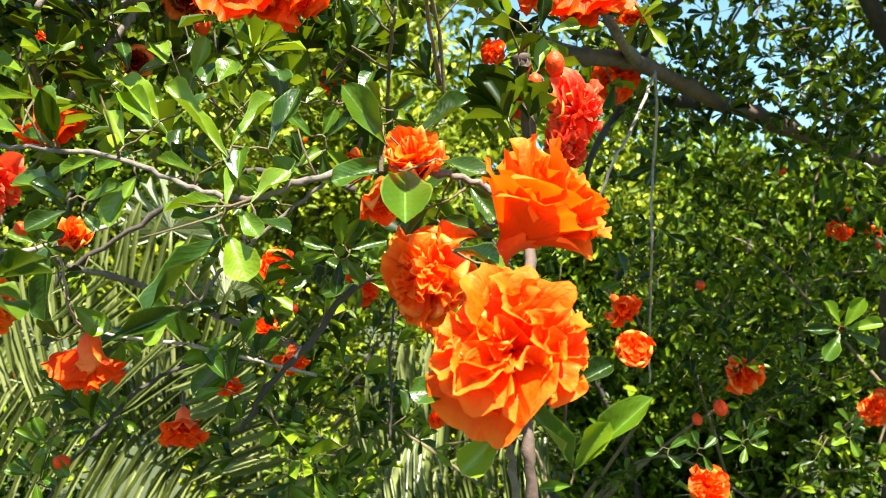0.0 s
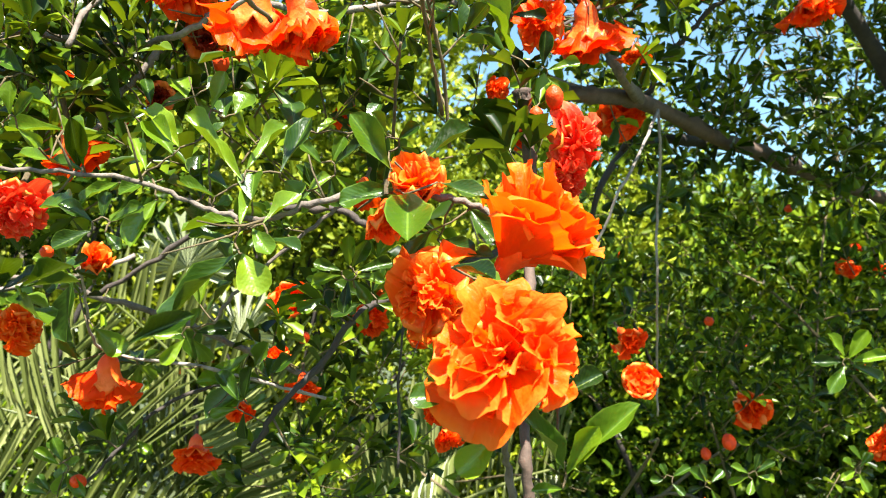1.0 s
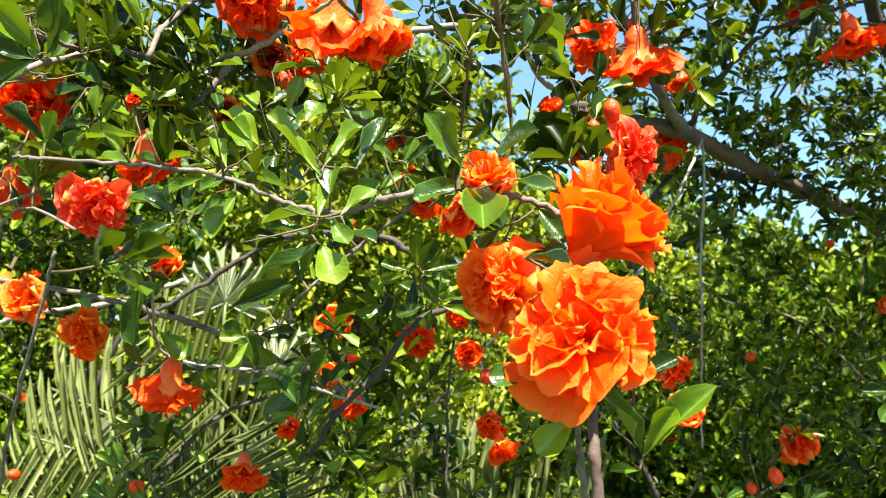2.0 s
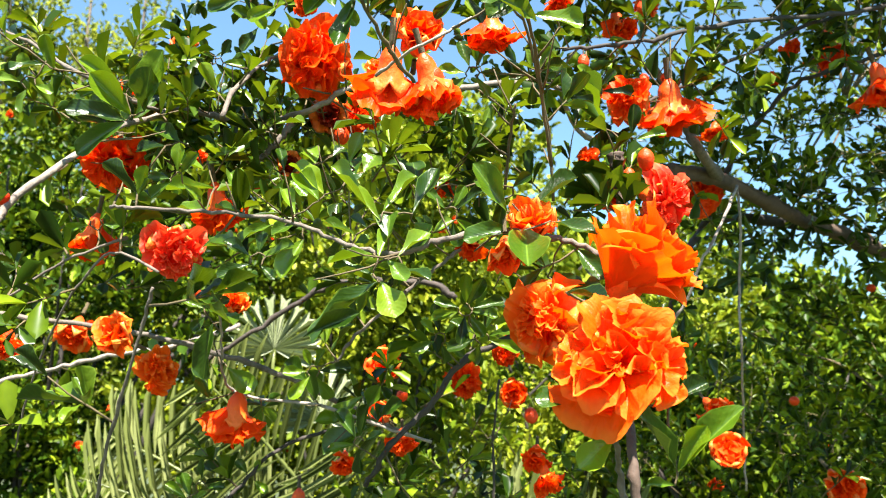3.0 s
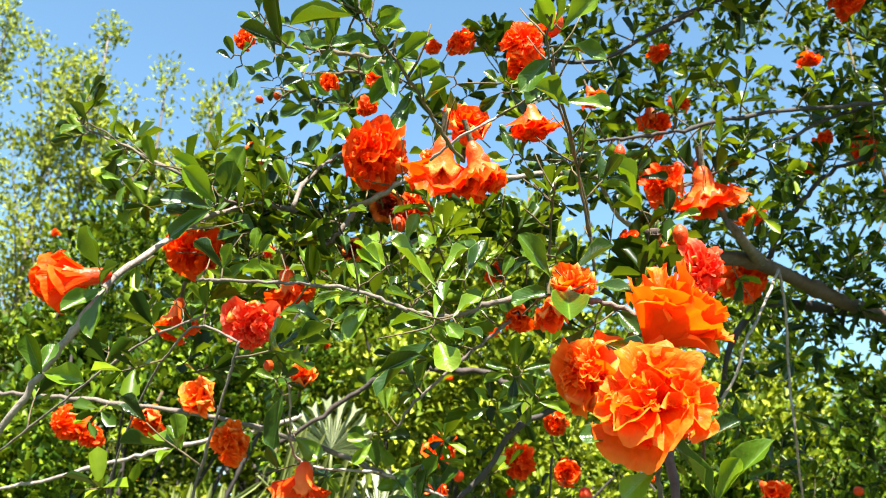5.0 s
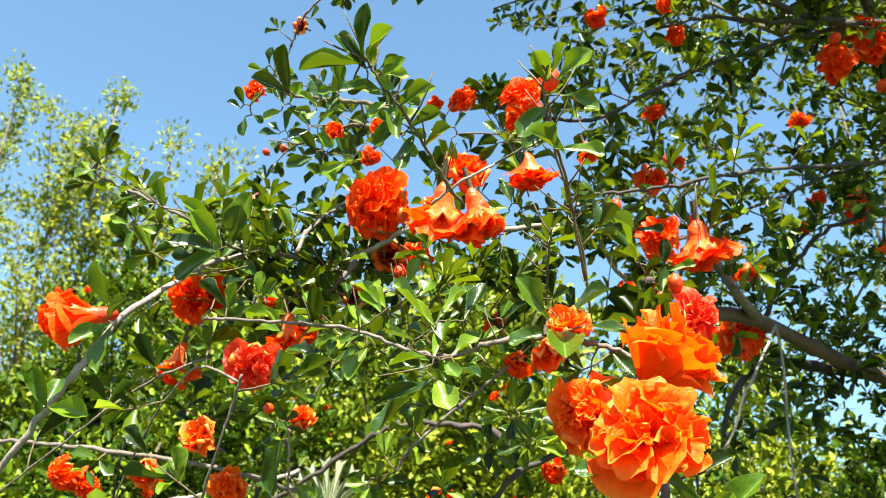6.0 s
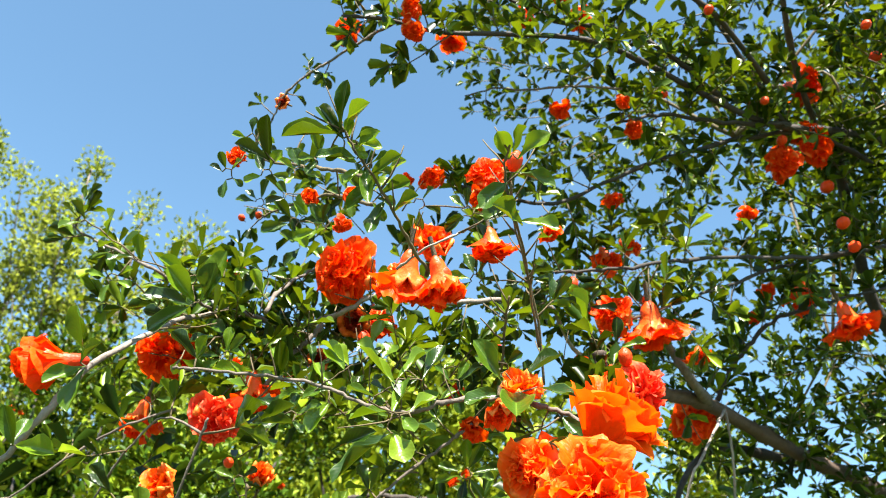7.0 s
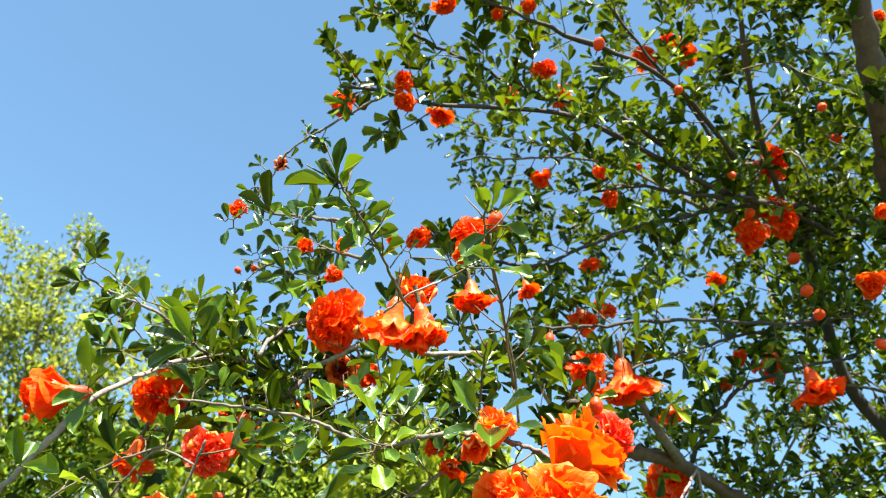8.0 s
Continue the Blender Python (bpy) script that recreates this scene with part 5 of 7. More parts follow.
leaf((-0.267, 0.627, 1.888), (-0.292, 0.620, 1.874), (0.389, -0.915, 0.107), 0.016)
leaf((-0.260, 0.633, 1.888), (-0.248, 0.658, 1.867), (0.041, -0.995, 0.096), 0.015)
leaf((-0.256, 0.630, 1.892), (-0.223, 0.635, 1.896), (-0.177, -0.981, 0.082), 0.017)
leaf((-0.259, 0.625, 1.896), (-0.251, 0.612, 1.915), (0.030, -0.995, 0.095), 0.012)
leaf((-0.264, 0.626, 1.896), (-0.274, 0.612, 1.916), (0.282, -0.954, 0.105), 0.012)
leaf((-0.332, 0.660, 1.852), (-0.318, 0.653, 1.867), (-0.079, -0.993, 0.089), 0.012)
leaf((-0.339, 0.658, 1.850), (-0.351, 0.644, 1.855), (0.395, -0.912, 0.108), 0.009)
leaf((-0.341, 0.662, 1.846), (-0.360, 0.659, 1.840), (0.409, -0.906, 0.108), 0.009)
leaf((-0.332, 0.666, 1.845), (-0.320, 0.680, 1.836), (-0.029, -0.995, 0.092), 0.011)
leaf((-0.330, 0.663, 1.848), (-0.308, 0.667, 1.846), (-0.161, -0.983, 0.084), 0.012)
leaf((-0.341, 0.504, 1.751), (-0.315, 0.496, 1.751), (-0.181, -0.980, 0.082), 0.014)
leaf((-0.343, 0.503, 1.755), (-0.328, 0.492, 1.769), (-0.068, -0.994, 0.090), 0.012)
leaf((-0.351, 0.502, 1.753), (-0.375, 0.483, 1.765), (0.406, -0.907, 0.108), 0.015)
leaf((-0.352, 0.507, 1.750), (-0.372, 0.512, 1.743), (0.382, -0.918, 0.107), 0.011)
leaf((-0.345, 0.506, 1.745), (-0.340, 0.509, 1.723), (0.093, -0.991, 0.098), 0.013)
leaf((-0.300, 0.595, 1.920), (-0.311, 0.587, 1.932), (0.350, -0.930, 0.107), 0.011)
leaf((-0.301, 0.595, 1.913), (-0.319, 0.585, 1.898), (0.379, -0.919, 0.107), 0.013)
leaf((-0.292, 0.599, 1.912), (-0.274, 0.605, 1.896), (-0.046, -0.995, 0.091), 0.013)
leaf((-0.292, 0.596, 1.919), (-0.272, 0.587, 1.933), (-0.121, -0.989, 0.086), 0.012)
leaf((-0.364, 0.750, 1.412), (-0.386, 0.746, 1.426), (0.295, -0.835, 0.464), 0.012)
leaf((-0.361, 0.754, 1.404), (-0.370, 0.765, 1.380), (0.085, -0.871, 0.484), 0.014)
leaf((-0.355, 0.749, 1.405), (-0.335, 0.736, 1.387), (-0.180, -0.860, 0.477), 0.014)
leaf((-0.354, 0.748, 1.411), (-0.337, 0.738, 1.418), (-0.296, -0.836, 0.463), 0.010)
leaf((-0.360, 0.749, 1.414), (-0.366, 0.741, 1.437), (0.091, -0.871, 0.483), 0.013)
leaf((-0.356, 0.760, 1.418), (-0.368, 0.762, 1.396), (0.121, -0.868, 0.482), 0.013)
leaf((-0.347, 0.759, 1.423), (-0.327, 0.755, 1.424), (-0.304, -0.834, 0.461), 0.011)
leaf((-0.352, 0.758, 1.429), (-0.348, 0.751, 1.452), (-0.044, -0.874, 0.485), 0.011)
leaf((-0.358, 0.757, 1.425), (-0.376, 0.747, 1.432), (0.315, -0.829, 0.461), 0.013)
leaf((-0.380, 0.763, 1.382), (-0.401, 0.759, 1.388), (0.322, -0.827, 0.460), 0.012)
leaf((-0.373, 0.762, 1.375), (-0.369, 0.759, 1.355), (-0.037, -0.874, 0.485), 0.012)
leaf((-0.369, 0.761, 1.380), (-0.352, 0.753, 1.376), (-0.281, -0.840, 0.465), 0.009)
leaf((-0.370, 0.764, 1.385), (-0.355, 0.767, 1.402), (-0.229, -0.852, 0.472), 0.013)
leaf((-0.378, 0.763, 1.385), (-0.390, 0.762, 1.400), (0.229, -0.851, 0.473), 0.011)
leaf((-0.307, 0.789, 1.429), (-0.290, 0.784, 1.418), (-0.207, -0.856, 0.474), 0.011)
leaf((-0.308, 0.788, 1.437), (-0.298, 0.783, 1.450), (-0.202, -0.857, 0.475), 0.010)
leaf((-0.315, 0.787, 1.437), (-0.324, 0.779, 1.450), (0.208, -0.855, 0.475), 0.011)
leaf((-0.315, 0.787, 1.428), (-0.323, 0.781, 1.416), (0.147, -0.865, 0.480), 0.010)
leaf((-0.171, 0.685, 1.473), (-0.152, 0.676, 1.479), (-0.305, -0.833, 0.461), 0.011)
leaf((-0.175, 0.685, 1.477), (-0.168, 0.672, 1.506), (-0.062, -0.873, 0.484), 0.014)
leaf((-0.180, 0.688, 1.476), (-0.200, 0.689, 1.501), (0.232, -0.850, 0.473), 0.016)
leaf((-0.181, 0.686, 1.470), (-0.202, 0.679, 1.464), (0.282, -0.839, 0.466), 0.011)
leaf((-0.176, 0.690, 1.466), (-0.177, 0.699, 1.442), (0.013, -0.874, 0.485), 0.012)
leaf((0.336, 1.292, 1.751), (0.298, 1.300, 1.736), (0.253, -0.832, 0.494), 0.019)
leaf((0.339, 1.290, 1.748), (0.321, 1.283, 1.716), (0.114, -0.854, 0.507), 0.020)
leaf((0.346, 1.289, 1.749), (0.365, 1.278, 1.731), (-0.183, -0.845, 0.502), 0.013)
leaf((0.347, 1.288, 1.755), (0.377, 1.272, 1.763), (-0.314, -0.817, 0.485), 0.017)
leaf((0.345, 1.290, 1.758), (0.360, 1.282, 1.785), (-0.173, -0.847, 0.503), 0.015)
leaf((0.339, 1.292, 1.759), (0.325, 1.295, 1.792), (0.142, -0.851, 0.505), 0.016)
leaf((0.337, 1.291, 1.757), (0.305, 1.294, 1.780), (0.276, -0.827, 0.491), 0.020)
leaf((0.276, 1.252, 1.567), (0.242, 1.260, 1.554), (0.258, -0.831, 0.493), 0.016)
leaf((0.286, 1.248, 1.570), (0.313, 1.234, 1.575), (-0.316, -0.816, 0.484), 0.015)
leaf((0.279, 1.252, 1.575), (0.269, 1.258, 1.611), (0.099, -0.856, 0.508), 0.019)
leaf((0.541, 1.102, 1.500), (0.583, 1.088, 1.510), (-0.315, -0.816, 0.484), 0.020)
leaf((0.538, 1.102, 1.504), (0.558, 1.087, 1.542), (-0.156, -0.849, 0.504), 0.023)
leaf((0.533, 1.104, 1.504), (0.512, 1.100, 1.538), (0.177, -0.846, 0.502), 0.018)
leaf((0.530, 1.104, 1.499), (0.489, 1.102, 1.500), (0.310, -0.818, 0.485), 0.018)
leaf((0.532, 1.102, 1.494), (0.506, 1.087, 1.462), (0.152, -0.850, 0.504), 0.022)
leaf((0.541, 1.103, 1.496), (0.578, 1.094, 1.475), (-0.233, -0.836, 0.496), 0.021)
leaf((0.401, 1.113, 1.345), (0.375, 1.119, 1.335), (0.256, -0.831, 0.493), 0.012)
leaf((0.405, 1.109, 1.342), (0.396, 1.096, 1.325), (0.099, -0.856, 0.508), 0.012)
leaf((0.413, 1.111, 1.346), (0.435, 1.108, 1.343), (-0.295, -0.822, 0.488), 0.013)
leaf((0.411, 1.111, 1.351), (0.434, 1.106, 1.367), (-0.273, -0.827, 0.491), 0.013)
leaf((0.409, 1.111, 1.353), (0.417, 1.109, 1.376), (-0.111, -0.855, 0.507), 0.012)
leaf((0.401, 1.112, 1.349), (0.378, 1.112, 1.360), (0.304, -0.819, 0.486), 0.012)
leaf((0.646, 1.313, 1.328), (0.664, 1.307, 1.351), (-0.216, -0.840, 0.498), 0.013)
leaf((0.638, 1.311, 1.326), (0.615, 1.296, 1.342), (0.276, -0.827, 0.491), 0.016)
leaf((0.637, 1.311, 1.322), (0.610, 1.294, 1.314), (0.277, -0.826, 0.490), 0.014)
leaf((0.644, 1.311, 1.318), (0.652, 1.299, 1.292), (-0.068, -0.858, 0.509), 0.016)
leaf((0.648, 1.315, 1.322), (0.675, 1.323, 1.316), (-0.278, -0.826, 0.490), 0.013)
leaf((0.248, 0.910, 1.378), (0.267, 0.908, 1.389), (-0.292, -0.823, 0.488), 0.011)
leaf((0.240, 0.908, 1.380), (0.234, 0.902, 1.393), (0.148, -0.851, 0.505), 0.010)
leaf((0.237, 0.909, 1.375), (0.222, 0.904, 1.375), (0.309, -0.818, 0.485), 0.010)
leaf((0.246, 0.907, 1.371), (0.257, 0.897, 1.361), (-0.186, -0.845, 0.501), 0.009)
leaf((0.382, 1.215, 1.320), (0.402, 1.219, 1.337), (-0.264, -0.829, 0.492), 0.014)
leaf((0.375, 1.213, 1.322), (0.363, 1.211, 1.347), (0.146, -0.851, 0.505), 0.013)
leaf((0.373, 1.213, 1.320), (0.348, 1.207, 1.340), (0.266, -0.829, 0.492), 0.018)
leaf((0.372, 1.215, 1.314), (0.350, 1.222, 1.305), (0.256, -0.831, 0.493), 0.012)
leaf((0.380, 1.213, 1.311), (0.392, 1.211, 1.289), (-0.111, -0.855, 0.507), 0.012)
leaf((0.620, 1.409, 1.432), (0.653, 1.412, 1.438), (-0.315, -0.816, 0.484), 0.016)
leaf((0.614, 1.409, 1.437), (0.616, 1.412, 1.465), (-0.023, -0.860, 0.510), 0.013)
leaf((0.610, 1.405, 1.435), (0.591, 1.392, 1.451), (0.261, -0.830, 0.493), 0.014)
leaf((0.611, 1.410, 1.427), (0.600, 1.419, 1.407), (0.109, -0.855, 0.507), 0.013)
leaf((0.619, 1.408, 1.428), (0.641, 1.406, 1.409), (-0.191, -0.844, 0.501), 0.015)
leaf((-0.077, 0.515, 1.638), (-0.072, 0.518, 1.619), (0.092, -0.967, 0.240), 0.011)
leaf((-0.074, 0.515, 1.640), (-0.061, 0.521, 1.630), (-0.054, -0.971, 0.233), 0.009)
leaf((-0.074, 0.513, 1.647), (-0.054, 0.510, 1.662), (-0.120, -0.966, 0.228), 0.011)
leaf((-0.076, 0.513, 1.649), (-0.068, 0.512, 1.666), (-0.006, -0.972, 0.236), 0.010)
leaf((-0.083, 0.513, 1.648), (-0.097, 0.509, 1.660), (0.402, -0.885, 0.236), 0.011)
leaf((-0.031, 0.511, 1.664), (-0.017, 0.505, 1.672), (-0.125, -0.966, 0.228), 0.010)
leaf((-0.039, 0.510, 1.665), (-0.047, 0.496, 1.678), (0.334, -0.912, 0.239), 0.011)
leaf((-0.042, 0.511, 1.662), (-0.061, 0.500, 1.665), (0.453, -0.861, 0.232), 0.013)
leaf((-0.038, 0.516, 1.656), (-0.043, 0.523, 1.637), (0.196, -0.951, 0.241), 0.012)
leaf((-0.031, 0.517, 1.660), (-0.019, 0.525, 1.655), (-0.092, -0.969, 0.231), 0.008)
leaf((-0.260, 0.668, 1.733), (-0.264, 0.664, 1.756), (0.220, -0.945, 0.241), 0.013)
leaf((-0.264, 0.668, 1.730), (-0.281, 0.666, 1.741), (0.432, -0.871, 0.234), 0.010)
leaf((-0.263, 0.666, 1.725), (-0.286, 0.649, 1.714), (0.422, -0.876, 0.234), 0.015)
leaf((-0.260, 0.670, 1.721), (-0.266, 0.676, 1.697), (0.194, -0.951, 0.241), 0.012)
leaf((-0.254, 0.668, 1.723), (-0.232, 0.663, 1.707), (-0.069, -0.970, 0.232), 0.015)
leaf((-0.253, 0.670, 1.730), (-0.229, 0.672, 1.741), (-0.159, -0.961, 0.225), 0.014)
leaf((-0.163, 0.528, 1.689), (-0.153, 0.526, 1.715), (0.025, -0.971, 0.237), 0.014)
leaf((-0.315, 0.537, 1.682), (-0.334, 0.534, 1.683), (0.449, -0.863, 0.233), 0.010)
leaf((-0.314, 0.537, 1.679), (-0.331, 0.537, 1.666), (0.346, -0.908, 0.238), 0.012)
leaf((-0.305, 0.539, 1.679), (-0.291, 0.547, 1.668), (-0.041, -0.971, 0.234), 0.011)
leaf((-0.305, 0.535, 1.686), (-0.289, 0.526, 1.700), (-0.081, -0.969, 0.231), 0.012)
leaf((-0.308, 0.534, 1.687), (-0.305, 0.524, 1.708), (0.120, -0.963, 0.240), 0.011)
leaf((-0.397, 0.582, 1.659), (-0.382, 0.571, 1.670), (-0.090, -0.969, 0.231), 0.011)
leaf((-0.406, 0.582, 1.659), (-0.418, 0.571, 1.667), (0.408, -0.882, 0.235), 0.011)
leaf((-0.407, 0.584, 1.655), (-0.429, 0.581, 1.648), (0.416, -0.879, 0.235), 0.010)
leaf((-0.401, 0.588, 1.651), (-0.398, 0.598, 1.633), (0.107, -0.965, 0.240), 0.011)
leaf((-0.396, 0.586, 1.656), (-0.381, 0.589, 1.655), (-0.153, -0.962, 0.226), 0.009)
leaf((-0.456, 0.532, 1.770), (-0.470, 0.520, 1.769), (0.454, -0.860, 0.232), 0.011)
leaf((-0.452, 0.535, 1.764), (-0.455, 0.532, 1.743), (0.191, -0.952, 0.241), 0.011)
leaf((-0.445, 0.536, 1.768), (-0.428, 0.535, 1.762), (-0.127, -0.965, 0.228), 0.011)
leaf((-0.446, 0.536, 1.774), (-0.432, 0.538, 1.784), (-0.135, -0.964, 0.227), 0.009)
leaf((-0.451, 0.532, 1.775), (-0.450, 0.519, 1.790), (0.164, -0.957, 0.241), 0.011)
leaf((-0.411, 0.594, 1.800), (-0.421, 0.580, 1.813), (0.353, -0.905, 0.238), 0.010)
leaf((-0.412, 0.594, 1.797), (-0.432, 0.577, 1.798), (0.452, -0.861, 0.233), 0.014)
leaf((-0.412, 0.596, 1.793), (-0.433, 0.585, 1.779), (0.383, -0.893, 0.237), 0.014)
leaf((-0.410, 0.596, 1.791), (-0.417, 0.586, 1.770), (0.254, -0.937, 0.241), 0.012)
leaf((-0.402, 0.599, 1.796), (-0.378, 0.601, 1.792), (-0.148, -0.963, 0.226), 0.011)
leaf((-0.402, 0.597, 1.797), (-0.382, 0.593, 1.800), (-0.170, -0.960, 0.224), 0.012)
leaf((-0.406, 0.596, 1.802), (-0.400, 0.586, 1.824), (0.079, -0.968, 0.239), 0.012)
leaf((-0.314, 0.707, 1.950), (-0.328, 0.711, 1.926), (0.259, -0.936, 0.241), 0.016)
leaf((-0.309, 0.709, 1.950), (-0.300, 0.719, 1.930), (0.058, -0.969, 0.238), 0.013)
leaf((-0.305, 0.705, 1.957), (-0.284, 0.701, 1.961), (-0.167, -0.960, 0.225), 0.012)
leaf((-0.306, 0.705, 1.958), (-0.288, 0.700, 1.968), (-0.132, -0.965, 0.228), 0.012)
leaf((-0.312, 0.704, 1.960), (-0.320, 0.691, 1.985), (0.264, -0.934, 0.241), 0.014)
leaf((-0.315, 0.705, 1.959), (-0.338, 0.694, 1.977), (0.407, -0.883, 0.235), 0.014)
leaf((-0.317, 0.706, 1.955), (-0.348, 0.706, 1.952), (0.435, -0.869, 0.234), 0.014)
leaf((-0.293, 0.675, 1.903), (-0.274, 0.674, 1.924), (-0.083, -0.969, 0.231), 0.013)
leaf((-0.299, 0.672, 1.902), (-0.309, 0.654, 1.923), (0.299, -0.923, 0.240), 0.015)
leaf((-0.302, 0.672, 1.899), (-0.322, 0.655, 1.905), (0.445, -0.865, 0.233), 0.015)
leaf((-0.300, 0.675, 1.893), (-0.314, 0.669, 1.865), (0.264, -0.934, 0.241), 0.017)
leaf((-0.292, 0.675, 1.895), (-0.268, 0.669, 1.879), (-0.089, -0.969, 0.231), 0.014)
leaf((-0.346, 0.681, 1.864), (-0.331, 0.684, 1.873), (-0.148, -0.963, 0.226), 0.009)
leaf((-0.352, 0.677, 1.865), (-0.357, 0.665, 1.877), (0.278, -0.930, 0.240), 0.010)
leaf((-0.356, 0.678, 1.860), (-0.377, 0.667, 1.856), (0.445, -0.865, 0.233), 0.013)
leaf((-0.350, 0.679, 1.855), (-0.347, 0.671, 1.835), (0.132, -0.962, 0.240), 0.010)
leaf((-0.346, 0.683, 1.857), (-0.335, 0.690, 1.848), (-0.043, -0.971, 0.234), 0.009)
leaf((-0.237, 0.620, 1.935), (-0.258, 0.618, 1.942), (0.452, -0.861, 0.233), 0.012)
leaf((-0.236, 0.622, 1.930), (-0.253, 0.626, 1.922), (0.364, -0.901, 0.238), 0.011)
leaf((-0.229, 0.621, 1.927), (-0.224, 0.624, 1.905), (0.097, -0.966, 0.240), 0.013)
leaf((-0.225, 0.619, 1.933), (-0.209, 0.614, 1.936), (-0.169, -0.960, 0.224), 0.010)
leaf((-0.226, 0.619, 1.936), (-0.213, 0.615, 1.946), (-0.114, -0.967, 0.229), 0.009)
leaf((-0.233, 0.618, 1.938), (-0.242, 0.607, 1.958), (0.289, -0.927, 0.240), 0.012)
leaf((-0.073, 0.569, 1.786), (-0.096, 0.559, 1.786), (0.451, -0.862, 0.233), 0.012)
leaf((-0.072, 0.570, 1.783), (-0.091, 0.566, 1.766), (0.345, -0.908, 0.238), 0.012)
leaf((-0.064, 0.571, 1.782), (-0.052, 0.570, 1.766), (0.006, -0.972, 0.236), 0.009)
leaf((-0.061, 0.571, 1.787), (-0.043, 0.571, 1.786), (-0.165, -0.960, 0.225), 0.011)
leaf((-0.064, 0.567, 1.790), (-0.054, 0.554, 1.803), (-0.009, -0.972, 0.236), 0.010)
leaf((-0.070, 0.570, 1.792), (-0.078, 0.566, 1.816), (0.274, -0.931, 0.240), 0.014)
leaf((-0.016, 0.577, 1.792), (-0.020, 0.568, 1.807), (0.248, -0.938, 0.241), 0.010)
leaf((-0.020, 0.579, 1.787), (-0.036, 0.578, 1.785), (0.433, -0.871, 0.234), 0.010)
leaf((-0.015, 0.583, 1.782), (-0.016, 0.594, 1.766), (0.142, -0.960, 0.241), 0.010)
leaf((-0.008, 0.579, 1.789), (0.013, 0.576, 1.793), (-0.168, -0.960, 0.224), 0.010)
leaf((-0.011, 0.578, 1.792), (0.003, 0.571, 1.809), (-0.048, -0.971, 0.233), 0.012)
leaf((-0.114, 0.487, 1.823), (-0.098, 0.495, 1.821), (-0.134, -0.965, 0.227), 0.009)
leaf((-0.115, 0.481, 1.827), (-0.105, 0.472, 1.836), (-0.065, -0.970, 0.232), 0.010)
leaf((-0.122, 0.480, 1.827), (-0.128, 0.467, 1.835), (0.343, -0.909, 0.238), 0.010)
leaf((-0.124, 0.481, 1.823), (-0.136, 0.474, 1.820), (0.440, -0.867, 0.233), 0.008)
leaf((-0.119, 0.487, 1.818), (-0.118, 0.496, 1.799), (0.125, -0.963, 0.240), 0.011)
leaf((-0.071, 0.490, 1.825), (-0.071, 0.479, 1.839), (0.184, -0.953, 0.241), 0.009)
leaf((-0.075, 0.493, 1.824), (-0.089, 0.489, 1.837), (0.396, -0.887, 0.236), 0.010)
leaf((-0.075, 0.495, 1.816), (-0.094, 0.500, 1.802), (0.329, -0.914, 0.239), 0.011)
leaf((-0.067, 0.494, 1.815), (-0.054, 0.494, 1.794), (0.024, -0.971, 0.237), 0.011)
leaf((-0.065, 0.492, 1.817), (-0.045, 0.486, 1.807), (-0.117, -0.966, 0.229), 0.011)
leaf((-0.065, 0.494, 1.823), (-0.048, 0.494, 1.832), (-0.147, -0.963, 0.226), 0.011)
leaf((-0.325, 0.674, 2.036), (-0.339, 0.664, 2.046), (0.409, -0.882, 0.235), 0.012)
leaf((-0.327, 0.677, 2.033), (-0.346, 0.678, 2.031), (0.431, -0.871, 0.234), 0.011)
leaf((-0.324, 0.677, 2.028), (-0.335, 0.676, 2.009), (0.268, -0.933, 0.240), 0.012)
leaf((-0.315, 0.677, 2.032), (-0.295, 0.676, 2.027), (-0.143, -0.963, 0.227), 0.010)
leaf((-0.316, 0.677, 2.036), (-0.293, 0.681, 2.047), (-0.158, -0.961, 0.225), 0.013)
leaf((-0.320, 0.673, 2.038), (-0.316, 0.661, 2.051), (0.112, -0.964, 0.240), 0.010)
leaf((-0.388, 0.665, 2.040), (-0.417, 0.664, 2.044), (0.452, -0.861, 0.233), 0.015)
leaf((-0.387, 0.664, 2.036), (-0.410, 0.663, 2.026), (0.388, -0.891, 0.236), 0.011)
leaf((-0.379, 0.664, 2.034), (-0.366, 0.663, 2.012), (0.026, -0.971, 0.237), 0.014)
leaf((-0.376, 0.663, 2.039), (-0.350, 0.658, 2.039), (-0.169, -0.960, 0.224), 0.015)
leaf((-0.381, 0.663, 2.044), (-0.375, 0.653, 2.074), (0.103, -0.965, 0.240), 0.014)
leaf((-0.386, 0.662, 2.042), (-0.400, 0.652, 2.055), (0.392, -0.889, 0.236), 0.012)
leaf((-0.377, 0.689, 1.975), (-0.404, 0.683, 1.978), (0.452, -0.861, 0.232), 0.014)
leaf((-0.373, 0.691, 1.969), (-0.381, 0.695, 1.951), (0.224, -0.944, 0.241), 0.011)
leaf((-0.368, 0.691, 1.969), (-0.356, 0.695, 1.953), (0.005, -0.972, 0.236), 0.010)
leaf((-0.366, 0.692, 1.973), (-0.346, 0.701, 1.967), (-0.117, -0.966, 0.229), 0.013)
leaf((-0.366, 0.688, 1.976), (-0.348, 0.680, 1.984), (-0.142, -0.964, 0.227), 0.012)
leaf((-0.369, 0.687, 1.979), (-0.362, 0.673, 2.001), (0.072, -0.968, 0.239), 0.013)
leaf((-0.376, 0.688, 1.978), (-0.391, 0.681, 1.990), (0.403, -0.885, 0.236), 0.012)
leaf((-0.075, 0.560, 1.579), (-0.095, 0.558, 1.585), (0.453, -0.861, 0.232), 0.010)
leaf((-0.075, 0.562, 1.576), (-0.099, 0.567, 1.571), (0.407, -0.883, 0.235), 0.011)
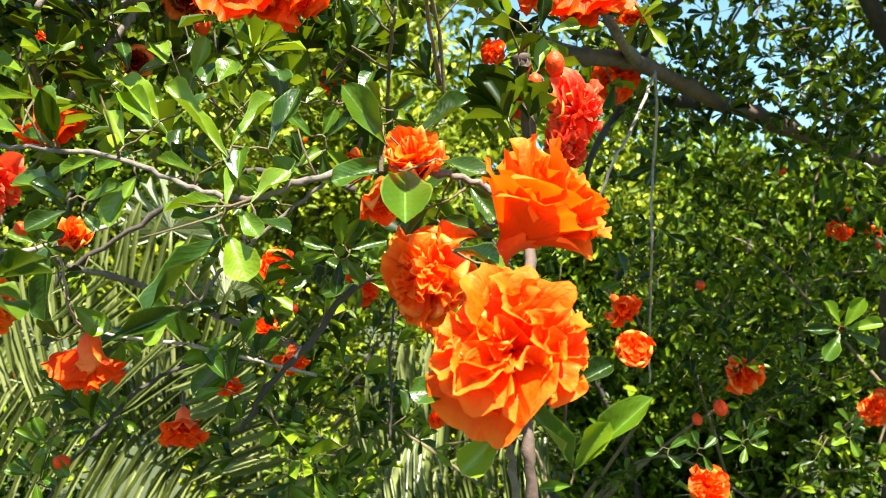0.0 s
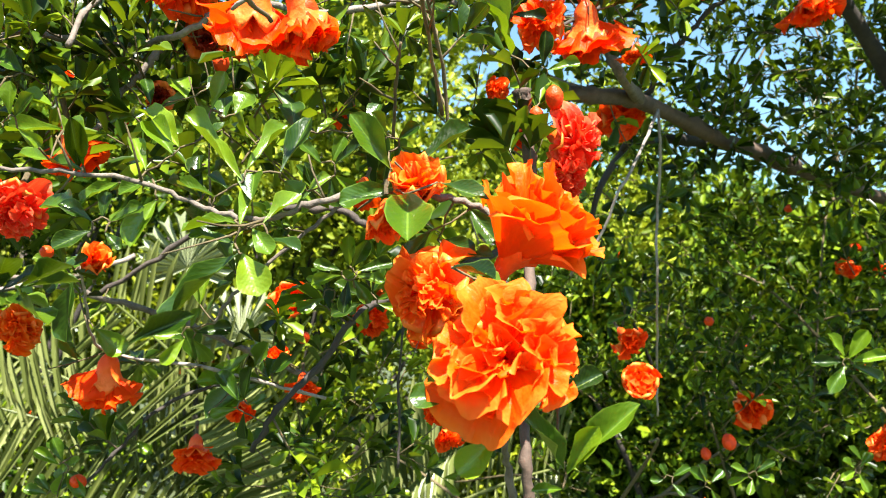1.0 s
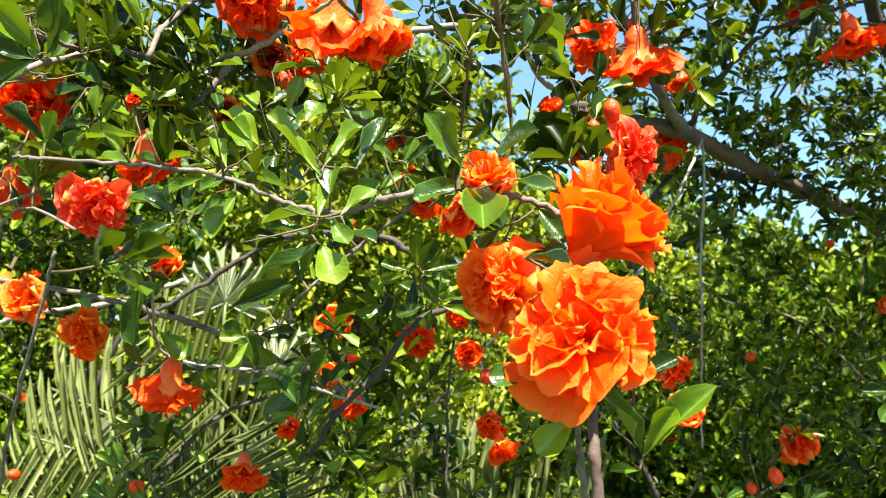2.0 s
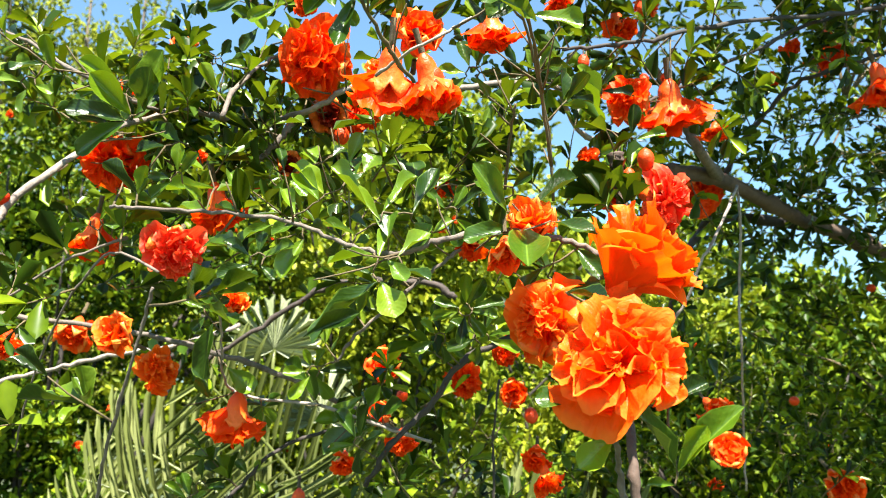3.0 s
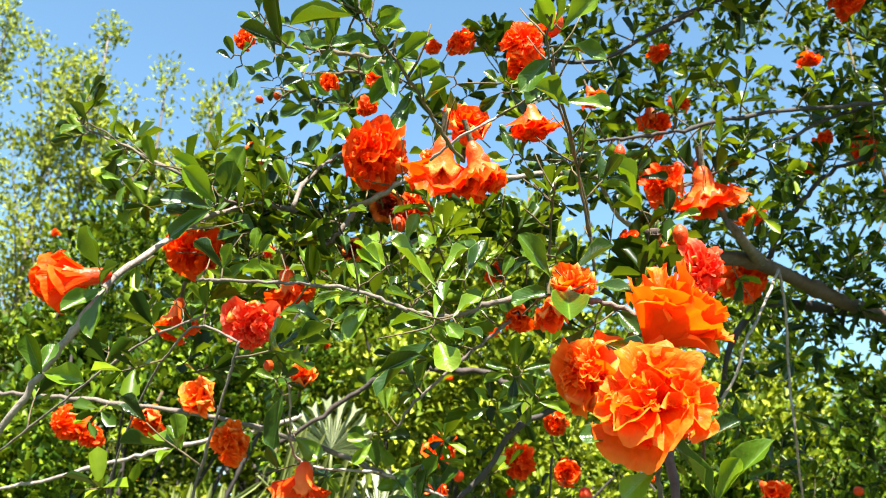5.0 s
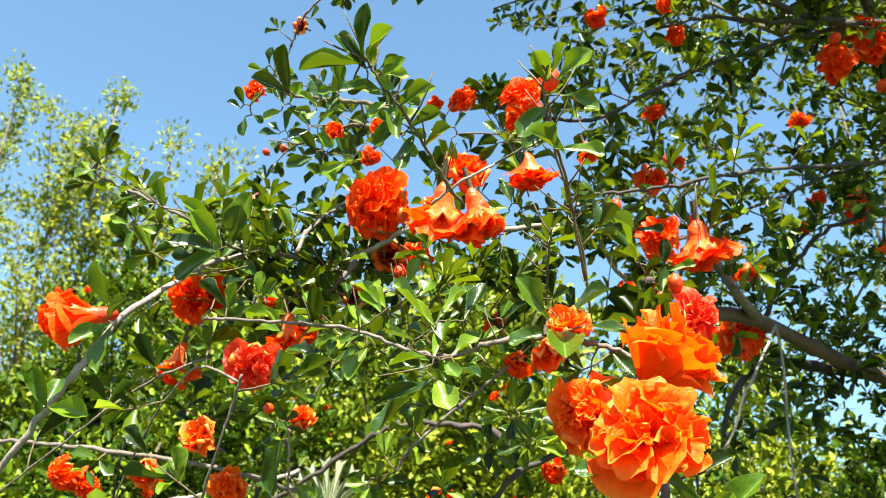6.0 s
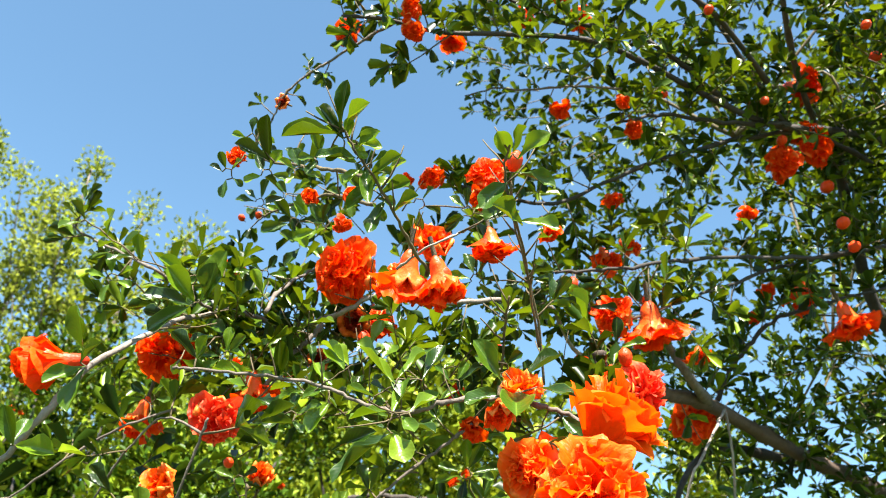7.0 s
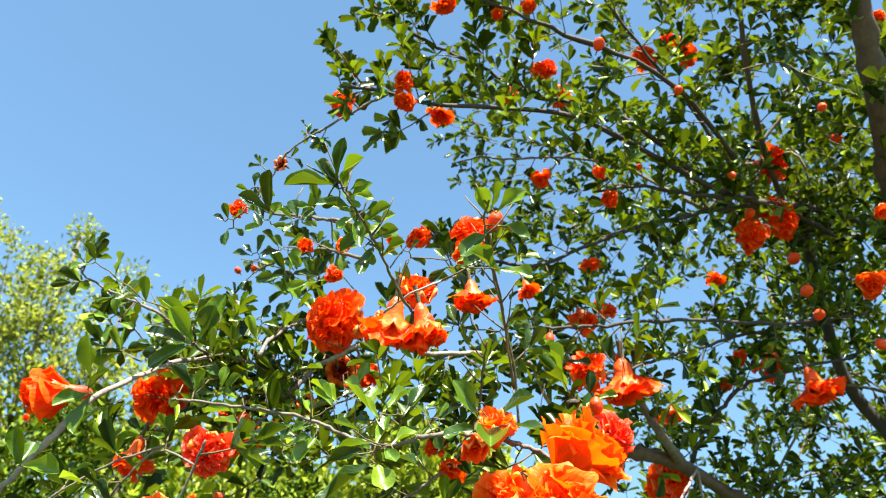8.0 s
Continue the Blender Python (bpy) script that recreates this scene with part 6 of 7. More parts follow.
leaf((-0.070, 0.559, 1.572), (-0.072, 0.551, 1.549), (0.191, -0.951, 0.241), 0.011)
leaf((-0.066, 0.560, 1.573), (-0.054, 0.558, 1.556), (0.001, -0.972, 0.236), 0.011)
leaf((-0.064, 0.559, 1.576), (-0.044, 0.552, 1.572), (-0.157, -0.962, 0.225), 0.010)
leaf((-0.064, 0.562, 1.579), (-0.039, 0.568, 1.587), (-0.170, -0.960, 0.224), 0.012)
leaf((-0.067, 0.557, 1.581), (-0.055, 0.540, 1.598), (0.015, -0.971, 0.237), 0.014)
leaf((-0.069, 0.557, 1.582), (-0.068, 0.538, 1.601), (0.166, -0.956, 0.241), 0.012)
leaf((-0.059, 0.595, 1.554), (-0.066, 0.607, 1.539), (0.204, -0.949, 0.241), 0.012)
leaf((-0.052, 0.592, 1.557), (-0.025, 0.594, 1.550), (-0.136, -0.964, 0.227), 0.012)
leaf((-0.052, 0.588, 1.560), (-0.034, 0.579, 1.564), (-0.155, -0.962, 0.226), 0.010)
leaf((-0.056, 0.590, 1.564), (-0.049, 0.588, 1.585), (0.050, -0.970, 0.238), 0.011)
leaf((-0.063, 0.590, 1.561), (-0.083, 0.585, 1.573), (0.432, -0.871, 0.234), 0.011)
leaf((-0.063, 0.590, 1.557), (-0.086, 0.585, 1.549), (0.415, -0.879, 0.235), 0.013)
leaf((-0.096, 0.668, 1.564), (-0.078, 0.670, 1.552), (-0.069, -0.970, 0.232), 0.011)
leaf((-0.096, 0.665, 1.571), (-0.080, 0.655, 1.585), (-0.075, -0.970, 0.232), 0.012)
leaf((-0.101, 0.665, 1.572), (-0.105, 0.655, 1.598), (0.213, -0.947, 0.241), 0.012)
leaf((-0.104, 0.663, 1.570), (-0.115, 0.647, 1.580), (0.379, -0.895, 0.237), 0.011)
leaf((-0.105, 0.664, 1.564), (-0.123, 0.650, 1.553), (0.407, -0.883, 0.235), 0.012)
leaf((-0.099, 0.671, 1.562), (-0.095, 0.683, 1.545), (0.090, -0.967, 0.239), 0.012)
leaf((-0.214, 0.483, 1.597), (-0.202, 0.478, 1.587), (-0.050, -0.971, 0.233), 0.009)
leaf((-0.212, 0.485, 1.604), (-0.192, 0.485, 1.615), (-0.148, -0.963, 0.226), 0.012)
leaf((-0.217, 0.484, 1.607), (-0.214, 0.482, 1.623), (0.092, -0.967, 0.240), 0.010)
leaf((-0.223, 0.484, 1.604), (-0.243, 0.481, 1.617), (0.429, -0.872, 0.234), 0.012)
leaf((-0.222, 0.482, 1.598), (-0.242, 0.471, 1.587), (0.398, -0.887, 0.236), 0.014)
leaf((0.051, 0.751, 1.850), (0.026, 0.744, 1.861), (0.443, -0.866, 0.233), 0.012)
leaf((0.054, 0.755, 1.843), (0.043, 0.767, 1.822), (0.222, -0.945, 0.241), 0.013)
leaf((0.062, 0.752, 1.847), (0.097, 0.753, 1.846), (-0.161, -0.961, 0.225), 0.015)
leaf((0.060, 0.750, 1.852), (0.075, 0.742, 1.868), (-0.059, -0.971, 0.233), 0.011)
leaf((0.053, 0.749, 1.852), (0.036, 0.736, 1.872), (0.362, -0.901, 0.238), 0.014)
leaf((0.084, 0.748, 1.785), (0.059, 0.750, 1.775), (0.389, -0.890, 0.236), 0.014)
leaf((0.094, 0.747, 1.783), (0.114, 0.747, 1.766), (-0.049, -0.971, 0.233), 0.015)
leaf((0.095, 0.746, 1.789), (0.126, 0.742, 1.797), (-0.166, -0.960, 0.225), 0.014)
leaf((0.090, 0.745, 1.792), (0.093, 0.729, 1.822), (0.136, -0.961, 0.240), 0.016)
leaf((-0.301, 0.628, 1.584), (-0.283, 0.632, 1.581), (-0.139, -0.964, 0.227), 0.011)
leaf((-0.302, 0.624, 1.588), (-0.287, 0.617, 1.595), (-0.127, -0.965, 0.228), 0.010)
leaf((-0.307, 0.623, 1.590), (-0.307, 0.613, 1.602), (0.191, -0.952, 0.241), 0.009)
leaf((-0.312, 0.626, 1.587), (-0.333, 0.623, 1.596), (0.448, -0.863, 0.233), 0.011)
leaf((-0.310, 0.626, 1.580), (-0.321, 0.622, 1.567), (0.313, -0.919, 0.239), 0.011)
leaf((-0.214, 0.657, 1.539), (-0.206, 0.648, 1.554), (0.025, -0.971, 0.237), 0.010)
leaf((-0.218, 0.656, 1.539), (-0.222, 0.644, 1.552), (0.271, -0.932, 0.240), 0.009)
leaf((-0.222, 0.658, 1.534), (-0.242, 0.649, 1.533), (0.449, -0.863, 0.233), 0.012)
leaf((-0.219, 0.657, 1.530), (-0.233, 0.645, 1.509), (0.318, -0.917, 0.239), 0.013)
leaf((-0.214, 0.663, 1.530), (-0.202, 0.678, 1.510), (0.031, -0.971, 0.237), 0.014)
leaf((-0.211, 0.661, 1.535), (-0.183, 0.668, 1.540), (-0.169, -0.960, 0.224), 0.015)

# two leafy sprays high in the crown
for start, way, count, size in (((0.43, 0.78, 2.53), (1.0, -0.25, -0.75), 9, 0.046), ((0.42, 0.72, 2.40), (0.55, -0.15, -0.62), 11, 0.040)):
    start, way = Vector(start), unit(way)
    bough("green_spray", .0016, .0010, [start - way * 0.05 + Vector((-0.03, 0.06, 0.01)), start, start + way * 0.05, start + way * 0.10])
    for k in range(count):
        p = start + way * (0.105 * k / (count - 1))
        side = unit(rand_way(RNG) + Vector((0, 0.15, 0.35)))
        leaf(p, p + unit(side + way * 0.7) * size * RNG.uniform(0.75, 1.1), unit(rand_way(RNG) * 0.6 + Vector((0, -0.8, 0.5))), size * 0.42)

# ---- shoots and foliage of the tree ----
SHOOTS = {
    # kind: shoots for each metre, their length, leaf length, upward pull, starting share of the bough
    "left_bough": (84, 0.050, 0.030, 0.6, 0.12), "high_twig": (26, 0.035, 0.021, 0.4, 0.1), "twig": (30, 0.04, 0.030, 0.4, 0.1), "fork": (44, 0.05, 0.034, 0.5, 0.1), "spur": (30, 0.05, 0.032, 0.6, 0.1),
    "stub": (8, 0.04, 0.036, 0.4, 0.75), "stem": (0, 0.05, 0.04, 0.4, 0.2), "grey_bough": (10, 0.06, 0.036, 0.3, 0.0), "grey_twig": (8, 0.06, 0.036, 0.3, 0.1),
    "stalk": (18, 0.04, 0.036, 0.4, 0.1), "thin": (14, 0.05, 0.034, 0.4, 0.1), "far_bough": (14, 0.08, 0.036, 0.3, 0.0), "dark_bough": (22, 0.08, 0.034, 0.2, 0.0),
    "pale_twig": (25, 0.05, 0.030, 0.3, 0.05), "dark_twig": (16, 0.06, 0.032, 0.2, 0.0), "limb": (34, 0.10, 0.034, 0.3, 0.0), "low_limb": (30, 0.10, 0.032, -0.2, 0.1),
    "hanging_twig": (10, 0.04, 0.034, -0.1, 0.1), "upper_bough": (44, 0.08, 0.032, 0.3, 0.0), "arc_bough": (68, 0.09, 0.030, 0.4, 0.05), "top_bough": (72, 0.10, 0.031, 0.3, 0.0),
    "mid_bough": (62, 0.09, 0.031, 0.3, 0.0), "brown_limb": (40, 0.12, 0.034, 0.3, 0.0), "trunk": (20, 0.16, 0.036, 0.3, 0.4), "dark_limb": (36, 0.14, 0.034, 0.3, 0.1),
    "top_sprig": (50, 0.035, 0.032, 0.7, 0.1), "side_sprig": (34, 0.035, 0.034, 0.5, 0.2), "centre_sprig": (36, 0.04, 0.033, 0.7, 0.2), "green_stem": (40, 0.04, 0.031, 0.5, 0.1), "green_spray": (0, 0.04, 0.03, 0.4, 0.0),
}
NEAR = ("left_bough", "twig", "high_twig", "fork", "spur", "pale_twig", "stalk", "top_sprig", "side_sprig", "centre_sprig", "green_stem")
stems, near_poses, poses = ([], []), [], []
grow = random.Random(11)
for kind, path, r0 in BOUGHS:
    density, length, leaf_len, lift, share = SHOOTS[kind]
    total = sum((b - a).length for a, b in zip(path, path[1:]))
    for k in range(int(density * total)):
        f = share + (1 - share) * (k + grow.random()) / max(1, int(density * total))
        if kind == "left_bough" and f > 0.70:
            continue   # its bare end, in full sun
        q = f * (len(path) - 1)
        i = min(int(q), len(path) - 2)
        at = path[i].lerp(path[i + 1], q - i)
        along = unit(path[i + 1] - path[i])
        s = rand_way(grow)
        s = unit(s - along * s.dot(along))
        way = unit(s + along * grow.uniform(0.1, 0.8) + Vector((0, 0.5 if kind == "left_bough" else 0, lift)))
        if kind in NEAR:
            leafy_twig(grow, at, way, length * grow.uniform(0.4, 1.3), leaf_len, 0.017, stems, near_poses, 0.0011, lift)
        elif grow.random() < 0.66:
            leafy_twig(grow, at, way, length * grow.uniform(0.4, 1.15), leaf_len * 1.05, 0.0165, stems, poses, 0.0013, lift, 0.05)

# short shoots that carry the leaves that stand out, each from the nearest wood
WOOD = np.array([p for kind, path, r0 in BOUGHS for p in path])
FEET = np.array(FOOT)
gap = np.linalg.norm(FEET[:, None] - WOOD[None], axis=2)
near, reach = WOOD[gap.argmin(1)].copy(), gap.min(1)
left = np.ones(len(FEET), bool)
while left.any():
    k = int(np.where(left, reach, 9.0).argmin())
    left[k] = False
    if 0.002 < reach[k] < 0.065:
        a, b = Vector(near[k]), Vector(FEET[k])
        tube(stems[0], stems[1], [a, a.lerp(b, 0.4) + rand_way(grow) * 0.08 * reach[k], a.lerp(b, 0.75) + rand_way(grow) * 0.05 * reach[k], b], 0.0007 + 0.006 * reach[k], 0.0006, 5)
    d = np.linalg.norm(FEET - FEET[k], axis=1)
    closer = d < reach
    near[closer], reach[closer] = FEET[k], d[closer]

# outer crown of the tree, over and beyond the flowering boughs
CROWN = (  # middle, half sizes, count of shoots
    ((0.95, 1.30, 2.25), (0.40, 0.35, 0.55), 260), ((0.75, 1.75, 2.55), (0.6, 0.35, 0.5), 260), ((1.15, 2.3, 2.2), (0.7, 0.5, 0.8), 260),
    ((0.45, 1.25, 2.85), (0.55, 0.35, 0.35), 200), ((1.0, 1.7, 1.55), (0.45, 0.45, 0.35), 170), ((0.80, 2.1, 1.15), (0.55, 0.5, 0.45), 240), ((0.25, 1.75, 1.25), (0.5, 0.4, 0.35), 150),
)
for mid, half, count in CROWN:
    heart = Vector(mid)
    for k in range(count):
        v = rand_way(grow)
        at = heart + Vector((v[0] * half[0], v[1] * half[1], v[2] * half[2]))
        leafy_twig(grow, at, unit(v + Vector((0, -0.2, 0.3))), grow.uniform(0.06, 0.16), 0.034, 0.018, stems, poses, 0.0013, 0.3)
    for k in range(7):
        v = rand_way(grow)
        end = heart + Vector((v[0] * half[0], v[1] * half[1], v[2] * half[2])) * 1.1
        mid_way = heart.lerp(end, 0.5) + rand_way(grow) * 0.09
        tube(stems[0], stems[1], smooth_path([heart - Vector((0, -0.1, 0.25)), mid_way, end], 6), 0.0048, 0.0018, 5, 0.2, grow)

# leafy shoots behind the flowering boughs
INFILL = (
    ((-0.273, 0.760, 1.767), 0.068, 5), ((-0.098, 0.761, 1.665), 0.057, 3), ((-0.205, 0.714, 1.688), 0.062, 7), ((-0.088, 0.791, 1.588), 0.057, 3),
    ((-0.194, 0.883, 1.522), 0.069, 2), ((0.101, 0.905, 1.952), 0.054, 9), ((-0.442, 0.621, 1.776), 0.036, 4), ((-0.515, 0.783, 1.654), 0.059, 7),
    ((0.285, 1.517, 1.772), 0.132, 16), ((0.020, 0.837, 1.746), 0.048, 9), ((-0.135, 0.666, 1.702), 0.041, 3), ((0.689, 1.833, 2.141), 0.144, 16),
    ((0.638, 1.409, 1.858), 0.08, 12), ((0.464, 1.301, 1.900), 0.047, 5), ((0.628, 1.952, 1.953), 0.124, 12), ((0.876, 1.732, 2.171), 0.137, 18),
    ((-0.199, 1.047, 1.361), 0.087, 22), ((-0.119, 1.042, 1.440), 0.072, 7), ((-0.162, 0.987, 1.493), 0.048, 3), ((0.780, 1.566, 1.826), 0.099, 14),
    ((0.863, 1.943, 2.077), 0.138, 14), ((0.40, 0.80, 2.62), 0.1, 16), ((0.53, 0.86, 2.58), 0.09, 16), ((0.30, 0.76, 2.58), 0.08, 12),
    ((0.62, 0.90, 2.38), 0.09, 14), ((0.66, 1.10, 2.18), 0.11, 16), ((1.02, 2.05, 2.25), 0.2, 22), ((0.78, 1.95, 2.40), 0.18, 18),
    ((-0.488, 0.740, 1.861), 0.075, 4), ((-0.373, 0.760, 1.828), 0.075, 5), ((-0.318, 0.740, 1.781), 0.075, 5), ((-0.250, 0.720, 1.746), 0.075, 5),
    ((-0.193, 0.720, 1.736), 0.075, 5), ((-0.290, 0.720, 1.721), 0.075, 5), ((-0.494, 0.700, 1.788), 0.068, 4), ((-0.432, 0.720, 1.777), 0.075, 5),
    ((-0.381, 0.800, 1.960), 0.075, 2), ((-0.379, 0.720, 1.757), 0.075, 5), ((-0.070, 0.800, 2.005), 0.075, 5), ((-0.052, 0.800, 1.892), 0.075, 5),
    ((-0.114, 0.740, 1.724), 0.075, 4), ((-0.071, 0.740, 1.699), 0.075, 4), ((-0.257, 0.800, 1.813), 0.04, 5), ((-0.378, 0.700, 1.752), 0.075, 5),
    ((-0.338, 0.740, 1.787), 0.075, 4), ((-0.408, 0.700, 1.714), 0.075, 5), ((-0.230, 0.740, 1.764), 0.075, 4), ((-0.293, 0.760, 1.999), 0.04, 6),
    ((-0.228, 0.760, 1.959), 0.068, 4))
for mid, rad, count in INFILL:
    for k in range(count):
        v = rand_way(grow)
        leafy_twig(grow, Vector(mid) + v * rad * grow.random() ** 0.5, unit(v + Vector((0, -0.3, 0.5))), grow.uniform(0.04, 0.09), 0.036, 0.017, stems, poses, 0.0012, 0.4)

# a dense crown top, added mostly out of view to shade the ground beyond the boughs
DENSE = (((1.75, 1.75, 2.75), 0.75), ((2.1, 2.6, 2.5), 0.8), ((1.5, 2.4, 3.5), 0.8))
heap = []
for mid, rad in DENSE:
    for k in range(16):
        v = rand_way(grow)
        heap.append((Vector(mid) + v * rad * 0.7, rad * grow.uniform(0.25, 0.45), grow.uniform(0.6, 1.0)))
        tube(stems[0], stems[1], smooth_path([Vector((1.2, 2.2, 1.4)), Vector(mid) - Vector((0, 0, 0.3)), heap[-1][0]], 4), 0.014, 0.004, 5)
under("foliage", scatter("shading_foliage", LEAF_FAR, leaf_cloud(9, heap, 9500, 0.042), M_FOLIAGE), tree, label="dense upper foliage added to cast shade", kind="stuff")


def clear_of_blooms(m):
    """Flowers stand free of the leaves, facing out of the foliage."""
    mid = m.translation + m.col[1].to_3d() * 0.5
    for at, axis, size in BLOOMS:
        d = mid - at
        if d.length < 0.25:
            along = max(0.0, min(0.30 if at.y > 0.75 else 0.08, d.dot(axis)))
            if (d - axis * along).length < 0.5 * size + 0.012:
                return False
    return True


MAIN = [p for kind, path, r0 in BOUGHS if kind == "left_bough" for p in path]


def off_the_bough(m):
    """The leaves of the long flowering bough grow from its top and far side."""
    mid = m.translation + m.col[1].to_3d() * 0.5
    return not any(mid.y < p.y + 0.004 and (mid.x - p.x) ** 2 + (mid.z - p.z) ** 2 < 0.0003 and p.y - mid.y < 0.09 for p in MAIN)


def clear_of_leaves(m):
    """The chance shoots grow beside and behind the leaves that stand out, not across them."""
    mid = m.translation + m.col[1].to_3d() * 0.5
    for at, size in SHOWN:
        d = mid - at
        if -0.08 < d.y < 0.006 and abs(d.x) < 0.5 * size + 0.006 and abs(d.z) < 0.5 * size + 0.006:
            return False
    return True


def clear_of_sun(m):
    """The foremost leaves and flowers hang free in the sun."""
    mid = m.translation + m.col[1].to_3d() * 0.5
    for at, size in SUNNY:
        d = mid - at
        along = d.dot(sun_way)
        if 0.004 < along < 0.6 and (d - sun_way * along).length < 0.45 * size + 0.010:
            return False
    return True


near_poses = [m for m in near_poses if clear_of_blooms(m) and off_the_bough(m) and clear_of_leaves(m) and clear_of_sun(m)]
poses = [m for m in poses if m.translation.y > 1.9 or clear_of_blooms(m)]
room = max(0, 300 - LEAVES)
grow.shuffle(near_poses)
for m in near_poses[:room]:
    under("leaf", LEAF_MESH[grow.randrange(len(LEAF_MESH))], tree, m)
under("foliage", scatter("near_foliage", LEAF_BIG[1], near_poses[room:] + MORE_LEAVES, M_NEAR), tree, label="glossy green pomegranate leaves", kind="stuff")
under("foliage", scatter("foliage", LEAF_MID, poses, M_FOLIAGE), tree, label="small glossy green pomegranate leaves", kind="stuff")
under("twig", sheet("twig", stems[0], stems[1], None, M_GREENWOOD), tree, label="thin brown leafy shoots", kind="stuff")

# ---- ground ----
bm = bmesh.new()
bmesh.ops.create_grid(bm, x_segments=60, y_segments=60, size=400)
for v in bm.verts:
    d = v.co.length
    v.co.z = 0.02 * noise.noise(v.co * 0.7) if d < 30 else 0.0
me = bpy.data.meshes.new("ground")
bm.to_mesh(me)
bm.free()
me.materials.append(M_SOIL)
tagged(new("ground", me), "garden ground of soil and short grass", "ground", kind="structure")

# ---- shrubs, palms and trees behind ----


def shrub(at, height, half, count, leaf_len, material, label, category, name, seed, blooms=0, hollows=()):
    """A many-stemmed shrub: stems from the ground, and leaves in uneven clumps down to the ground."""
    r = random.Random(seed)
    ob = thing(name, at, label, category)
    foot = Vector(at)
    clumps, ways = [], []
    for k in range(14):
        a = r.uniform(0, 6.28)
        f = r.uniform(0.3, 1.0)
        tip = foot + Vector((math.cos(a) * half * f, math.sin(a) * half * f, height * r.uniform(0.55, 0.95)))
        way = smooth_path([foot + Vector((math.cos(a) * 0.08, math.sin(a) * 0.08, -0.02)), foot.lerp(tip, 0.45) + Vector((0, 0, height * 0.10)) + rand_way(r) * 0.12 * half, tip], 6)
        verts, faces = [], []
        tube(verts, faces, way, 0.012 + 0.012 * r.random(), 0.004, 6)
        under("stem", sheet("shrub_stem", verts, faces, None, M_DARKBARK), ob)
        ways.append(way)
    for k in range(100):
        way = ways[r.randrange(len(ways))]
        p = way[r.randrange(2, len(way))]
        clumps.append((p + rand_way(r) * 0.20 * half, r.uniform(0.07, 0.21) * half, r.uniform(0.7, 1.2)))
    cloud = leaf_cloud(seed, clumps, count, leaf_len)
    for mid, wide in hollows:
        cloud = cloud[np.linalg.norm(cloud[:, :3, 3] - np.array(mid), axis=1) > wide]
    under("foliage", scatter("foliage", LEAF_FAR, cloud, material), ob, kind="stuff")
    for k in range(blooms):
        mid, rad, flat = clumps[r.randrange(len(clumps))]
        v = unit(rand_way(r) + Vector((0, -1.0, 0.4)))
        m = facing(mid + v * rad * 1.15, unit(v + rand_way(r) * 0.5), r.uniform(0.03, 0.055), 0)
        fl = under("flower", CALYX["open"], ob, m, "small orange-red flower")
        WORLD_POSE[fl.name] = m
        under("corolla", HEADS["open", "scarlet"][r.randrange(5)], fl, m)
    return ob


BUSH = "sunlit pomegranate bush with small orange flowers"
SHADE = "dark green pomegranate bush in the shade of the tree"
# the bare, dark middle of the bushes where they meet
DARK = (((-1.26, 2.10, 1.70), 0.22), ((-1.40, 2.35, 1.72), 0.24), ((-1.56, 2.62, 1.75), 0.25), ((-1.70, 2.90, 1.77), 0.26), ((-1.84, 3.15, 1.79), 0.25), ((-1.12, 2.35, 1.62), 0.32), ((-1.30, 2.75, 1.62), 0.34), ((-1.45, 3.10, 1.60), 0.40), ((-1.60, 3.45, 1.60), 0.40))
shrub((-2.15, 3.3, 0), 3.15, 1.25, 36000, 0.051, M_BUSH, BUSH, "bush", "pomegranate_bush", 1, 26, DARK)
shrub((-1.0, 4.4, 0), 3.4, 1.35, 24000, 0.058, M_LIME_SUN, BUSH, "bush", "pomegranate_bush", 2, 18, DARK)
shrub((0.35, 5.2, 0), 3.0, 1.3, 26000, 0.059, M_LIME_SUN, "lime-green sunlit shrub behind the tree", "shrub", "shrub", 3)
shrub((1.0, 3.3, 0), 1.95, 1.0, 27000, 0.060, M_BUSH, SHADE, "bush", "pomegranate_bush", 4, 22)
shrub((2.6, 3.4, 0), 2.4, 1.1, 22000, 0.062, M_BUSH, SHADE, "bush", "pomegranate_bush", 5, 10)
shrub((1.8, 6.2, 0), 2.0, 1.5, 26000, 0.068, M_LIME_SUN, "lime-green sunlit shrub behind the tree", "shrub", "shrub", 7)
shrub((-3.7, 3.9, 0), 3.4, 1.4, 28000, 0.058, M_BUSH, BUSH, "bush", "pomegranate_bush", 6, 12)


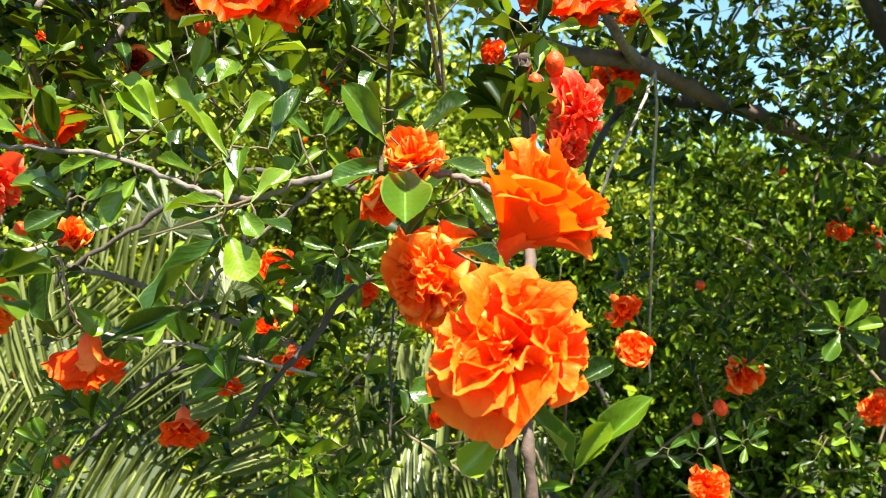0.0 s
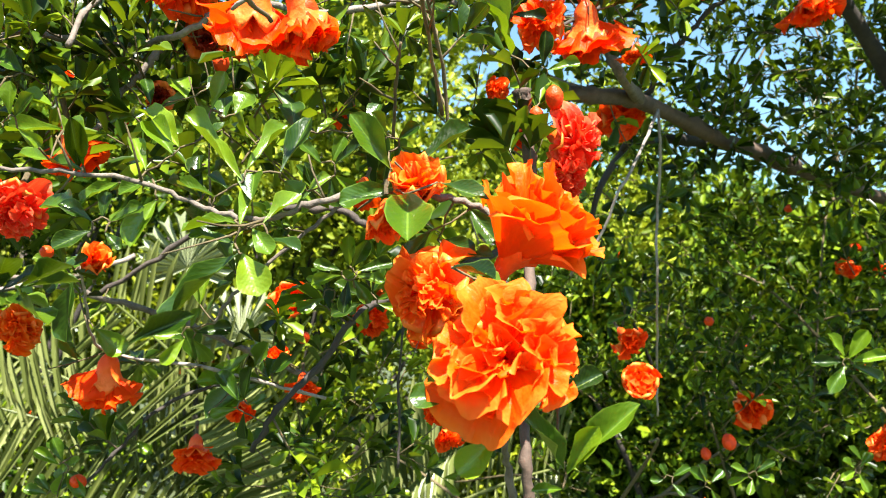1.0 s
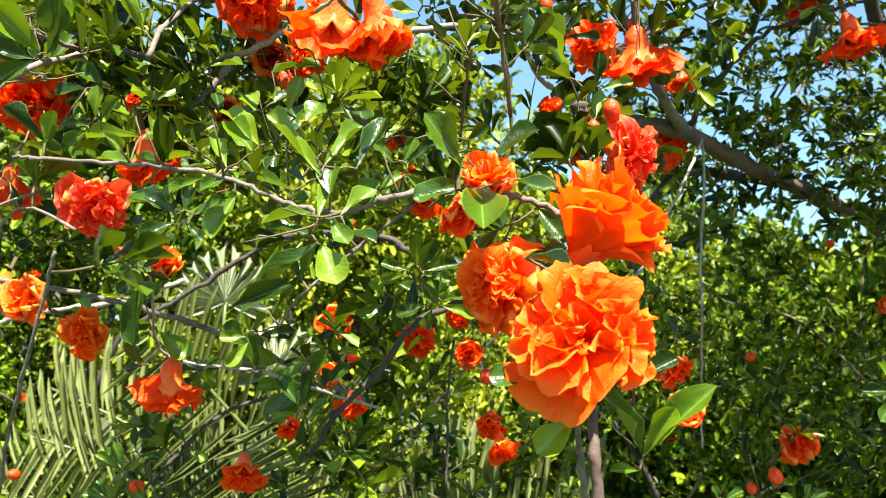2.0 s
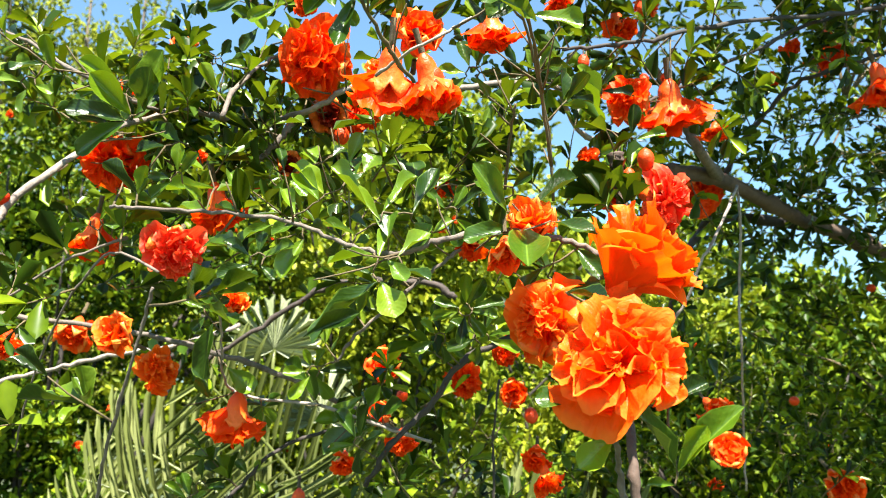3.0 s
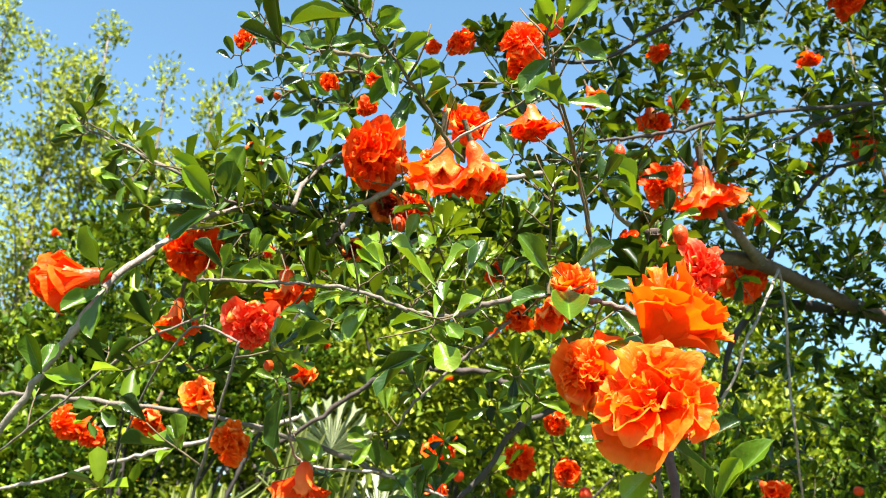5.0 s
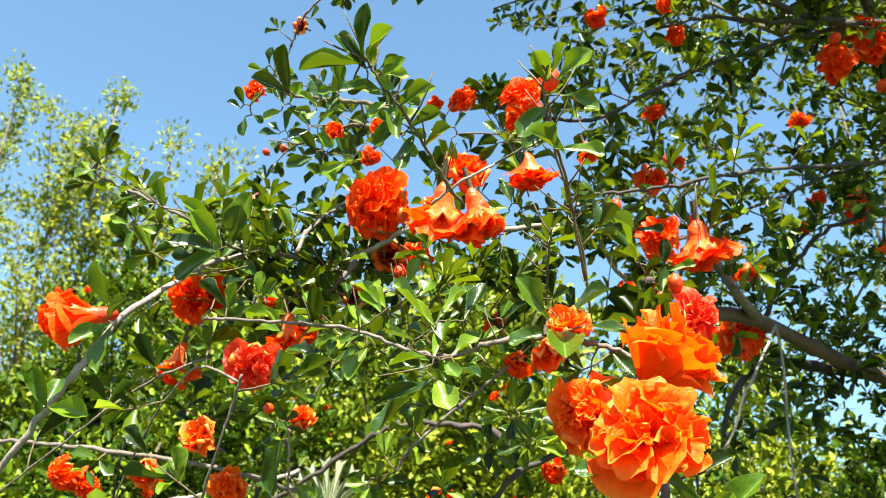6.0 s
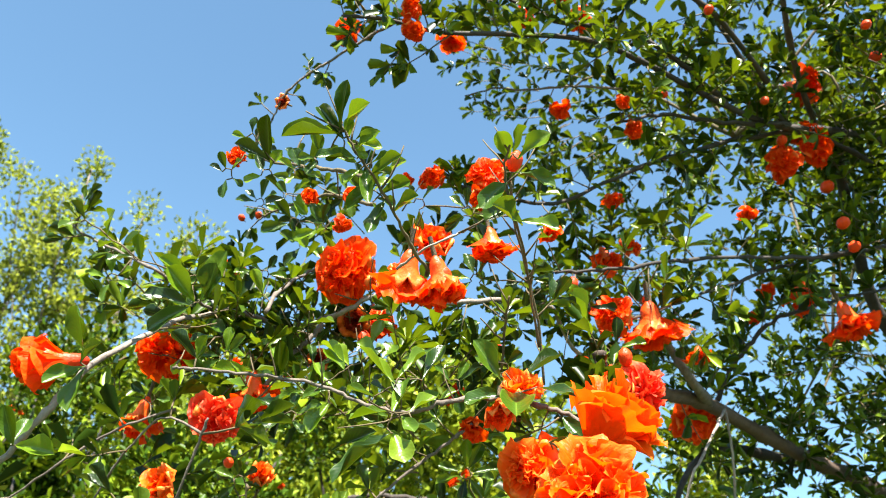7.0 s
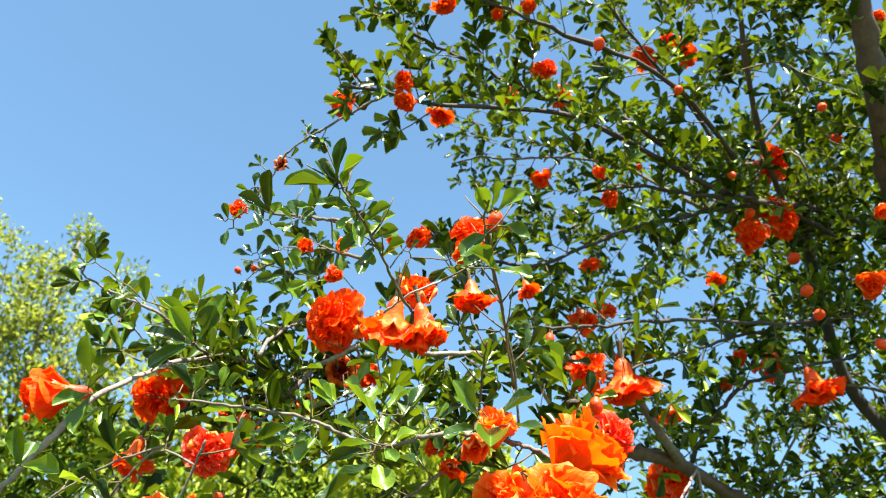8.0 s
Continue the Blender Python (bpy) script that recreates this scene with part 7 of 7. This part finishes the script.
def palm(at, crown_height, fronds, seed):
    """A low feather palm: each frond a rib with two rows of stiff blades."""
    r = random.Random(seed)
    ob = thing("feather_palm", at, "low feather palm with stiff pale green fronds", "palm")
    foot = Vector(at)
    crown = foot + Vector((0, 0, crown_height))
    verts, faces = [], []
    tube(verts, faces, [foot + Vector((0, 0, -0.05)), foot.lerp(crown, 0.6), crown], 0.12, 0.08, 10, 0.12, r)
    under("trunk", sheet("palm_trunk", verts, faces, None, M_DARKBARK), ob)
    for tip, face in fronds:
        tip, face = Vector(tip), unit(face)
        length = (tip - crown).length
        rib = smooth_path([crown, crown.lerp(tip, 0.4) + Vector((0, 0, length * 0.05)), crown.lerp(tip, 0.75) + Vector((0, 0, length * 0.04)), tip], 10)
        verts, faces = [], []
        tube(verts, faces, rib, 0.009, 0.003, 6)
        fr = under("frond", sheet("frond_rib", verts, faces, None, M_PALM), ob)
        n = int(length / 0.036)
        for k in range(n):
            q = (0.12 + 0.87 * k / n) * (len(rib) - 1)
            i = min(int(q), len(rib) - 2)
            p = rib[i].lerp(rib[i + 1], q - i)
            along = unit(rib[i + 1] - rib[i])
            across = unit(along.cross(face))
            up = across.cross(along)
            size = 0.27 * math.sin(math.pi * (0.16 + 0.74 * k / n)) ** 0.6
            for s in (-1, 1):
                lean = r.uniform(0.5, 0.8) if (across * s).z > 0 else r.uniform(0.0, 0.2)
                way = unit(across * s + along * lean + up * r.uniform(0.05, 0.3))
                under("blade", BLADE_MESH, fr, frame_of(p, p + way * size * r.uniform(0.85, 1.1), up + across * s * -0.6 + rand_way(r) * 0.3, 0.016))
    return ob


BLADE_MESH = sheet("blade", *leaf_template(3, 2, 0.10, 0.03, 0.0, 1.0, 0, False), M_PALM)
palm((-0.30, 2.40, 0), 0.86, [((-1.237, 2.133, 1.351), (0.15, -1.0, 0.30)), ((-0.940, 2.157, 1.642), (-0.10, -1.0, 0.50)), ((-1.299, 2.370, 1.470), (0.30, -1.0, 0.20)), ((-1.265, 2.097, 1.204), (0.10, -1.0, 0.40)), ((0.28, 2.02, 1.22), (-0.15, -1.0, 0.50)), ((0.02, 1.92, 1.28), (0.05, -1.0, 0.60)), ((-0.50, 2.02, 1.48), (-0.10, -1.0, 0.45))], 3)


def fan_palm(at, leaves):
    """A small fan palm: stalks from the ground, each with a fan of folded blades."""
    ob = thing("fan_palm", at, "small fan palm with pale folded leaf fans", "palm")
    foot = Vector(at)
    for hub, face, size in leaves:
        hub, face = Vector(hub), unit(face)
        side = unit(face.cross(Vector((0, 0, 1))))
        up = side.cross(face)
        verts, faces = [], []
        tube(verts, faces, smooth_path([foot, foot.lerp(hub, 0.6) + Vector((0, 0, 0.12)), hub], 6), 0.009, 0.005, 6)
        fan = under("fan_leaf", sheet("leaf_stalk", verts, faces, None, M_PALM), ob)
        n = 26
        for k in range(n):
            a = radians(-112 + 224 * k / (n - 1))
            way = side * math.sin(a) + up * math.cos(a) + face * (0.25 * (1 - abs(a) / 2))
            fold = face + (side * math.cos(a) - up * math.sin(a)) * (0.7 if k % 2 else -0.7)
            under("blade", FAN_MESH, fan, frame_of(hub, hub + way * size * (1 - 0.25 * abs(a) / 2), fold, size * 0.13))
    return ob


FAN_MESH = sheet("fan_blade", *leaf_template(4, 2, 0.1, 0.05, 0.0, 1.0, 0, True), M_FAN)
fan_palm((-0.81, 2.40, 0), [((-0.759, 2.279, 1.723), (0.250, -0.900, 0.350), 0.17), ((-0.638, 2.424, 1.528), (0.100, -0.800, 0.500), 0.17)])


def feathery_tree(at, height, half, count, seed, label):
    """A slender, airy tree of thin upright stems with small pale leaves."""
    r = random.Random(seed)
    ob = thing("feathery_tree", at, label, "tree", "airy trees behind")
    foot = Vector(at)
    clumps = []
    trunk_way = smooth_path([foot, foot + Vector((0.1, 0, height * 0.4)), foot + Vector((0, 0.1, height * 0.93))], 8)
    verts, faces = [], []
    tube(verts, faces, trunk_way, 0.07, 0.012, 8)
    under("trunk", sheet("slender_trunk", verts, faces, None, M_BARK), ob)
    for k in range(22):
        z = r.uniform(0.2, 0.85)
        a = r.uniform(0, 6.28)
        start = trunk_way[int(z * (len(trunk_way) - 1))]
        reach = half * r.uniform(0.5, 1.0) * (1.2 - 0.7 * z)
        tip = start + Vector((math.cos(a) * reach, math.sin(a) * reach, height * r.uniform(0.08, 0.24)))
        way = smooth_path([start, start.lerp(tip, 0.5) + Vector((0, 0, -0.05 * height * r.random())), tip], 8)
        verts, faces = [], []
        tube(verts, faces, way, 0.018, 0.004, 5)
        under("branch", sheet("slender_branch", verts, faces, None, M_BARK), ob)
        for q in way[3::2]:
            clumps.append((q + rand_way(r) * 0.12, r.uniform(0.10, 0.30), r.uniform(0.7, 1.5)))
    for q in trunk_way[len(trunk_way) // 2:] + [trunk_way[-1]] * 3:
        clumps.append((q + rand_way(r) * 0.1, r.uniform(0.15, 0.26), 1.6))
    under("foliage", scatter("foliage", LEAF_FAR, leaf_cloud(seed, clumps, int(count * 1.3), 0.085, 0.6, 0.0), M_AIRY), ob, kind="stuff")
    return ob


PALE = "tall airy tree with pale yellow-green leaves"
feathery_tree((-7.95, 8.45, 0), 9.3, 1.15, 7500, 21, PALE)
feathery_tree((-7.0, 8.6, 0), 8.4, 1.0, 5500, 22, PALE)
feathery_tree((-6.3, 8.45, 0), 8.8, 1.0, 5500, 23, PALE)
feathery_tree((-5.5, 8.75, 0), 8.1, 0.9, 4500, 24, PALE)
feathery_tree((-4.75, 8.7, 0), 7.7, 0.75, 3000, 25, PALE)
feathery_tree((-9.1, 8.5, 0), 9.2, 1.3, 7500, 26, PALE)


def round_tree(at, height, half, count, seed, material, label):
    """A broad-headed tree: trunk, forking limbs and a crown of many leaf clumps."""
    r = random.Random(seed)
    ob = thing("round_tree", at, label, "tree", "garden trees behind")
    foot = Vector(at)
    fork = foot + Vector((0, 0, height * 0.3))
    clumps = []
    verts, faces = [], []
    tube(verts, faces, [foot, foot.lerp(fork, 0.5) + Vector((0.05, 0, 0)), fork], 0.16, 0.11, 9)
    under("trunk", sheet("tree_trunk", verts, faces, None, M_DARKBARK), ob)
    for k in range(40):
        v = rand_way(r)
        tip = fork + Vector((v[0] * half, v[1] * half, height * (0.30 + 0.36 * v[2])))
        verts, faces = [], []
        tube(verts, faces, smooth_path([fork, fork.lerp(tip, 0.5) + rand_way(r) * 0.2, tip], 4), 0.05, 0.012, 5)
        under("limb", sheet("tree_limb", verts, faces, None, M_DARKBARK), ob)
        clumps.append((tip, half * r.uniform(0.20, 0.38), r.uniform(0.6, 0.95)))
    under("foliage", scatter("foliage", LEAF_FAR, leaf_cloud(seed, clumps, count, 0.17), material), ob, kind="stuff")
    return ob


GARDEN = "leafy round-headed garden tree in full sun"
round_tree((-1.3, 10.5, 0), 5.8, 2.1, 10000, 31, M_LIME_SUN, GARDEN)
round_tree((1.8, 12.5, 0), 4.6, 2.6, 12000, 32, M_BUSH, GARDEN)
round_tree((-4.8, 12.0, 0), 6.4, 2.6, 12000, 33, M_LIME_SUN, GARDEN)
round_tree((6.6, 11.0, 0), 3.6, 2.6, 10000, 34, M_BUSH, GARDEN)
round_tree((-9.5, 12.5, 0), 4.5, 2.6, 9000, 35, M_BUSH, GARDEN)
round_tree((-2.9, 9.0, 0), 4.6, 1.7, 11000, 36, M_LIME_SUN, GARDEN)
round_tree((4.0, 10.5, 0), 3.3, 1.9, 9000, 37, M_BUSH, GARDEN)
